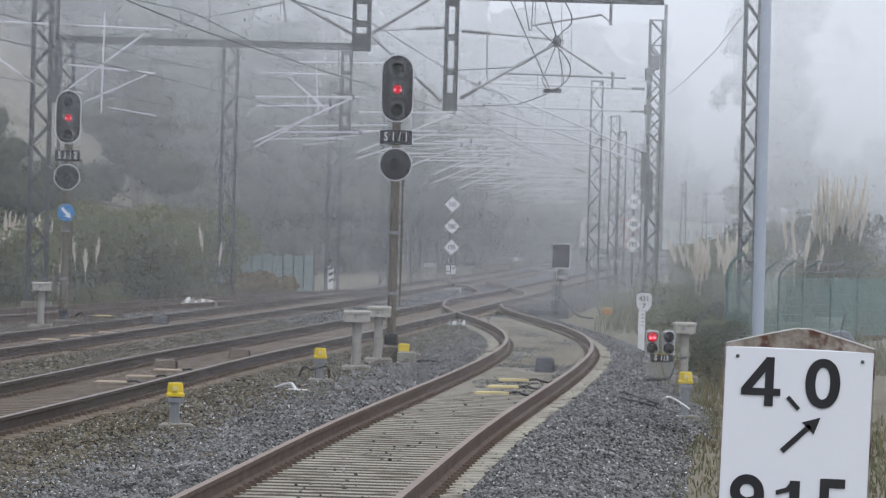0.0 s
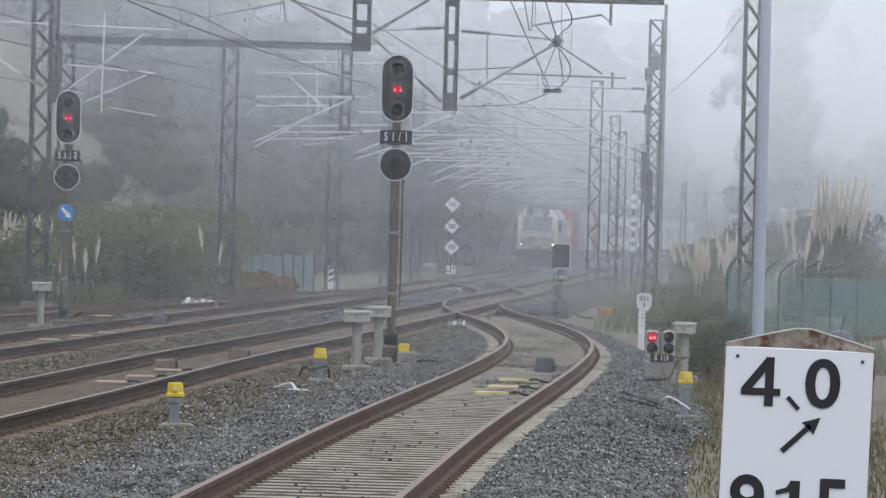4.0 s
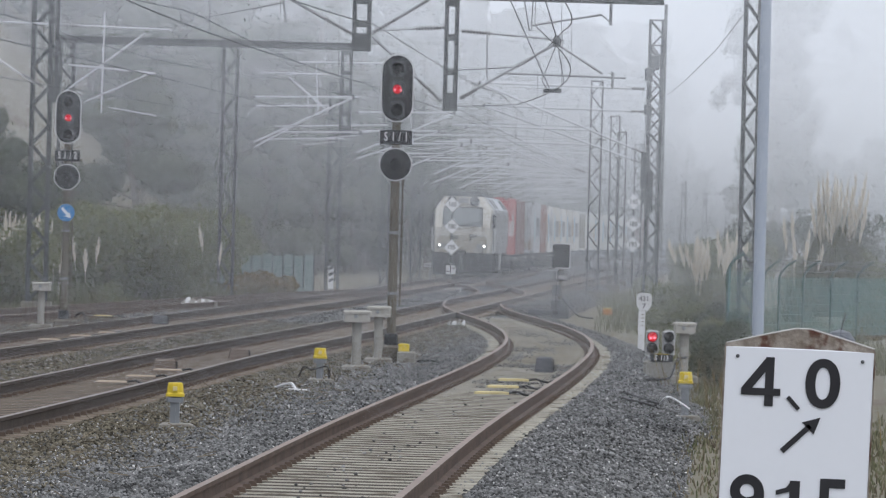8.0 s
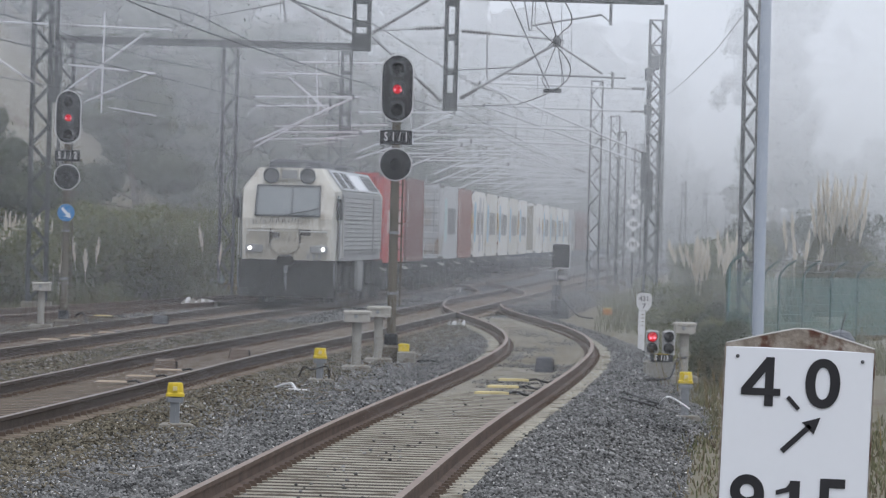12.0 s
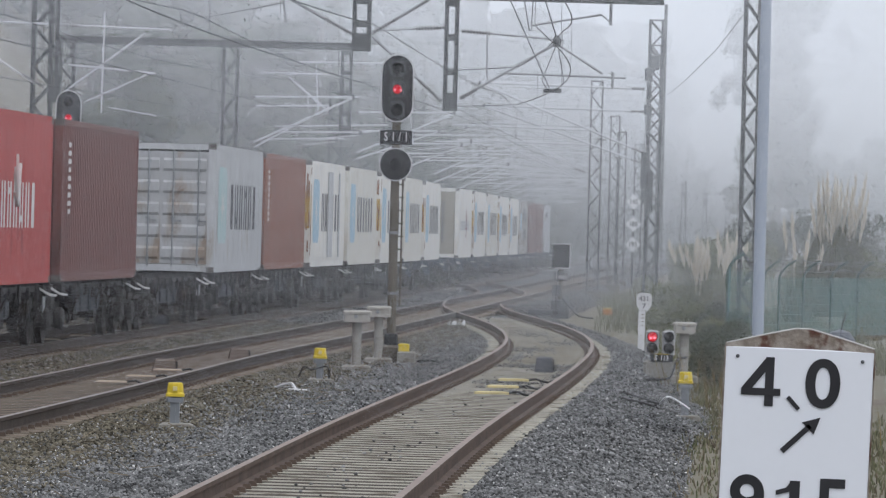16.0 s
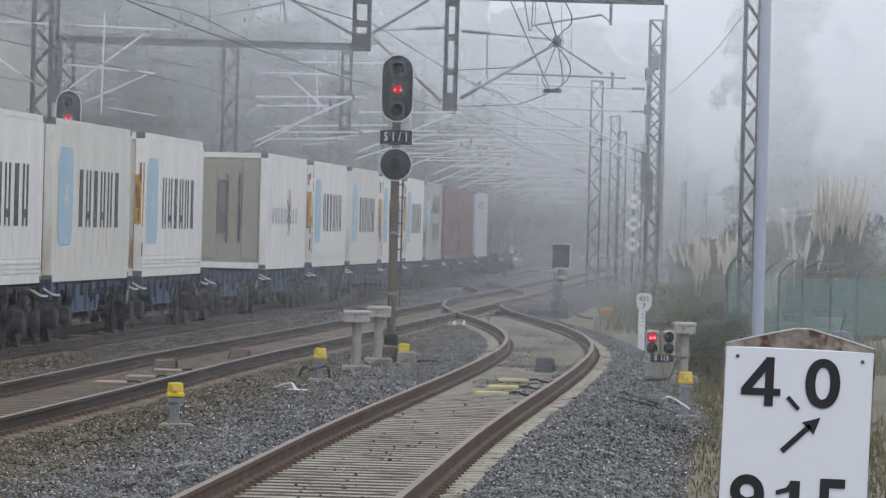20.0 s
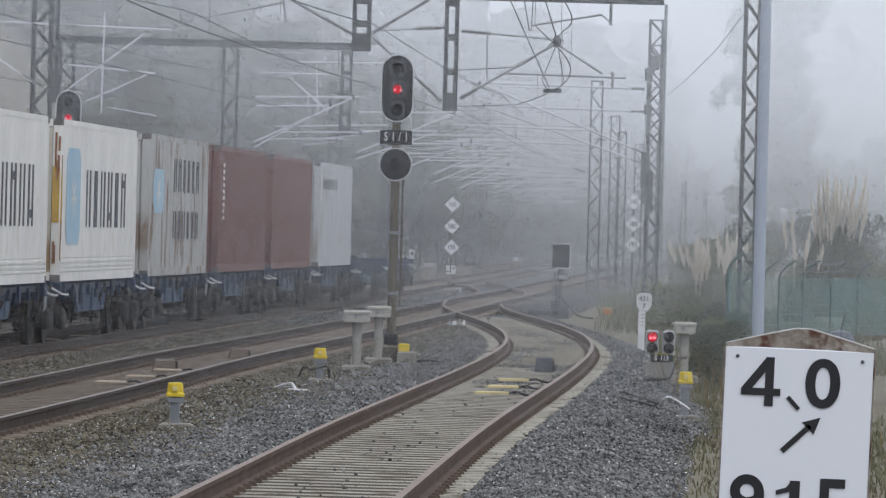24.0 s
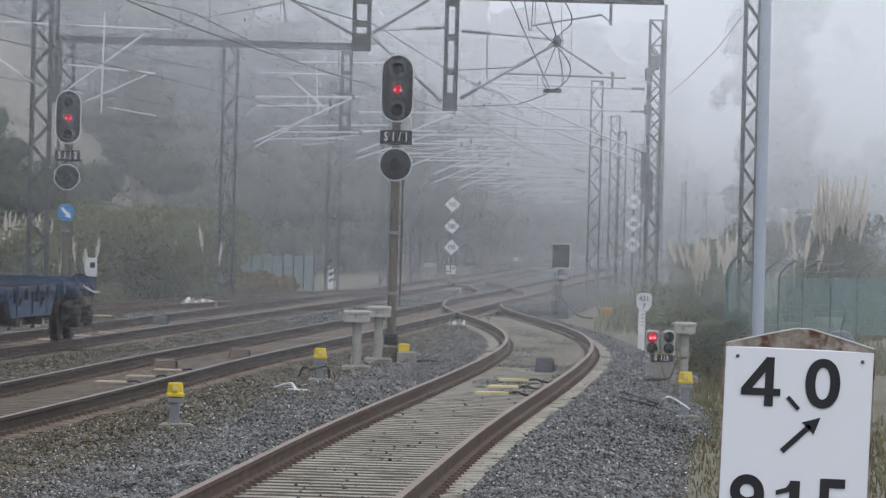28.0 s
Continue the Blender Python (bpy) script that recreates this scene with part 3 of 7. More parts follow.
def box_roof(s):
    s.box((0, CL / 2, CH - 0.03), (CW - 0.10, CL - 0.2, 0.04))
    for i in range(20):
        s.box((0, 0.5 + i * (CL - 1.0) / 19, CH - 0.006), (CW - 0.3, 0.22, 0.012))


def box_frame(s):
    for x in (-1, 1):
        for z, h in ((0.08, 0.16), (CH - 0.05, 0.10)):
            s.box((x * (CW / 2 - 0.045), CL / 2, z), (0.085, CL - 0.3, h))
        for y in (0.075, CL - 0.075):
            s.box((x * (CW / 2 - 0.08), y, CH / 2), (0.155, 0.145, CH - 0.23))
    for y in (0.05, CL - 0.05):
        s.box((0, y, 0.09), (CW - 0.34, 0.09, 0.15))
        s.box((0, y, CH - 0.07), (CW - 0.34, 0.09, 0.13))
    s.box((0, CL / 2, 0.11), (CW - 0.2, CL - 0.2, 0.08))


def casting(s):
    s.box((0, 0, 0), (0.166, 0.182, 0.120))


def door_leaf(s):
    """Half of the door end, in the xz plane, seen from -y, hinged at x = 0."""
    w, h = 1.06, CH - 0.36
    s.box((w / 2, 0.0, 0.18 + h / 2), (w, 0.03, h))
    for i in range(5):
        z = 0.42 + i * 0.50
        s.stack([[(0.05, -0.015, z + a), (w - 0.05, -0.015, z + a), (w - 0.05, -0.055, z + b), (0.05, -0.055, z + b)] for a, b in ((-0.15, -0.09), (0.15, 0.09))])


def lock_bar(s):
    s.tube((0, 0, 0.12), (0, 0, CH - 0.14), 0.019, n=8)
    for z in (0.3, 1.2, 2.0, CH - 0.4):
        s.box((0, 0.015, z), (0.10, 0.03, 0.06))
    s.box((0.09, -0.01, 1.15), (0.20, 0.02, 0.04))


def folded(s, pts, z0, z1):
    """One folded sheet standing on a line of (x, y) points."""
    o, n = len(s.v), len(pts)
    s.v += [(x, y, z) for z in (z0, z1) for x, y in pts]
    s.f += [(o + i, o + i + 1, o + n + i + 1, o + n + i) for i in range(n - 1)]


def plain_end(s):
    """Corrugated end sheet, seen from -y."""
    n = 9
    w = (CW - 0.34) / n
    pts = []
    for i in range(n):
        x = -CW / 2 + 0.17 + i * w
        pts += [(x, 0.055), (x + w * 0.34, 0.055), (x + w * 0.5, 0.02), (x + w * 0.84, 0.02)]
    folded(s, pts + [(CW / 2 - 0.17, 0.055)], 0.15, CH - 0.15)


def smooth_end(s):
    s.box((0, 0.05, CH / 2), (CW - 0.34, 0.05, CH - 0.30))


def cooling_hatch(s):
    s.cbox((0, -0.005, CH - 0.75), (CW - 0.6, 0.06, 0.9), 0.02)


def wide_hatch(s):
    s.cbox((-0.35, -0.005, 0.75), (0.9, 0.06, 0.8), 0.02)


def narrow_hatch(s):
    s.cbox((0.55, -0.005, 0.75), (0.55, 0.06, 0.8), 0.02)


def tall_panel(s):
    s.cbox((0, 0.015, CH / 2), (0.38, 0.04, CH - 0.5), 0.015)


def dark_recess(s):
    s.cbox((0, 0.0, 1.55), (0.20, 0.05, 1.3), 0.01)


def upright_bar(s):
    s.box((0, -0.015, 1.5), (0.06, 0.03, 1.7))


def vent(s):
    s.lathe((0, -0.04, CH - 0.72), (0, -1, 0), [(0, 0.36), (0.03, 0.36), (0.035, 0.30), (0.01, 0.29)], 18)


def grille_bar(s):
    s.box((-0.35, -0.045, 0.45), (0.7, 0.02, 0.03))


def letters(s, y0, y1, z0, z1, n=6, seed=1, x=0.0):
    """Plain upright bars the size of a lettered name."""
    rng = random.Random(seed)
    w, h = (y1 - y0) / n, z1 - z0
    for i in range(n):
        a = y0 + i * w
        if rng.random() < 0.35:
            s.box((x, a + w * 0.42, (z0 + z1) / 2), (0.004, w * 0.46, h))
            continue
        for u in (0.20, 0.64):
            s.box((x, a + w * u, (z0 + z1) / 2), (0.004, w * rng.uniform(0.15, 0.22), h))
        if i % 2:
            s.box((x, a + w * 0.42, z0 + h * rng.choice((0.2, 0.8))), (0.0036, w * 0.4, h * 0.14))


def container(slot, kind, colour, label, end="plain", mark=None, mark_colour=None, seed=1, end_colour=None):
    c = thing("freight_container", label, "container", group="containers on the train")
    wall = {"dry": corrugated, "reefer": smooth_wall, "flat": flat_wall}[kind]
    shared("side_wall", colour, wall, c, pose(CW / 2 - 0.008, 0, 0))
    shared("side_wall", colour, wall, c, pose(-CW / 2 + 0.008, CL, 0, 0, 0, 180))
    shared("roof", colour, box_roof, c)
    shared("frame", colour, box_frame, c)
    for x in (-1, 1):
        for y in (0.09, CL - 0.09):
            for z in (0.059, CH - 0.059):
                shared("corner_casting", CORNER, casting, c, pose(x * (CW / 2 - 0.079), y, z))
    ec = end_colour or colour
    if end == "doors":
        for x, flip in ((-1.06, 0), (0.0, 0)):
            shared("door", ec, door_leaf, c, pose(x, 0.03, 0))
        for x in (-0.85, -0.28, 0.28, 0.85):
            shared("lock_bar", GALV, lock_bar, c, pose(x, -0.03, 0))
    elif end == "panel":
        shared("end_wall", ec, smooth_end, c)
        for vx in (-0.8, -0.2, 0.8):
            shared("end_panel", ec, tall_panel, c, pose(vx, 0, 0))
        for vx in (-0.52, 0.10):
            shared("dark_recess", CORNER, dark_recess, c, pose(vx, 0, 0), "dark recess in the end")
        for vx in (-0.66, 0.24, 0.55):
            shared("upright_bar", DARKBOX, upright_bar, c, pose(vx, 0, 0))
    elif end == "reefer":
        shared("end_wall", ec, smooth_end, c)
        for hatch in (cooling_hatch, wide_hatch, narrow_hatch):
            shared("service_hatch", ec, hatch, c)
        for vx in (-0.45, 0.45):
            shared("cooling_vent", DARKBOX, vent, c, pose(vx, 0, 0))
        for k in range(6):
            shared("grille_bar", DARKBOX, grille_bar, c, pose(0, 0, 0.1 * k))
    else:
        shared("end_wall", ec, plain_end, c)
    shared("end_wall", colour, plain_end, c, pose(0, CL, 0, 0, 0, 180))
    x = CW / 2
    if mark in ("star", "star_low", "two_line"):
        b = Shape()
        z0, z1 = (0.66, 2.40) if mark != "two_line" else (1.3, 2.2)
        hw, hh, cc = 0.95, (z1 - z0) / 2, 0.22
        b.stack([[(xx, 1.75 + p, (z0 + z1) / 2 + q) for p, q in ((-hw + cc, -hh), (hw - cc, -hh), (hw, -hh + cc), (hw, hh - cc), (hw - cc, hh), (-hw + cc, hh), (-hw, hh - cc), (-hw, -hh + cc))] for xx in (-0.002, 0.002)])
        part("square_mark", b, mark_colour or M_BLUE, c, "faded pale blue square").matrix_basis = pose(x, 0, 0)
        st = Shape()
        for k in range(7):
            a = 2 * math.pi * k / 7 + math.pi / 2
            tip, l, r = ((math.cos(q) * d, math.sin(q) * d) for q, d in ((a, 0.50), (a + 0.30, 0.16), (a - 0.30, 0.16)))
            o = len(st.v)
            st.v += [(0.006, 1.75, (z0 + z1) / 2), (0.006, 1.75 + l[0], (z0 + z1) / 2 + l[1]), (0.006, 1.75 + tip[0], (z0 + z1) / 2 + tip[1]), (0.006, 1.75 + r[0], (z0 + z1) / 2 + r[1])]
            st.f.append((o, o + 3, o + 2, o + 1))
        part("star_mark", st, M_WHITE, c, "white star shape").matrix_basis = pose(x, 0, 0)
        s = Shape()
        if mark == "two_line":
            letters(s, 4.4, 9.6, 1.75, 2.45, 6, seed)
            letters(s, 4.4, 9.6, 0.75, 1.35, 6, seed + 1)
        else:
            letters(s, 3.45, 9.8, 0.98, 2.03, 6, seed)
        tagged(part("name_mark", s, M_DARK, c, "dark bars of a faded name"), kind="stuff").matrix_basis = pose(x, 0, 0)
    elif mark == "white_name":
        s = Shape()
        letters(s, 2.3, 9.4, 0.95, 1.72, 10, seed)
        rng = random.Random(seed)
        for k in range(14):
            a = rng.uniform(0.2, 2.9)
            s.bar((0.014, 7.0, 1.3), (0.014, 7.0 + 0.5 * math.cos(a), 1.3 + (0.9 if k % 3 == 0 else 0.5) * math.sin(a)), 0.05, 0.006)
        tagged(part("name_mark", s, M_WHITE, c, "white bars of a painted name"), kind="stuff").matrix_basis = pose(x, 0, 0)
    elif mark == "thin_name":
        s = Shape()
        letters(s, 1.6, 8.8, 1.15, 1.55, 9, seed)
        tagged(part("name_mark", s, mat("faint_grey_mark", (0.42, 0.44, 0.47), (0.5, 0.52, 0.54), 2.0), c, "thin pale bars of a name"), kind="stuff").matrix_basis = pose(x, 0, 0)
        s = Shape()
        for a in (0.5, 1.25, 1.9, 2.6, 3.6, 4.4, 5.0, 5.8):
            s.bar((0.003, 6.3, 1.45), (0.003, 6.3 + 0.7 * math.cos(a), 1.45 + 0.62 * math.sin(a)), 0.006, 0.07)
        part("star_mark", s, mat("dull_red_mark", (0.30, 0.10, 0.10), (0.22, 0.08, 0.08), 2.0), c, "dull red star strokes").matrix_basis = pose(x, 0, 0)
    elif mark == "code":
        s = Shape()
        rng = random.Random(seed)
        for k in range(9):
            s.box((0.002, 0.95, 2.45 - k * 0.15), (0.006, 0.42 * rng.uniform(0.6, 1), 0.085))
        part("code_bars", s, M_WHITE, c, "small white upright code").matrix_basis = pose(x, 0, 0)
    elif mark == "small_name":
        s = Shape()
        letters(s, 1.3, 6.0, 2.15, 2.45, 5, seed)
        tagged(part("name_mark", s, M_DARK, c, "small dark bars of a name"), kind="stuff").matrix_basis = pose(x, 0, 0)
        s = Shape()
        s.box((0.012, 0.5, 2.2), (0.006, 0.35, 0.75))
        part("white_strip", s, M_WHITE, c, "white strip").matrix_basis = pose(x, 0, 0)
    if kind == "reefer":
        s = Shape()
        s.box((0.004, 0.08, 1.45), (0.012, 0.12, 0.9))
        s.box((-CW + 0.06, -0.004, 1.45), (0.12, 0.012, 0.9))
        s.box((-0.09, -0.004, 1.55), (0.13, 0.012, 1.0))
        part("warning_stripe", s, M_YELLOW, c, "yellow and black height warning").matrix_basis = pose(x, 0, 0)
        s = Shape()
        rng = random.Random(seed + 40)
        for k in range(7):
            z = rng.uniform(0.4, 2.7)
            h = rng.uniform(0.15, 0.5)
            s.box((0.006, rng.uniform(0.03, 0.13), z), (0.012, 0.04, h))
            s.box((-rng.uniform(0.03, 0.13), -0.006, rng.uniform(0.4, 2.6)), (0.04, 0.012, h))
        tagged(part("rust_streaks", s, M_RUST, c, "brown rust streaks"), kind="stuff").matrix_basis = pose(x, 0, 0)
    return c


def disc(s, r):
    s.lathe((0, 0, 0), (1, 0, 0), [(-0.068, r - 0.02), (-0.066, r), (0.04, r - 0.004), (0.045, r + 0.028), (0.068, r + 0.026), (0.068, r - 0.06), (0.05, r - 0.08), (0.03, 0.12), (0.08, 0.10), (0.08, 0.001)], 24)


def small_wheel(s):
    disc(s, 0.46)


def big_wheel(s):
    disc(s, 0.53)


def wheelset(parent, y, r=0.46):
    for x in (-0.868, 0.868):
        shared("wheel", WHEEL, small_wheel if r < 0.5 else big_wheel, parent, pose(x, y, r, 0, 0, 0 if x < 0 else 180), smooth=True)


def side_frames(s):
    for x in (-1.06, 1.06):
        s.stack([[(x - 0.06, -1.25, 0.50), (x + 0.06, -1.25, 0.50), (x + 0.06, -1.25, 0.66), (x - 0.06, -1.25, 0.66)],
                 [(x - 0.06, -0.5, 0.34), (x + 0.06, -0.5, 0.34), (x + 0.06, -0.5, 0.74), (x - 0.06, -0.5, 0.74)],
                 [(x - 0.06, 0.5, 0.34), (x + 0.06, 0.5, 0.34), (x + 0.06, 0.5, 0.74), (x - 0.06, 0.5, 0.74)],
                 [(x - 0.06, 1.25, 0.50), (x + 0.06, 1.25, 0.50), (x + 0.06, 1.25, 0.66), (x - 0.06, 1.25, 0.66)]])
        for yy in (-0.9, 0.9):
            s.box((x + 0.07 * (1 if x > 0 else -1), yy, 0.47), (0.16, 0.30, 0.28))
            for d in (-0.24, 0.24):
                s.tube((x, yy + d, 0.40), (x, yy + d, 0.62), 0.07)
    s.box((0, 0, 0.56), (2.0, 0.45, 0.26))
    for yy in (-1.5, 1.5):
        s.box((0, yy, 0.45), (1.9, 0.08, 0.10))


def axle_box(s):
    s.lathe((-0.05, 0, 0), (1, 0, 0), [(0, 0.20), (0.10, 0.20), (0.14, 0.15), (0.15, 0.001)], 14)


def step_bar(s):
    s.box((0, -0.3, 0.0), (0.05, 0.9, 0.05))
    s.box((0, -0.7, 0.22), (0.04, 0.05, 0.45))
    s.box((0, 0.1, 0.22), (0.04, 0.05, 0.45))


def brake_cylinder(s):
    s.lathe((0, -0.35, 0), (0, 1, 0), [(0, 0.06), (0.05, 0.14), (0.5, 0.14), (0.55, 0.05), (0.9, 0.03)], 12)


def bogie(parent, y, material, base=1.8, r=0.46, heavy=False):
    b = new("bogie")
    b.parent = parent
    b.matrix_basis = pose(0, y, 0)

    shared("bogie_frame", material, side_frames, b)
    for yy in (-base / 2, base / 2):
        wheelset(b, yy, r)
        for x in (-1.20, 1.20):
            shared("axle_box", AXLE, axle_box, b, pose(x, yy, r, 0, 0, 0 if x > 0 else 180), smooth=True)
    for x in (-1.16, 1.16):
        shared("step_bar", AXLE, step_bar, b, pose(x, 0.0, 0.30))
        shared("brake_cylinder", AXLE, brake_cylinder, b, pose(x * 0.92, 0.15, 0.80), smooth=True)
    return b


def sill_rib(s):
    s.box((0, 0, 0), (0.035, 0.10, 0.40))


def wagon(y_slots, material, label, length):
    """A twin container flat wagon: two low spine frames on three bogies. Origin at its front buffer face."""
    w = thing("container_wagon", label, "railway wagon", group="wagons of the train")
    half = length / 2

    def sills(s):
        for y0, y1 in ((0.55, half - 0.25), (half + 0.25, length - 0.55)):
            ym = (y0 + y1) / 2
            for x in (-1.08, 1.08):
                x0, x1 = x - 0.05, x + 0.05
                s.stack([[(x0, y, zb), (x1, y, zb), (x1, y, 1.05), (x0, y, 1.05)] for y, zb in ((y0, 0.95), (y1, 0.95))])
                for k in range(11):
                    yy = y0 + 0.35 + k * (y1 - y0 - 0.7) / 10
                    s.box((x * 1.06, yy, 0.93), (0.07, 0.10 + 0.12 * (k % 3 == 1), 0.20 + 0.10 * (k % 2)))
                    s.bar((x * 0.98, yy, 0.90), (x * 0.45, yy, 0.62), 0.09, 0.05)
            for k in range(9):
                s.box((0, y0 + 0.3 + k * (y1 - y0 - 0.6) / 8, 0.97), (2.1, 0.16, 0.14))
            s.box((0, ym, 0.90), (0.5, y1 - y0, 0.24))
    part("frame", _fill(sills), material, w)

    for y0, y1 in ((0.55, half - 0.25), (half + 0.25, length - 0.55)):
        for x in (-1.02, 1.02):
            ym, hh = (y0 + y1) / 2, (y1 - y0) / 2 - 3.9
            part("side_panel", Shape().stack([[(x - 0.03, ym - hh * q, zz), (x + 0.03, ym - hh * q, zz), (x + 0.03, ym + hh * q, zz), (x - 0.03, ym + hh * q, zz)] for zz, q in ((0.52, 0.82), (0.95, 1.0))]), STREAKED_BLUE if material == WAGON_BLUE else STREAKED, w, "streaked side panel between the bogies")
            for k in range(3):
                shared("sill_rib", STREAKED_BLUE if material == WAGON_BLUE else STREAKED, sill_rib, w, pose(x * 1.045, ym + (k - 1) * hh * 0.62, 0.75))
    # added black blocks, spine and rigging in one, that stop light under the wagon
    for y0, y1 in ((3.4, half - 1.4), (half + 1.4, length - 3.4)):
        part("spine_beam", Shape().cbox((0, (y0 + y1) / 2, 0.70), (1.30, y1 - y0, 0.40), 0.05).cbox((0, (y0 + y1) / 2, 0.48), (0.34, (y1 - y0) * 0.55, 0.26), 0.05), UNDER, w, "black block added to keep light from under the wagon")
    for y in (2.0, half, length - 2.0):
        bogie(w, y, UNDER)
    for y, sgn in ((0.5, -1), (length - 0.5, 1)):
        def head(s, y=y):
            s.box((0, y, 0.98), (2.5, 0.16, 0.36))
        part("headstock", _fill(head), material, w)
        for x in (-0.92, 0.92):
            def buf(s, x=x, y=y, sgn=sgn):
                s.lathe((x, y, 1.0), (0, sgn, 0), [(0, 0.13), (0.12, 0.13), (0.14, 0.09), (0.38, 0.09), (0.40, 0.22), (0.44, 0.22), (0.45, 0.19)], 16)
            part("buffer", _fill(buf), UNDER, w, smooth=True)
        def hook(s, y=y, sgn=sgn):
            s.bar((0, y, 0.95), (0, y + sgn * 0.42, 0.93), 0.08, 0.14)
            s.bar((0.0, y + sgn * 0.36, 0.9), (0.0, y + sgn * 0.30, 0.45), 0.05)
        part("draw_hook", _fill(hook), UNDER, w)
    for y in y_slots:
        for yy in (y + 0.15, y + CL - 0.15):
            for x in (-1.14, 1.14):
                def lock(s, x=x, yy=yy):
                    s.box((x, yy, 1.085), (0.22, 0.24, 0.05))
                    s.box((x * 1.05, yy, 0.98), (0.10, 0.30, 0.18))
                part("container_lock", _fill(lock), material, w)
    for y in (0.75, half - 0.7, half + 0.7, length - 0.75):
        for x in (-1.25, 1.25):
            def rail_(s, x=x, y=y):
                sx = 1.0 if x > 0 else -1.0
                s.chain([(x - 0.12 * sx, y - 0.45, 1.0), (x + 0.05 * sx, y - 0.42, 0.90), (x + 0.06 * sx, y + 0.05, 0.88), (x + 0.06 * sx, y + 0.40, 0.88)], 0.021, 6)
            part("hand_rail", _fill(rail_), RAILING, w, "pale steel hand rail")
    for y in (half * 0.5 - 1.3, half * 0.5 + 1.6, half * 1.5 - 1.3, half * 1.5 + 1.6):
        def tank(s, y=y):
            s.lathe((0.15, y, 0.62), (0, 1, 0), [(0, 0.05), (0.06, 0.18), (0.8, 0.18), (0.86, 0.05)], 14)
        part("air_tank", _fill(tank), UNDER, w)
        part("brake_box", Shape().box((0.78, y + 0.3, 0.52), (0.30, 0.5, 0.34)), UNDER, w)
        part("brake_lever", Shape().bar((1.1, y - 0.6, 0.85), (0.9, y - 0.6, 0.30), 0.10, 0.05), UNDER, w)
    for y in (half - 0.95,):
        def plate(s, y=y):
            s.stack([[(1.17, y - 0.16, 0.86), (1.19, y - 0.16, 0.86), (1.19, y + 0.16, 0.86), (1.17, y + 0.16, 0.86)], [(1.17, y - 0.05, 0.36), (1.19, y - 0.05, 0.36), (1.19, y + 0.05, 0.36), (1.17, y + 0.05, 0.36)]])
        part("label_plate", _fill(plate), GALV, w, "pale wedge-shaped plate")
    return w


def _fill(build):
    s = Shape()
    build(s)
    return s


def locomotive():
    """A heavy diesel engine; nose at y = 0, body along +y."""
    g = thing("diesel_locomotive", "dirty white and grey diesel locomotive with lit headlights and graffiti", "locomotive")
    L = 18.6
    ring = [(-1.33, 1.25), (1.33, 1.25), (1.37, 2.42), (1.39, 3.22), (0.93, 3.86), (-0.93, 3.86), (-1.39, 3.22), (-1.37, 2.42)]
    nose = {1.25: 0.0, 2.42: 0.02, 3.22: 0.34, 3.86: 0.72}

    def cab(s, flip=False):
        f = lambda y: (L - y) if flip else y
        a = [(x * 0.93, f(nose[z]), z) for x, z in ring]
        b = [(x * 0.985, f(nose[z] * 0.4 + 0.50), z) for x, z in ring]
        c = [(x, f(1.75), z) for x, z in ring]
        o = len(s.v)
        s.stack([a, b, c], caps=False)
        for q in ((0, 1, 2, 7), (7, 2, 3, 6), (6, 3, 4, 5)):
            s.f.append(tuple(o + i for i in (q if not flip else reversed(q))))
    part("front_cab", _fill(cab), LOCO_WHITE, g, "dirty white cab with yellowish stains")
    part("rear_cab", _fill(lambda s: cab(s, True)), LOCO_WHITE, g, "dirty white cab")

    def hull(s):
        s.stack([[(x * 1.008, y, z) for x, z in ring] for y in (1.75, L - 1.75)], caps=False)
    part("engine_hood", _fill(hull), LOCO_GREY, g, "grey engine body")

    def sill(s):
        for x in (-1.40, 1.40):
            s.box((x * 0.985, L / 2, 1.32), (0.03, L - 3.6, 0.16))
    part("body_sill", _fill(sill), LOCO_GREY, g)

    def screen(s):
        n = lambda z: 0.02 + (z - 2.42) / 0.8 * 0.32 - 0.03
        zb, zt, w = 2.53, 3.32, 0.89
        yb, yt = n(zb), 0.34 + (zt - 3.22) / 0.64 * 0.38 - 0.03
        s.stack([[(-w, yb, zb), (w, yb, zb), (w, yb + 0.02, zb), (-w, yb + 0.02, zb)], [(-w * 0.97, yt - 0.05, zt), (w * 0.97, yt - 0.05, zt), (w * 0.97, yt + 0.05, zt), (-w * 0.97, yt + 0.05, zt)]])
    part("windscreen", _fill(screen), GLASS, g, "windscreen with the sky's reflection put into its grey colour")

    def seal(s):
        pts = [(-0.91, 0.0, 2.50), (0.91, 0.0, 2.50), (0.89, 0.32, 3.35), (-0.89, 0.32, 3.35)]
        for p, q in zip(pts, pts[1:] + pts[:1]):
            s.bar(p, q, 0.05, 0.05)
        s.bar((0.12, 0.01, 2.55), (0.12, 0.33, 3.38), 0.03, 0.05)
    part("window_seal", _fill(seal), DARKBOX, g)
    part("wiper", Shape().bar((-0.12, -0.05, 2.50), (0.86, 0.02, 2.72), 0.03), BLACK, g)
    for x in (-0.52, 0.52):
        part("roof_lamp", Shape().lathe((x, 0.44, 3.63), (0, -1, 0.25), [(0, 0.23), (0.10, 0.23), (0.11, 0.20), (0.08, 0.18), (0.07, 0.001)], 20), DARKBOX, g, "round dark grille", True)
    part("destination_box", Shape().box((0, 0.46, 3.68), (0.54, 0.10, 0.34)), LOCO_WHITE, g)
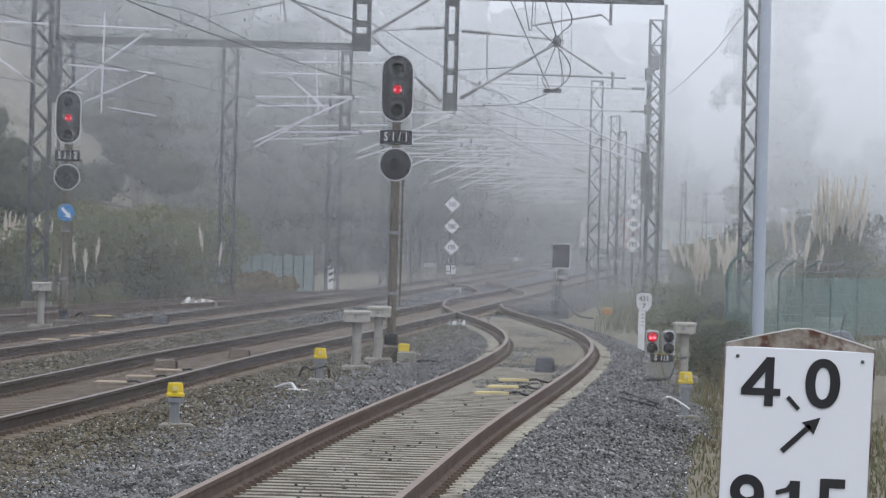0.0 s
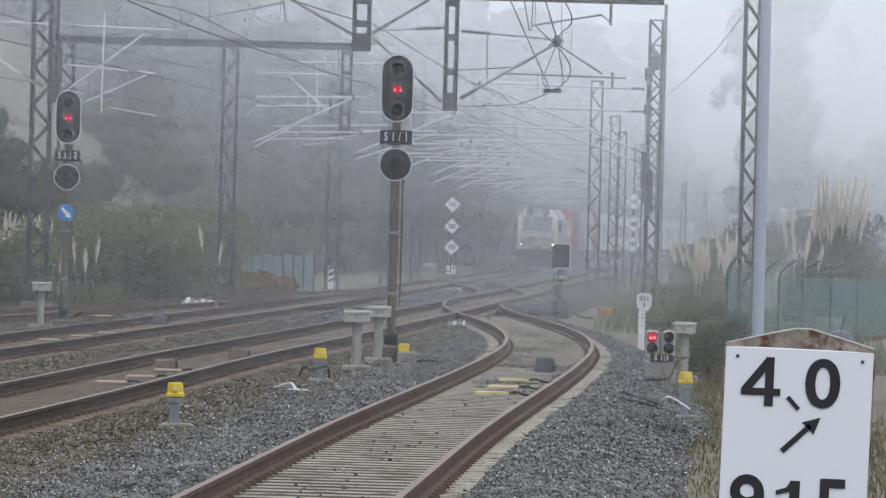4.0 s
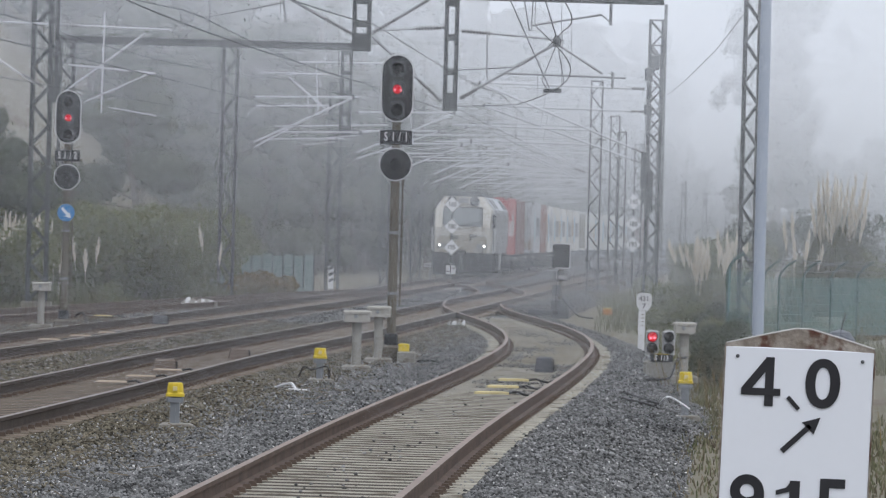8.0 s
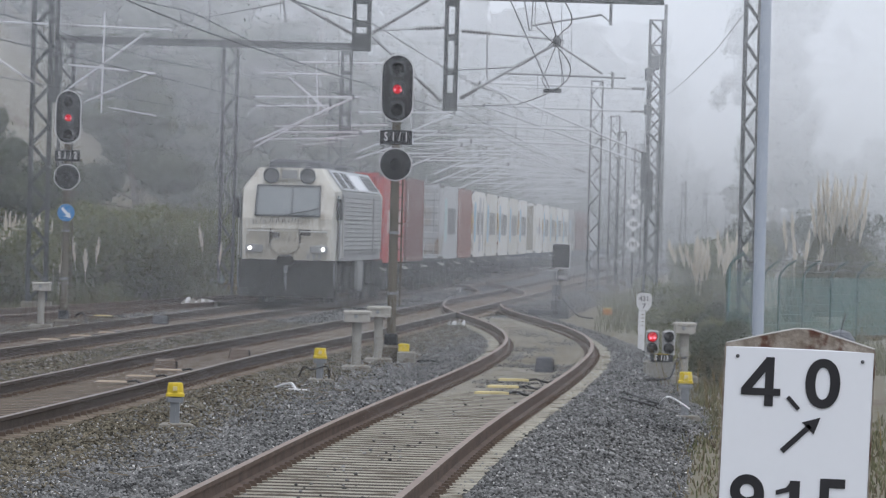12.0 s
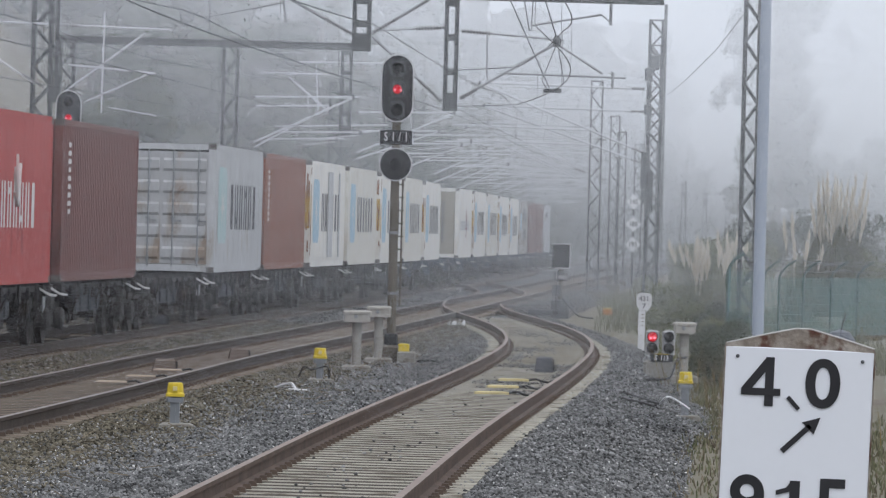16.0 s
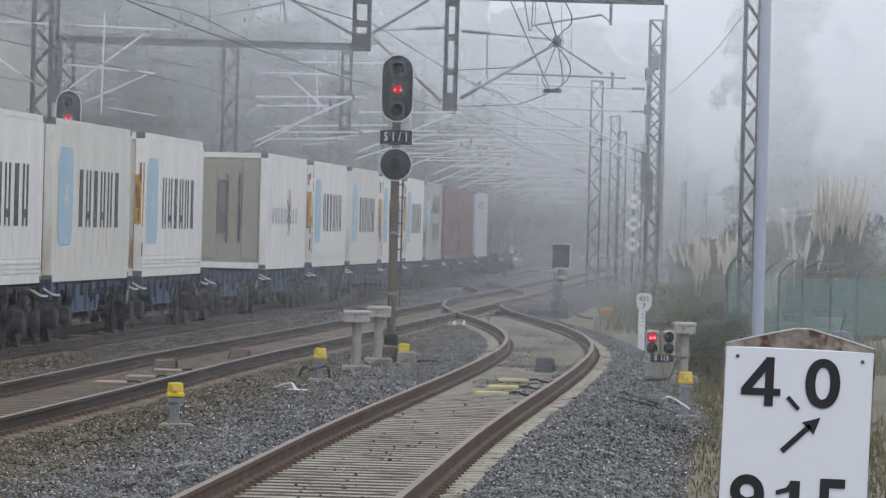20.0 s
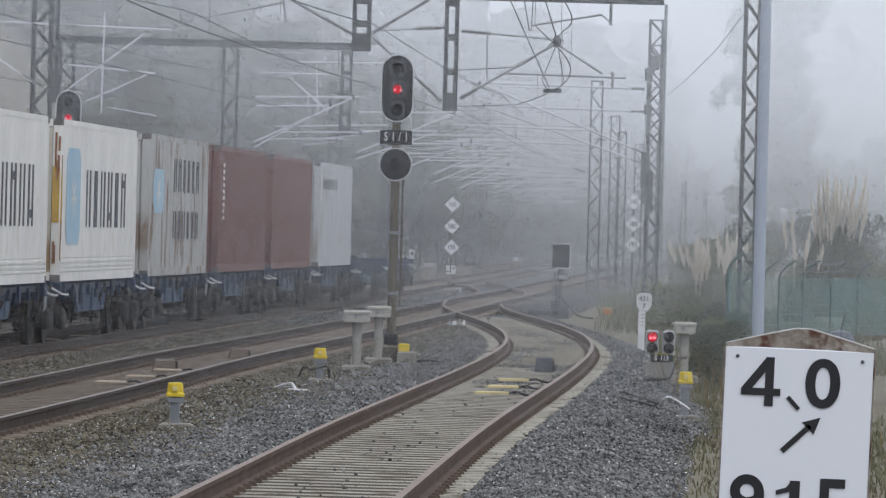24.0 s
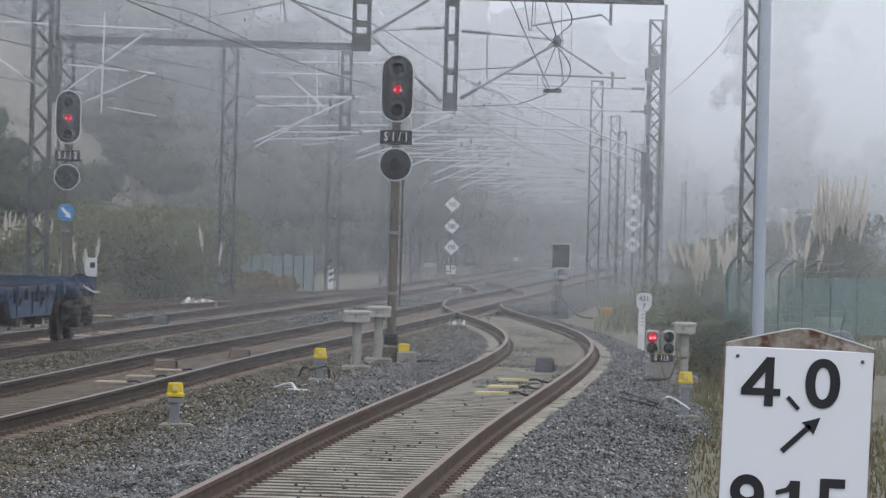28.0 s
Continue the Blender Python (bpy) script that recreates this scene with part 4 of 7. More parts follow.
    # the lower face is a grimy panel with a ledge above and rounded upper corners
    part("nose_panel", Shape().stack([[(p, yy, q) for p, q in ((-1.14, 1.27), (1.14, 1.27), (1.16, 1.92), (1.04, 2.06), (-1.04, 2.06), (-1.16, 1.92))] for yy in (0.02, -0.0012)]), LOCO_NOSE, g, "grimy beige nose panel")
    part("nose_ledge", Shape().bar((-1.20, 0.0, 2.14), (1.20, 0.0, 2.14), 0.03, 0.03), LOCO_WHITE, g)
    part("coupler_cover", Shape().cbox((-0.02, -0.16, 1.27), (0.46, 0.26, 0.22), 0.05), UNDER, g, "black coupler cover")
    for x in (-1.37, 1.37):
        part("grab_post", Shape().bar((x, -0.01, 0.60), (x, -0.01, 1.18), 0.035), GALV, g, "pale grab post beside the skirt")
    part("destination_glass", Shape().box((0, 0.40, 3.68), (0.44, 0.04, 0.24)), LOCO_GREY, g)
    for x in (-1.04, 1.04):
        part("lamp_housing", Shape().cbox((x * 0.88, -0.03, 1.57), (0.50, 0.10, 0.22), 0.03), LOCO_GREY, g)
        part("headlight", Shape().lathe((x, -0.08, 1.57), (0, -1, 0), [(0, 0.045), (0.03, 0.042), (0.04, 0.001)], 18), HEADLIGHT, g, "lit white headlight")
    for x in (-0.75, 0.75):
        part("hand_rail", Shape().chain([(x - 0.38, -0.02, 2.02), (x - 0.36, -0.08, 2.06), (x + 0.36, -0.08, 2.06), (x + 0.38, -0.02, 2.02)], 0.019), RAILING, g, "white hand rail")

    def scrawl(s):
        rng = random.Random(4)
        for k in range(16):
            x, z = -0.95 + 0.09 * k, 2.36 + rng.uniform(-0.04, 0.05)
            s.bar((x, -0.004 if z < 2.42 else 0.0, z - 0.09), (x + rng.uniform(-0.04, 0.06), -0.004, z + rng.uniform(0.02, 0.06)), 0.03, 0.012)
        for k in range(12):
            a = math.pi * 0.9 * k / 11 + math.pi
            b = math.pi * 0.9 * (k + 1) / 11 + math.pi
            s.bar((-0.05 + 0.42 * math.cos(a), -0.008, 1.72 + 0.33 * math.sin(a)), (-0.05 + 0.42 * math.cos(b), -0.008, 1.72 + 0.33 * math.sin(b)), 0.045, 0.012)
        for x in (-0.47, 0.37):
            s.bar((x, -0.008, 1.72), (x, -0.008, 2.15), 0.05, 0.012)
        for k in range(8):
            s.bar((-0.75 + 0.16 * k, -0.008, 1.78), (-0.70 + 0.16 * k, -0.008, 1.88 + 0.04 * (k % 3)), 0.03, 0.012)
        s.box((-0.36, -0.008, 1.95), (0.30, 0.012, 0.16))
        s.box((0.50, -0.008, 2.03), (0.34, 0.012, 0.16))
    tagged(part("graffiti", _fill(scrawl), mat("faded_graffiti", (0.075, 0.07, 0.066), (0.13, 0.12, 0.11), 5.0), g, "faded dark graffiti scrawl"), kind="stuff")
    plate = Shape()
    for k in range(3):
        plate.box((0.62 + 0.16 * k, -0.006, 1.36), (0.09, 0.012, 0.14))
    part("number_bars", plate, LOCO_GREY, g)
    # sides
    for sgn in (1, -1):
        sx = lambda x: x * sgn
        def slat(s, y0=0, y1=1):
            s.stack([[(0.0, y, -0.06), (0.055, y, -0.055), (0.03, y, 0.05), (0.0, y, 0.06)] for y in (y0, y1)])
        for y0, y1 in ((2.0, 13.1), (13.6, 16.7)):
            for k in range(12):
                ob = part("louvre_slat", _fill(lambda s: slat(s, y0, y1)), LOUVRE, g)
                ob.matrix_basis = pose(sx(1.402), 0 if sgn > 0 else y0 + y1, 1.62 + k * 0.125, 0, 0, 0 if sgn > 0 else 180)
            part("louvre_frame", Shape().box((sx(1.405), (y0 + y1) / 2, 1.50), (0.05, y1 - y0 + 0.2, 0.06)).box((sx(1.412), (y0 + y1) / 2, 3.10), (0.05, y1 - y0 + 0.2, 0.06)).box((sx(1.41), y0 - 0.06, 2.3), (0.05, 0.08, 1.6)).box((sx(1.41), y1 + 0.06, 2.3), (0.05, 0.08, 1.6)), LOCO_GREY, g)
        part("cab_door", Shape().box((sx(1.405), 1.28, 2.15), (0.03, 0.50, 1.7)).box((sx(1.42), 1.28, 2.6), (0.02, 0.34, 0.55)), LOCO_GREY, g, "grey cab door")
        part("side_window", Shape().box((sx(1.395), 0.72, 2.75), (0.04, 0.40, 0.70)), GLASS, g)
        part("mirror", Shape().cbox((sx(1.47), 0.42, 2.72), (0.13, 0.12, 0.60), 0.04), BLACK, g, "black wing mirror")
        part("mirror_arm", Shape().tube((sx(1.36), 0.50, 3.0), (sx(1.47), 0.44, 3.0), 0.02), BLACK, g)
        for y in (0.95, 1.62):
            part("hand_rail", Shape().tube((sx(1.47), y, 1.35), (sx(1.47), y, 2.6), 0.018), RAILING, g)
        # panels on the roof slope
        slope = lambda u, y: (sx(1.42 - 0.47 * u) + sgn * 0.012, y, 3.22 + 0.64 * u + 0.012)
        for y0, y1, m_, lab in ((2.2, 4.6, DARKBOX, "dark roof vent"), (4.9, 7.3, DARKBOX, "dark roof vent"), (7.7, 11.6, WHITE, "white roof panel"), (12.0, 16.4, DARKBOX, "dark roof vent")):
            s = Shape()
            q = [slope(0.12, y0), slope(0.12, y1), slope(0.92, y1), slope(0.92, y0)]
            s.quad(*(q if sgn > 0 else reversed(q)))
            for u in (0.3, 0.5, 0.7) if m_ is DARKBOX else ():
                s.bar(slope(u, y0 + 0.1), slope(u, y1 - 0.1), 0.06, 0.04)
            part("roof_panel", s, m_, g, lab)
            e = Shape()
            for a, b in zip(q, q[1:] + q[:1]):
                e.bar(a, b, 0.06, 0.05)
            part("panel_edge", e, WHITE, g)
    part("roof_walk", Shape().box((0, L / 2, 3.87), (1.86, L - 2.2, 0.03)), LOCO_GREY, g)
    for y, w, h, l in ((3.4, 1.5, 0.24, 2.6), (7.4, 1.2, 0.26, 2.4), (12.2, 1.6, 0.20, 3.2)):
        part("roof_vent", Shape().cbox((0, y, 3.87 + h / 2), (w, l, h), 0.06), DARKBOX, g, "dark roof equipment")
    part("roof_horn", Shape().lathe((0.3, 1.6, 3.95), (0, -1, 0), [(0, 0.03), (0.3, 0.04), (0.4, 0.09)], 12).box((0.3, 1.55, 3.9), (0.06, 0.06, 0.1)), LOCO_GREY, g)
    # below the body
    part("snow_plough", Shape().stack([[(-1.36, 0.05, 0.20), (1.36, 0.05, 0.20), (1.36, 0.35, 0.20), (-1.36, 0.35, 0.20)], [(-1.40, 0.02, 0.75), (1.40, 0.02, 0.75), (1.40, 0.4, 0.75), (-1.40, 0.4, 0.75)], [(-1.38, 0.06, 1.24), (1.38, 0.06, 1.24), (1.38, 0.5, 1.24), (-1.38, 0.5, 1.24)]]), UNDER, g, "black front skirt and plough")
    for y, sgn in ((0.05, -1), (L - 0.05, 1)):
        for x in (-0.92, 0.92):
            part("buffer", Shape().lathe((x, y, 1.03), (0, sgn, 0), [(0, 0.14), (0.15, 0.14), (0.17, 0.10), (0.62, 0.10), (0.65, 0.25), (0.70, 0.25), (0.71, 0.2)], 18), UNDER, g, smooth=True)
        part("coupling", Shape().bar((0, y, 1.0), (0, y + sgn * 0.4, 0.98), 0.10, 0.16).chain([(0, y + sgn * 0.36, 0.9), (0.02, y + sgn * 0.32, 0.6), (0, y + sgn * 0.25, 0.42)], 0.035), GALV, g)
    for x in (-0.4, 0.42):
        part("brake_hose", Shape().chain([(x, 0.0, 0.95), (x - 0.02, -0.12, 0.7), (x + 0.02, -0.1, 0.45)], 0.025), DARKBOX, g)
    for y in (3.9, L - 3.9):
        b = new("bogie")
        b.parent = g
        b.matrix_basis = pose(0, y, 0)

        def frame_(s):
            for x in (-1.12, 1.12):
                s.box((x, 0, 0.72), (0.14, 4.7, 0.22))
                for yy in (-1.8, 0, 1.8):
                    s.box((x, yy, 0.55), (0.24, 0.36, 0.34))
                    for d in (-0.34, 0.34):
                        s.tube((x, yy + d, 0.52), (x, yy + d, 0.95), 0.10)
                for yy in (-0.9, 0.9):
                    s.tube((x + 0.12 * (1 if x > 0 else -1), yy, 0.5), (x + 0.12 * (1 if x > 0 else -1), yy + 0.25, 1.1), 0.06)
            s.box((0, 0, 0.62), (2.0, 1.0, 0.3))
        part("bogie_frame", _fill(frame_), UNDER, b)
        for yy in (-1.8, 0, 1.8):
            wheelset(b, yy, 0.53)
    part("underframe", Shape().cbox((0, L / 2, 0.98), (2.3, L - 2.6, 0.5), 0.05), UNDER, g)
    part("fuel_tank", Shape().cbox((0, L / 2, 0.72), (2.5, 5.4, 0.9), 0.12), UNDER, g, "black fuel tank")
    for y in (9.2,):
        part("equipment_cabinet", Shape().cbox((1.32, y, 0.80), (0.16, 1.9, 0.84), 0.03), LOUVRE, g, "grey equipment cabinet below the body")
    for y in (0.9, 6.9, 16.9):
        for x in (-1.36, 1.36):
            part("step", Shape().box((x, y, 0.42), (0.16, 0.5, 0.04)).box((x, y, 0.78), (0.16, 0.5, 0.04)).box((x, y - 0.26, 0.8), (0.04, 0.03, 0.85)).box((x, y + 0.26, 0.8), (0.04, 0.03, 0.85)), UNDER, g)
    return g


LOCO = locomotive()
TRAIN = [(LOCO, LOCO_AT, 3.9, 14.2)]
GREY_L = "light grey dry container with faded dark name bars on a wagon"
WHITE_L = "white refrigerated container with pale blue square mark"
SPECS = {
    0: ("flat", P_RED, "bright red container with white name bars on a wagon", "plain", "white_name", None),
    1: ("dry", P_MAROON, "plain maroon container with a small white code", "plain", "code", None),
    3: ("flat", P_GREY, "light grey container with steel doors facing forward", "doors", "star", M_TEAL),
    4: ("dry", P_BROWN, "red-brown container with a white upright code", "plain", "code", None),
    5: ("reefer", P_WHITE, WHITE_L, "reefer", "star", M_BLUE),
    6: ("flat", P_CREAM, "off-white refrigerated container with pale blue square mark", "reefer", "star", M_BLUE),
    7: ("reefer", P_WHITE, WHITE_L, "reefer", "star", M_BLUE),
    8: ("flat", P_CREAM, "off-white refrigerated container with pale blue square mark", "reefer", "star", M_BLUE),
    9: ("reefer", P_WHITE, WHITE_L, "reefer", "star", M_BLUE),
    11: ("flat", P_WHITE, "white refrigerated container with beige end and thin faded name", "panel", "thin_name", None),
    12: ("reefer", P_WHITE, WHITE_L, "reefer", "star", M_BLUE),
    13: ("flat", P_CREAM, "off-white refrigerated container with pale blue square mark", "reefer", "star", M_BLUE),
    14: ("reefer", P_WHITE, WHITE_L, "reefer", "star", M_BLUE),
    15: ("reefer", P_WHITE, WHITE_L, "reefer", "star", M_BLUE),
    16: ("flat", P_RUSTY, "rust-streaked grey container with two rows of dark name bars", "plain", "two_line", M_BLUE),
    17: ("dry", P_MAROON, "plain maroon container with a white upright code", "plain", "code", None),
    18: ("dry", P_MAROON, "plain maroon container with faint rust scratches", "plain", None, None),
    19: ("flat", P_GREY, "light grey container with a small dark name at the top", "plain", "small_name", None),
}
DECK = 1.11
for i, (kind_, col_, lab_, end_, mark_, mc_) in SPECS.items():
    box_ = container(i, kind_, col_, lab_, end_, mark_, mc_, seed=i, end_colour={11: P_BEIGE, 3: P_DOORS}.get(i, P_STAIN if end_ == "reefer" else None))
    TRAIN.append((box_, SLOTS[i], 1.5, CL - 1.5))
    if i == 5:
        for y_, w_ in ((6.2, 1.5), (9.2, 0.35)):
            part("grey_band", Shape().box((CW / 2 + 0.016, y_, 1.45), (0.02, w_, 2.4)), P_GREY, box_, "grey upright band")
for k in range(11):
    first = SLOTS[2 * k] - 0.62 if 2 * k < 20 else 435.3
    nxt = SLOTS[2 * k + 2] - 0.62 if 2 * k + 2 < 20 else (435.3 if k == 9 else 464.8)
    offs = [SLOTS[j] - first for j in (2 * k, 2 * k + 1) if j < 20] or [0.62, 13.6]
    dark = k < 4
    w_ = wagon(offs, WAGON_BLACK if dark else WAGON_BLUE, ("grimy black" if dark else "dull blue") + (" empty" if k == 10 else "") + " twin container flat wagon on three bogies", nxt - first - 0.06)
    TRAIN.append((w_, first, 2.0, nxt - first - 2.0))
tail = Shape().box((0, 0, 0), (0.20, 0.03, 0.34)).box((0, 0.03, -0.22), (0.04, 0.03, 0.30))
tl = solid("tail_board", tail, DULL_RIM, "small white tail board at the end of the last wagon", "tail board")
part("dark_mark", Shape().box((0.02, -0.02, 0.03), (0.09, 0.008, 0.10)), INK, tl)
TRAIN.append((tl, 464.3, 0, 0.5))


def run(t):
    """Metres travelled since 12 s; the train slows a little as it comes near."""
    if t >= 12.0:
        return SPEED * (t - 12.0)
    u = min(12.0 - t, 1.5)
    return -(SPEED * u + (FAST - SPEED) * u * u / 3.0 + FAST * max(10.5 - t, 0.0))


def ride(at, t, a, b, z):
    """The pose of a vehicle whose two bearing points follow the main track."""
    y = at - run(t)
    xa, xb = float(MAIN(y + a)), float(MAIN(y + b))
    turn = math.atan2(xb - xa, b - a)
    x = xa - math.tan(turn) * a
    return pose(x, y, z - 0.0006 * max(0.0, y - 154.0), 0, 0, -math.degrees(turn))


def motions():
    for ob, at, a, b in TRAIN:
        name = ob.name
        z = DECK if name.startswith("freight") else (1.55 if name.startswith("tail") else 0.0)
        rows = []
        for k in range(57):
            t = k * 0.5
            m = ride(at, t, a, b, z)
            if name.startswith("tail"):
                m = m @ Matrix.Translation((1.17, 0, -0.2))
            rows.append((t, m))
        walk(ob, rows)


# ---- signals ----
def stadium(w, h, y, z, n=10):
    r = w / 2
    pts = []
    for k in range(n + 1):
        a = math.pi * k / n
        pts.append((r * math.cos(a), y, z + h / 2 - r + r * math.sin(a)))
    for k in range(n + 1):
        a = math.pi + math.pi * k / n
        pts.append((r * math.cos(a), y, z - h / 2 + r + r * math.sin(a)))
    return pts


def hood(parent, x, z, r, y0, lit=None, length=0.26):
    """A lens with a round visor open below."""
    s = Shape()
    n = 14
    a0, a1 = -0.35, math.pi + 0.35
    rows = []
    for yy, rr in ((y0, r), (y0 - length, r * 0.98)):
        rows.append([(x + rr * math.cos(a0 + (a1 - a0) * k / n), yy, z + rr * math.sin(a0 + (a1 - a0) * k / n)) for k in range(n + 1)] + [(x + (rr - 0.012) * math.cos(a1 - (a1 - a0) * k / n), yy, z + (rr - 0.012) * math.sin(a1 - (a1 - a0) * k / n)) for k in range(n + 1)])
    s.stack(rows)
    part("visor", s, DARKBOX, parent)
    part("lens", Shape().lathe((x, y0 + 0.005, z), (0, -1, 0), [(0, r * (0.66 if lit else 0.92)), (0.02, r * (0.64 if lit else 0.9)), (0.035, r * 0.4), (0.04, 0.001)], 18), LENS_RED if lit else LENS_DARK, parent, "lit red lens" if lit else "dark unlit lens", True)


def main_signal(x, y, z, text, disc=False):
    g = thing("railway_signal", f"tall black three-lamp signal with a red light, plate {text}", "railway signal", pose(x, y, z), "main signals")
    part("concrete_base", Shape().cbox((0.05, 0, 0.08), (0.52, 0.52, 0.42), 0.04), GRIMY_CONCRETE, g, "weathered concrete base")
    part("pole_foot", Shape().cbox((0, 0, 0.25), (0.24, 0.24, 0.50), 0.02), BLACK, g)
    part("pole", Shape().tube((0, 0, 0.05), (0, 0, 5.1), 0.085, 0.075, 14), POLE, g, "brown-grey painted pole", True)
    head = new("signal_head")
    head.parent = g
    head.matrix_basis = pose(0, -0.16, 4.94)
    part("rim", Shape().stack([stadium(0.60, 1.24, 0.0, 0), stadium(0.60, 1.24, -0.03, 0)]), DULL_RIM, head, "white enamel rim")
    part("face_plate", Shape().stack([stadium(0.555, 1.195, -0.02, 0), stadium(0.548, 1.188, -0.045, 0)]), BLACK, head, "black enamel face")
    part("lamp_case", Shape().cbox((0, 0.13, 0), (0.40, 0.24, 0.98), 0.04), BLACK, head)
    for k, dz in enumerate((0.37, 0.0, -0.37)):
        hood(head, 0.0, dz - 0.02, 0.125, -0.062, k == 1)
        # rounded square bezel behind each visor
        part("bezel", Shape().stack([[(a * q, yy, b * q + dz - 0.02) for a, b in ((-0.09, -0.15), (0.09, -0.15), (0.15, -0.09), (0.15, 0.09), (0.09, 0.15), (-0.09, 0.15), (-0.15, 0.09), (-0.15, -0.09))] for yy, q in ((-0.03, 1.0), (-0.058, 0.95))]), DARKBOX, head, "dark grey bezel")
    for dx in (-0.045, 0.06):
        part("lamp_glint", Shape().lathe((dx, -0.10, -0.04 + 0.01 * (dx < 0)), (0, -1, 0), [(0, 0.021), (0.01, 0.018), (0.015, 0.001)], 12), LENS_LIT, head, "bright red lamp glint")
    plate = part("number_plate", Shape().box((0, -0.15, 4.05), (0.58, 0.02, 0.26)), BLACK, g, f"black plate reading {text}")
    writing("plate_text", text.replace("S1/", "S 1 / "), 0.225, RIM, plate, pose(0, -0.163, 4.055), wide=0.68, bold=0.003, space=1.1)
    low = new("lower_lamp")
    low.parent = g
    low.matrix_basis = pose(0, -0.14, 3.56)
    part("rim", Shape().lathe((0, 0, 0), (0, -1, 0), [(0, 0.302), (0.03, 0.302), (0.031, 0.27)], 32), DULL_RIM, low, "white enamel ring", True)
    part("face_plate", Shape().lathe((0, -0.02, 0), (0, -1, 0), [(0, 0.282), (0.02, 0.282), (0.021, 0.001)], 32), BLACK, low, "black round face", True)
    part("lamp_case", Shape().cbox((0, 0.12, 0), (0.3, 0.2, 0.3), 0.04), BLACK, low)
    hood(low, 0.0, 0.0, 0.12, -0.045, None)
    lad = new("ladder")
    lad.parent = g
    lad.matrix_basis = pose(0.0, 0.0, 0)
    for k in range(11):
        part("rung", Shape().bar((0.07, 0.0, 0.85 + k * 0.235), (0.17, 0.0, 0.85 + k * 0.235), 0.028), POLE, lad)
    part("guide_pipe", Shape().tube((0.14, 0.05, 1.0), (0.14, 0.05, 3.35), 0.016), POLE, lad)
    part("cable_band", Shape().lathe((0, 0, 2.3), (0, 0, 1), [(0, 0.095), (0.05, 0.095)], 14).lathe((0, 0, 1.2), (0, 0, 1), [(0, 0.097), (0.05, 0.097)], 14), GALV, g)
    if disc:
        part("arrow_disc", Shape().lathe((0, -0.12, 2.74), (0, -1, 0), [(0, 0.20), (0.012, 0.20), (0.013, 0.001)], 28), BLUE, g, "round blue disc with a white arrow", True)
        part("arrow", Shape().bar((-0.10, -0.14, 2.85), (0.05, -0.14, 2.69), 0.01, 0.065).stack([[(0.11, -0.135, 2.62), (-0.03, -0.135, 2.65), (0.09, -0.135, 2.76)], [(0.11, -0.148, 2.62), (-0.03, -0.148, 2.65), (0.09, -0.148, 2.76)]]), WHITE, g)
    return g


main_signal(-0.90, 98.7, -0.19, "S1/1")
main_signal(-8.69, 125.4, -0.36, "S1/2", True)


def dwarf_signal():
    g = thing("dwarf_signal", "low signal with one red light and plate S1/3", "railway signal", pose(3.86, 95.6, -0.36))
    part("concrete_base", Shape().cbox((0.0, 0.1, 0.16), (0.56, 0.40, 0.42), 0.03), CONCRETE, g, "grey concrete block")
    for x, lit in ((-0.145, True), (0.145, False)):
        h = new("lamp_unit")
        h.parent = g
        h.matrix_basis = pose(x, 0, 0.69)
        part("case", Shape().cbox((0, 0.06, 0), (0.225, 0.16, 0.43), 0.03), CASE_GREY, h, "pale grey case")
        for dz in (0.10, -0.10):
            part("bezel", Shape().lathe((0, -0.015, dz), (0, -1, 0), [(0, 0.098), (0.07, 0.094), (0.071, 0.085), (0.005, 0.085)], 20), BLACK, h)
            on = lit and dz > 0
            part("lens", Shape().lathe((0, -0.02, dz), (0, -1, 0), [(0, 0.085), (0.015, 0.084), (0.025, 0.001)], 20), LENS_RED if on else LENS_DARK, h, "lit red lens" if on else "dark lens")
            if on:
                for dx in (-0.03, 0.035):
                    part("lamp_glint", Shape().lathe((dx, -0.046, dz - 0.02), (0, -1, 0), [(0, 0.024), (0.006, 0.001)], 12), LENS_LIT, h)
    plate = part("number_plate", Shape().box((0.02, -0.11, 0.42), (0.40, 0.015, 0.13)), BLACK, g, "black plate reading S1/3")
    writing("plate_text", "S 1/3", 0.125, RIM, plate, pose(0.02, -0.121, 0.42), wide=0.85, bold=0.002, space=1.2)
    part("yellow_tag", Shape().box((0.03, -0.04, 0.485), (0.26, 0.02, 0.02)), YELLOW, g)


dwarf_signal()
small = thing("cable_marker", "small yellow box on a concrete foot beside the signal", "cable marker", pose(-0.66, 98.3, -0.2))
part("foot", Shape().cbox((0.05, 0, 0.10), (0.34, 0.24, 0.20), 0.03), CONCRETE, small)
part("box", Shape().cbox((0, 0, 0.27), (0.20, 0.15, 0.14), 0.02), YELLOW, small, "yellow plastic box")


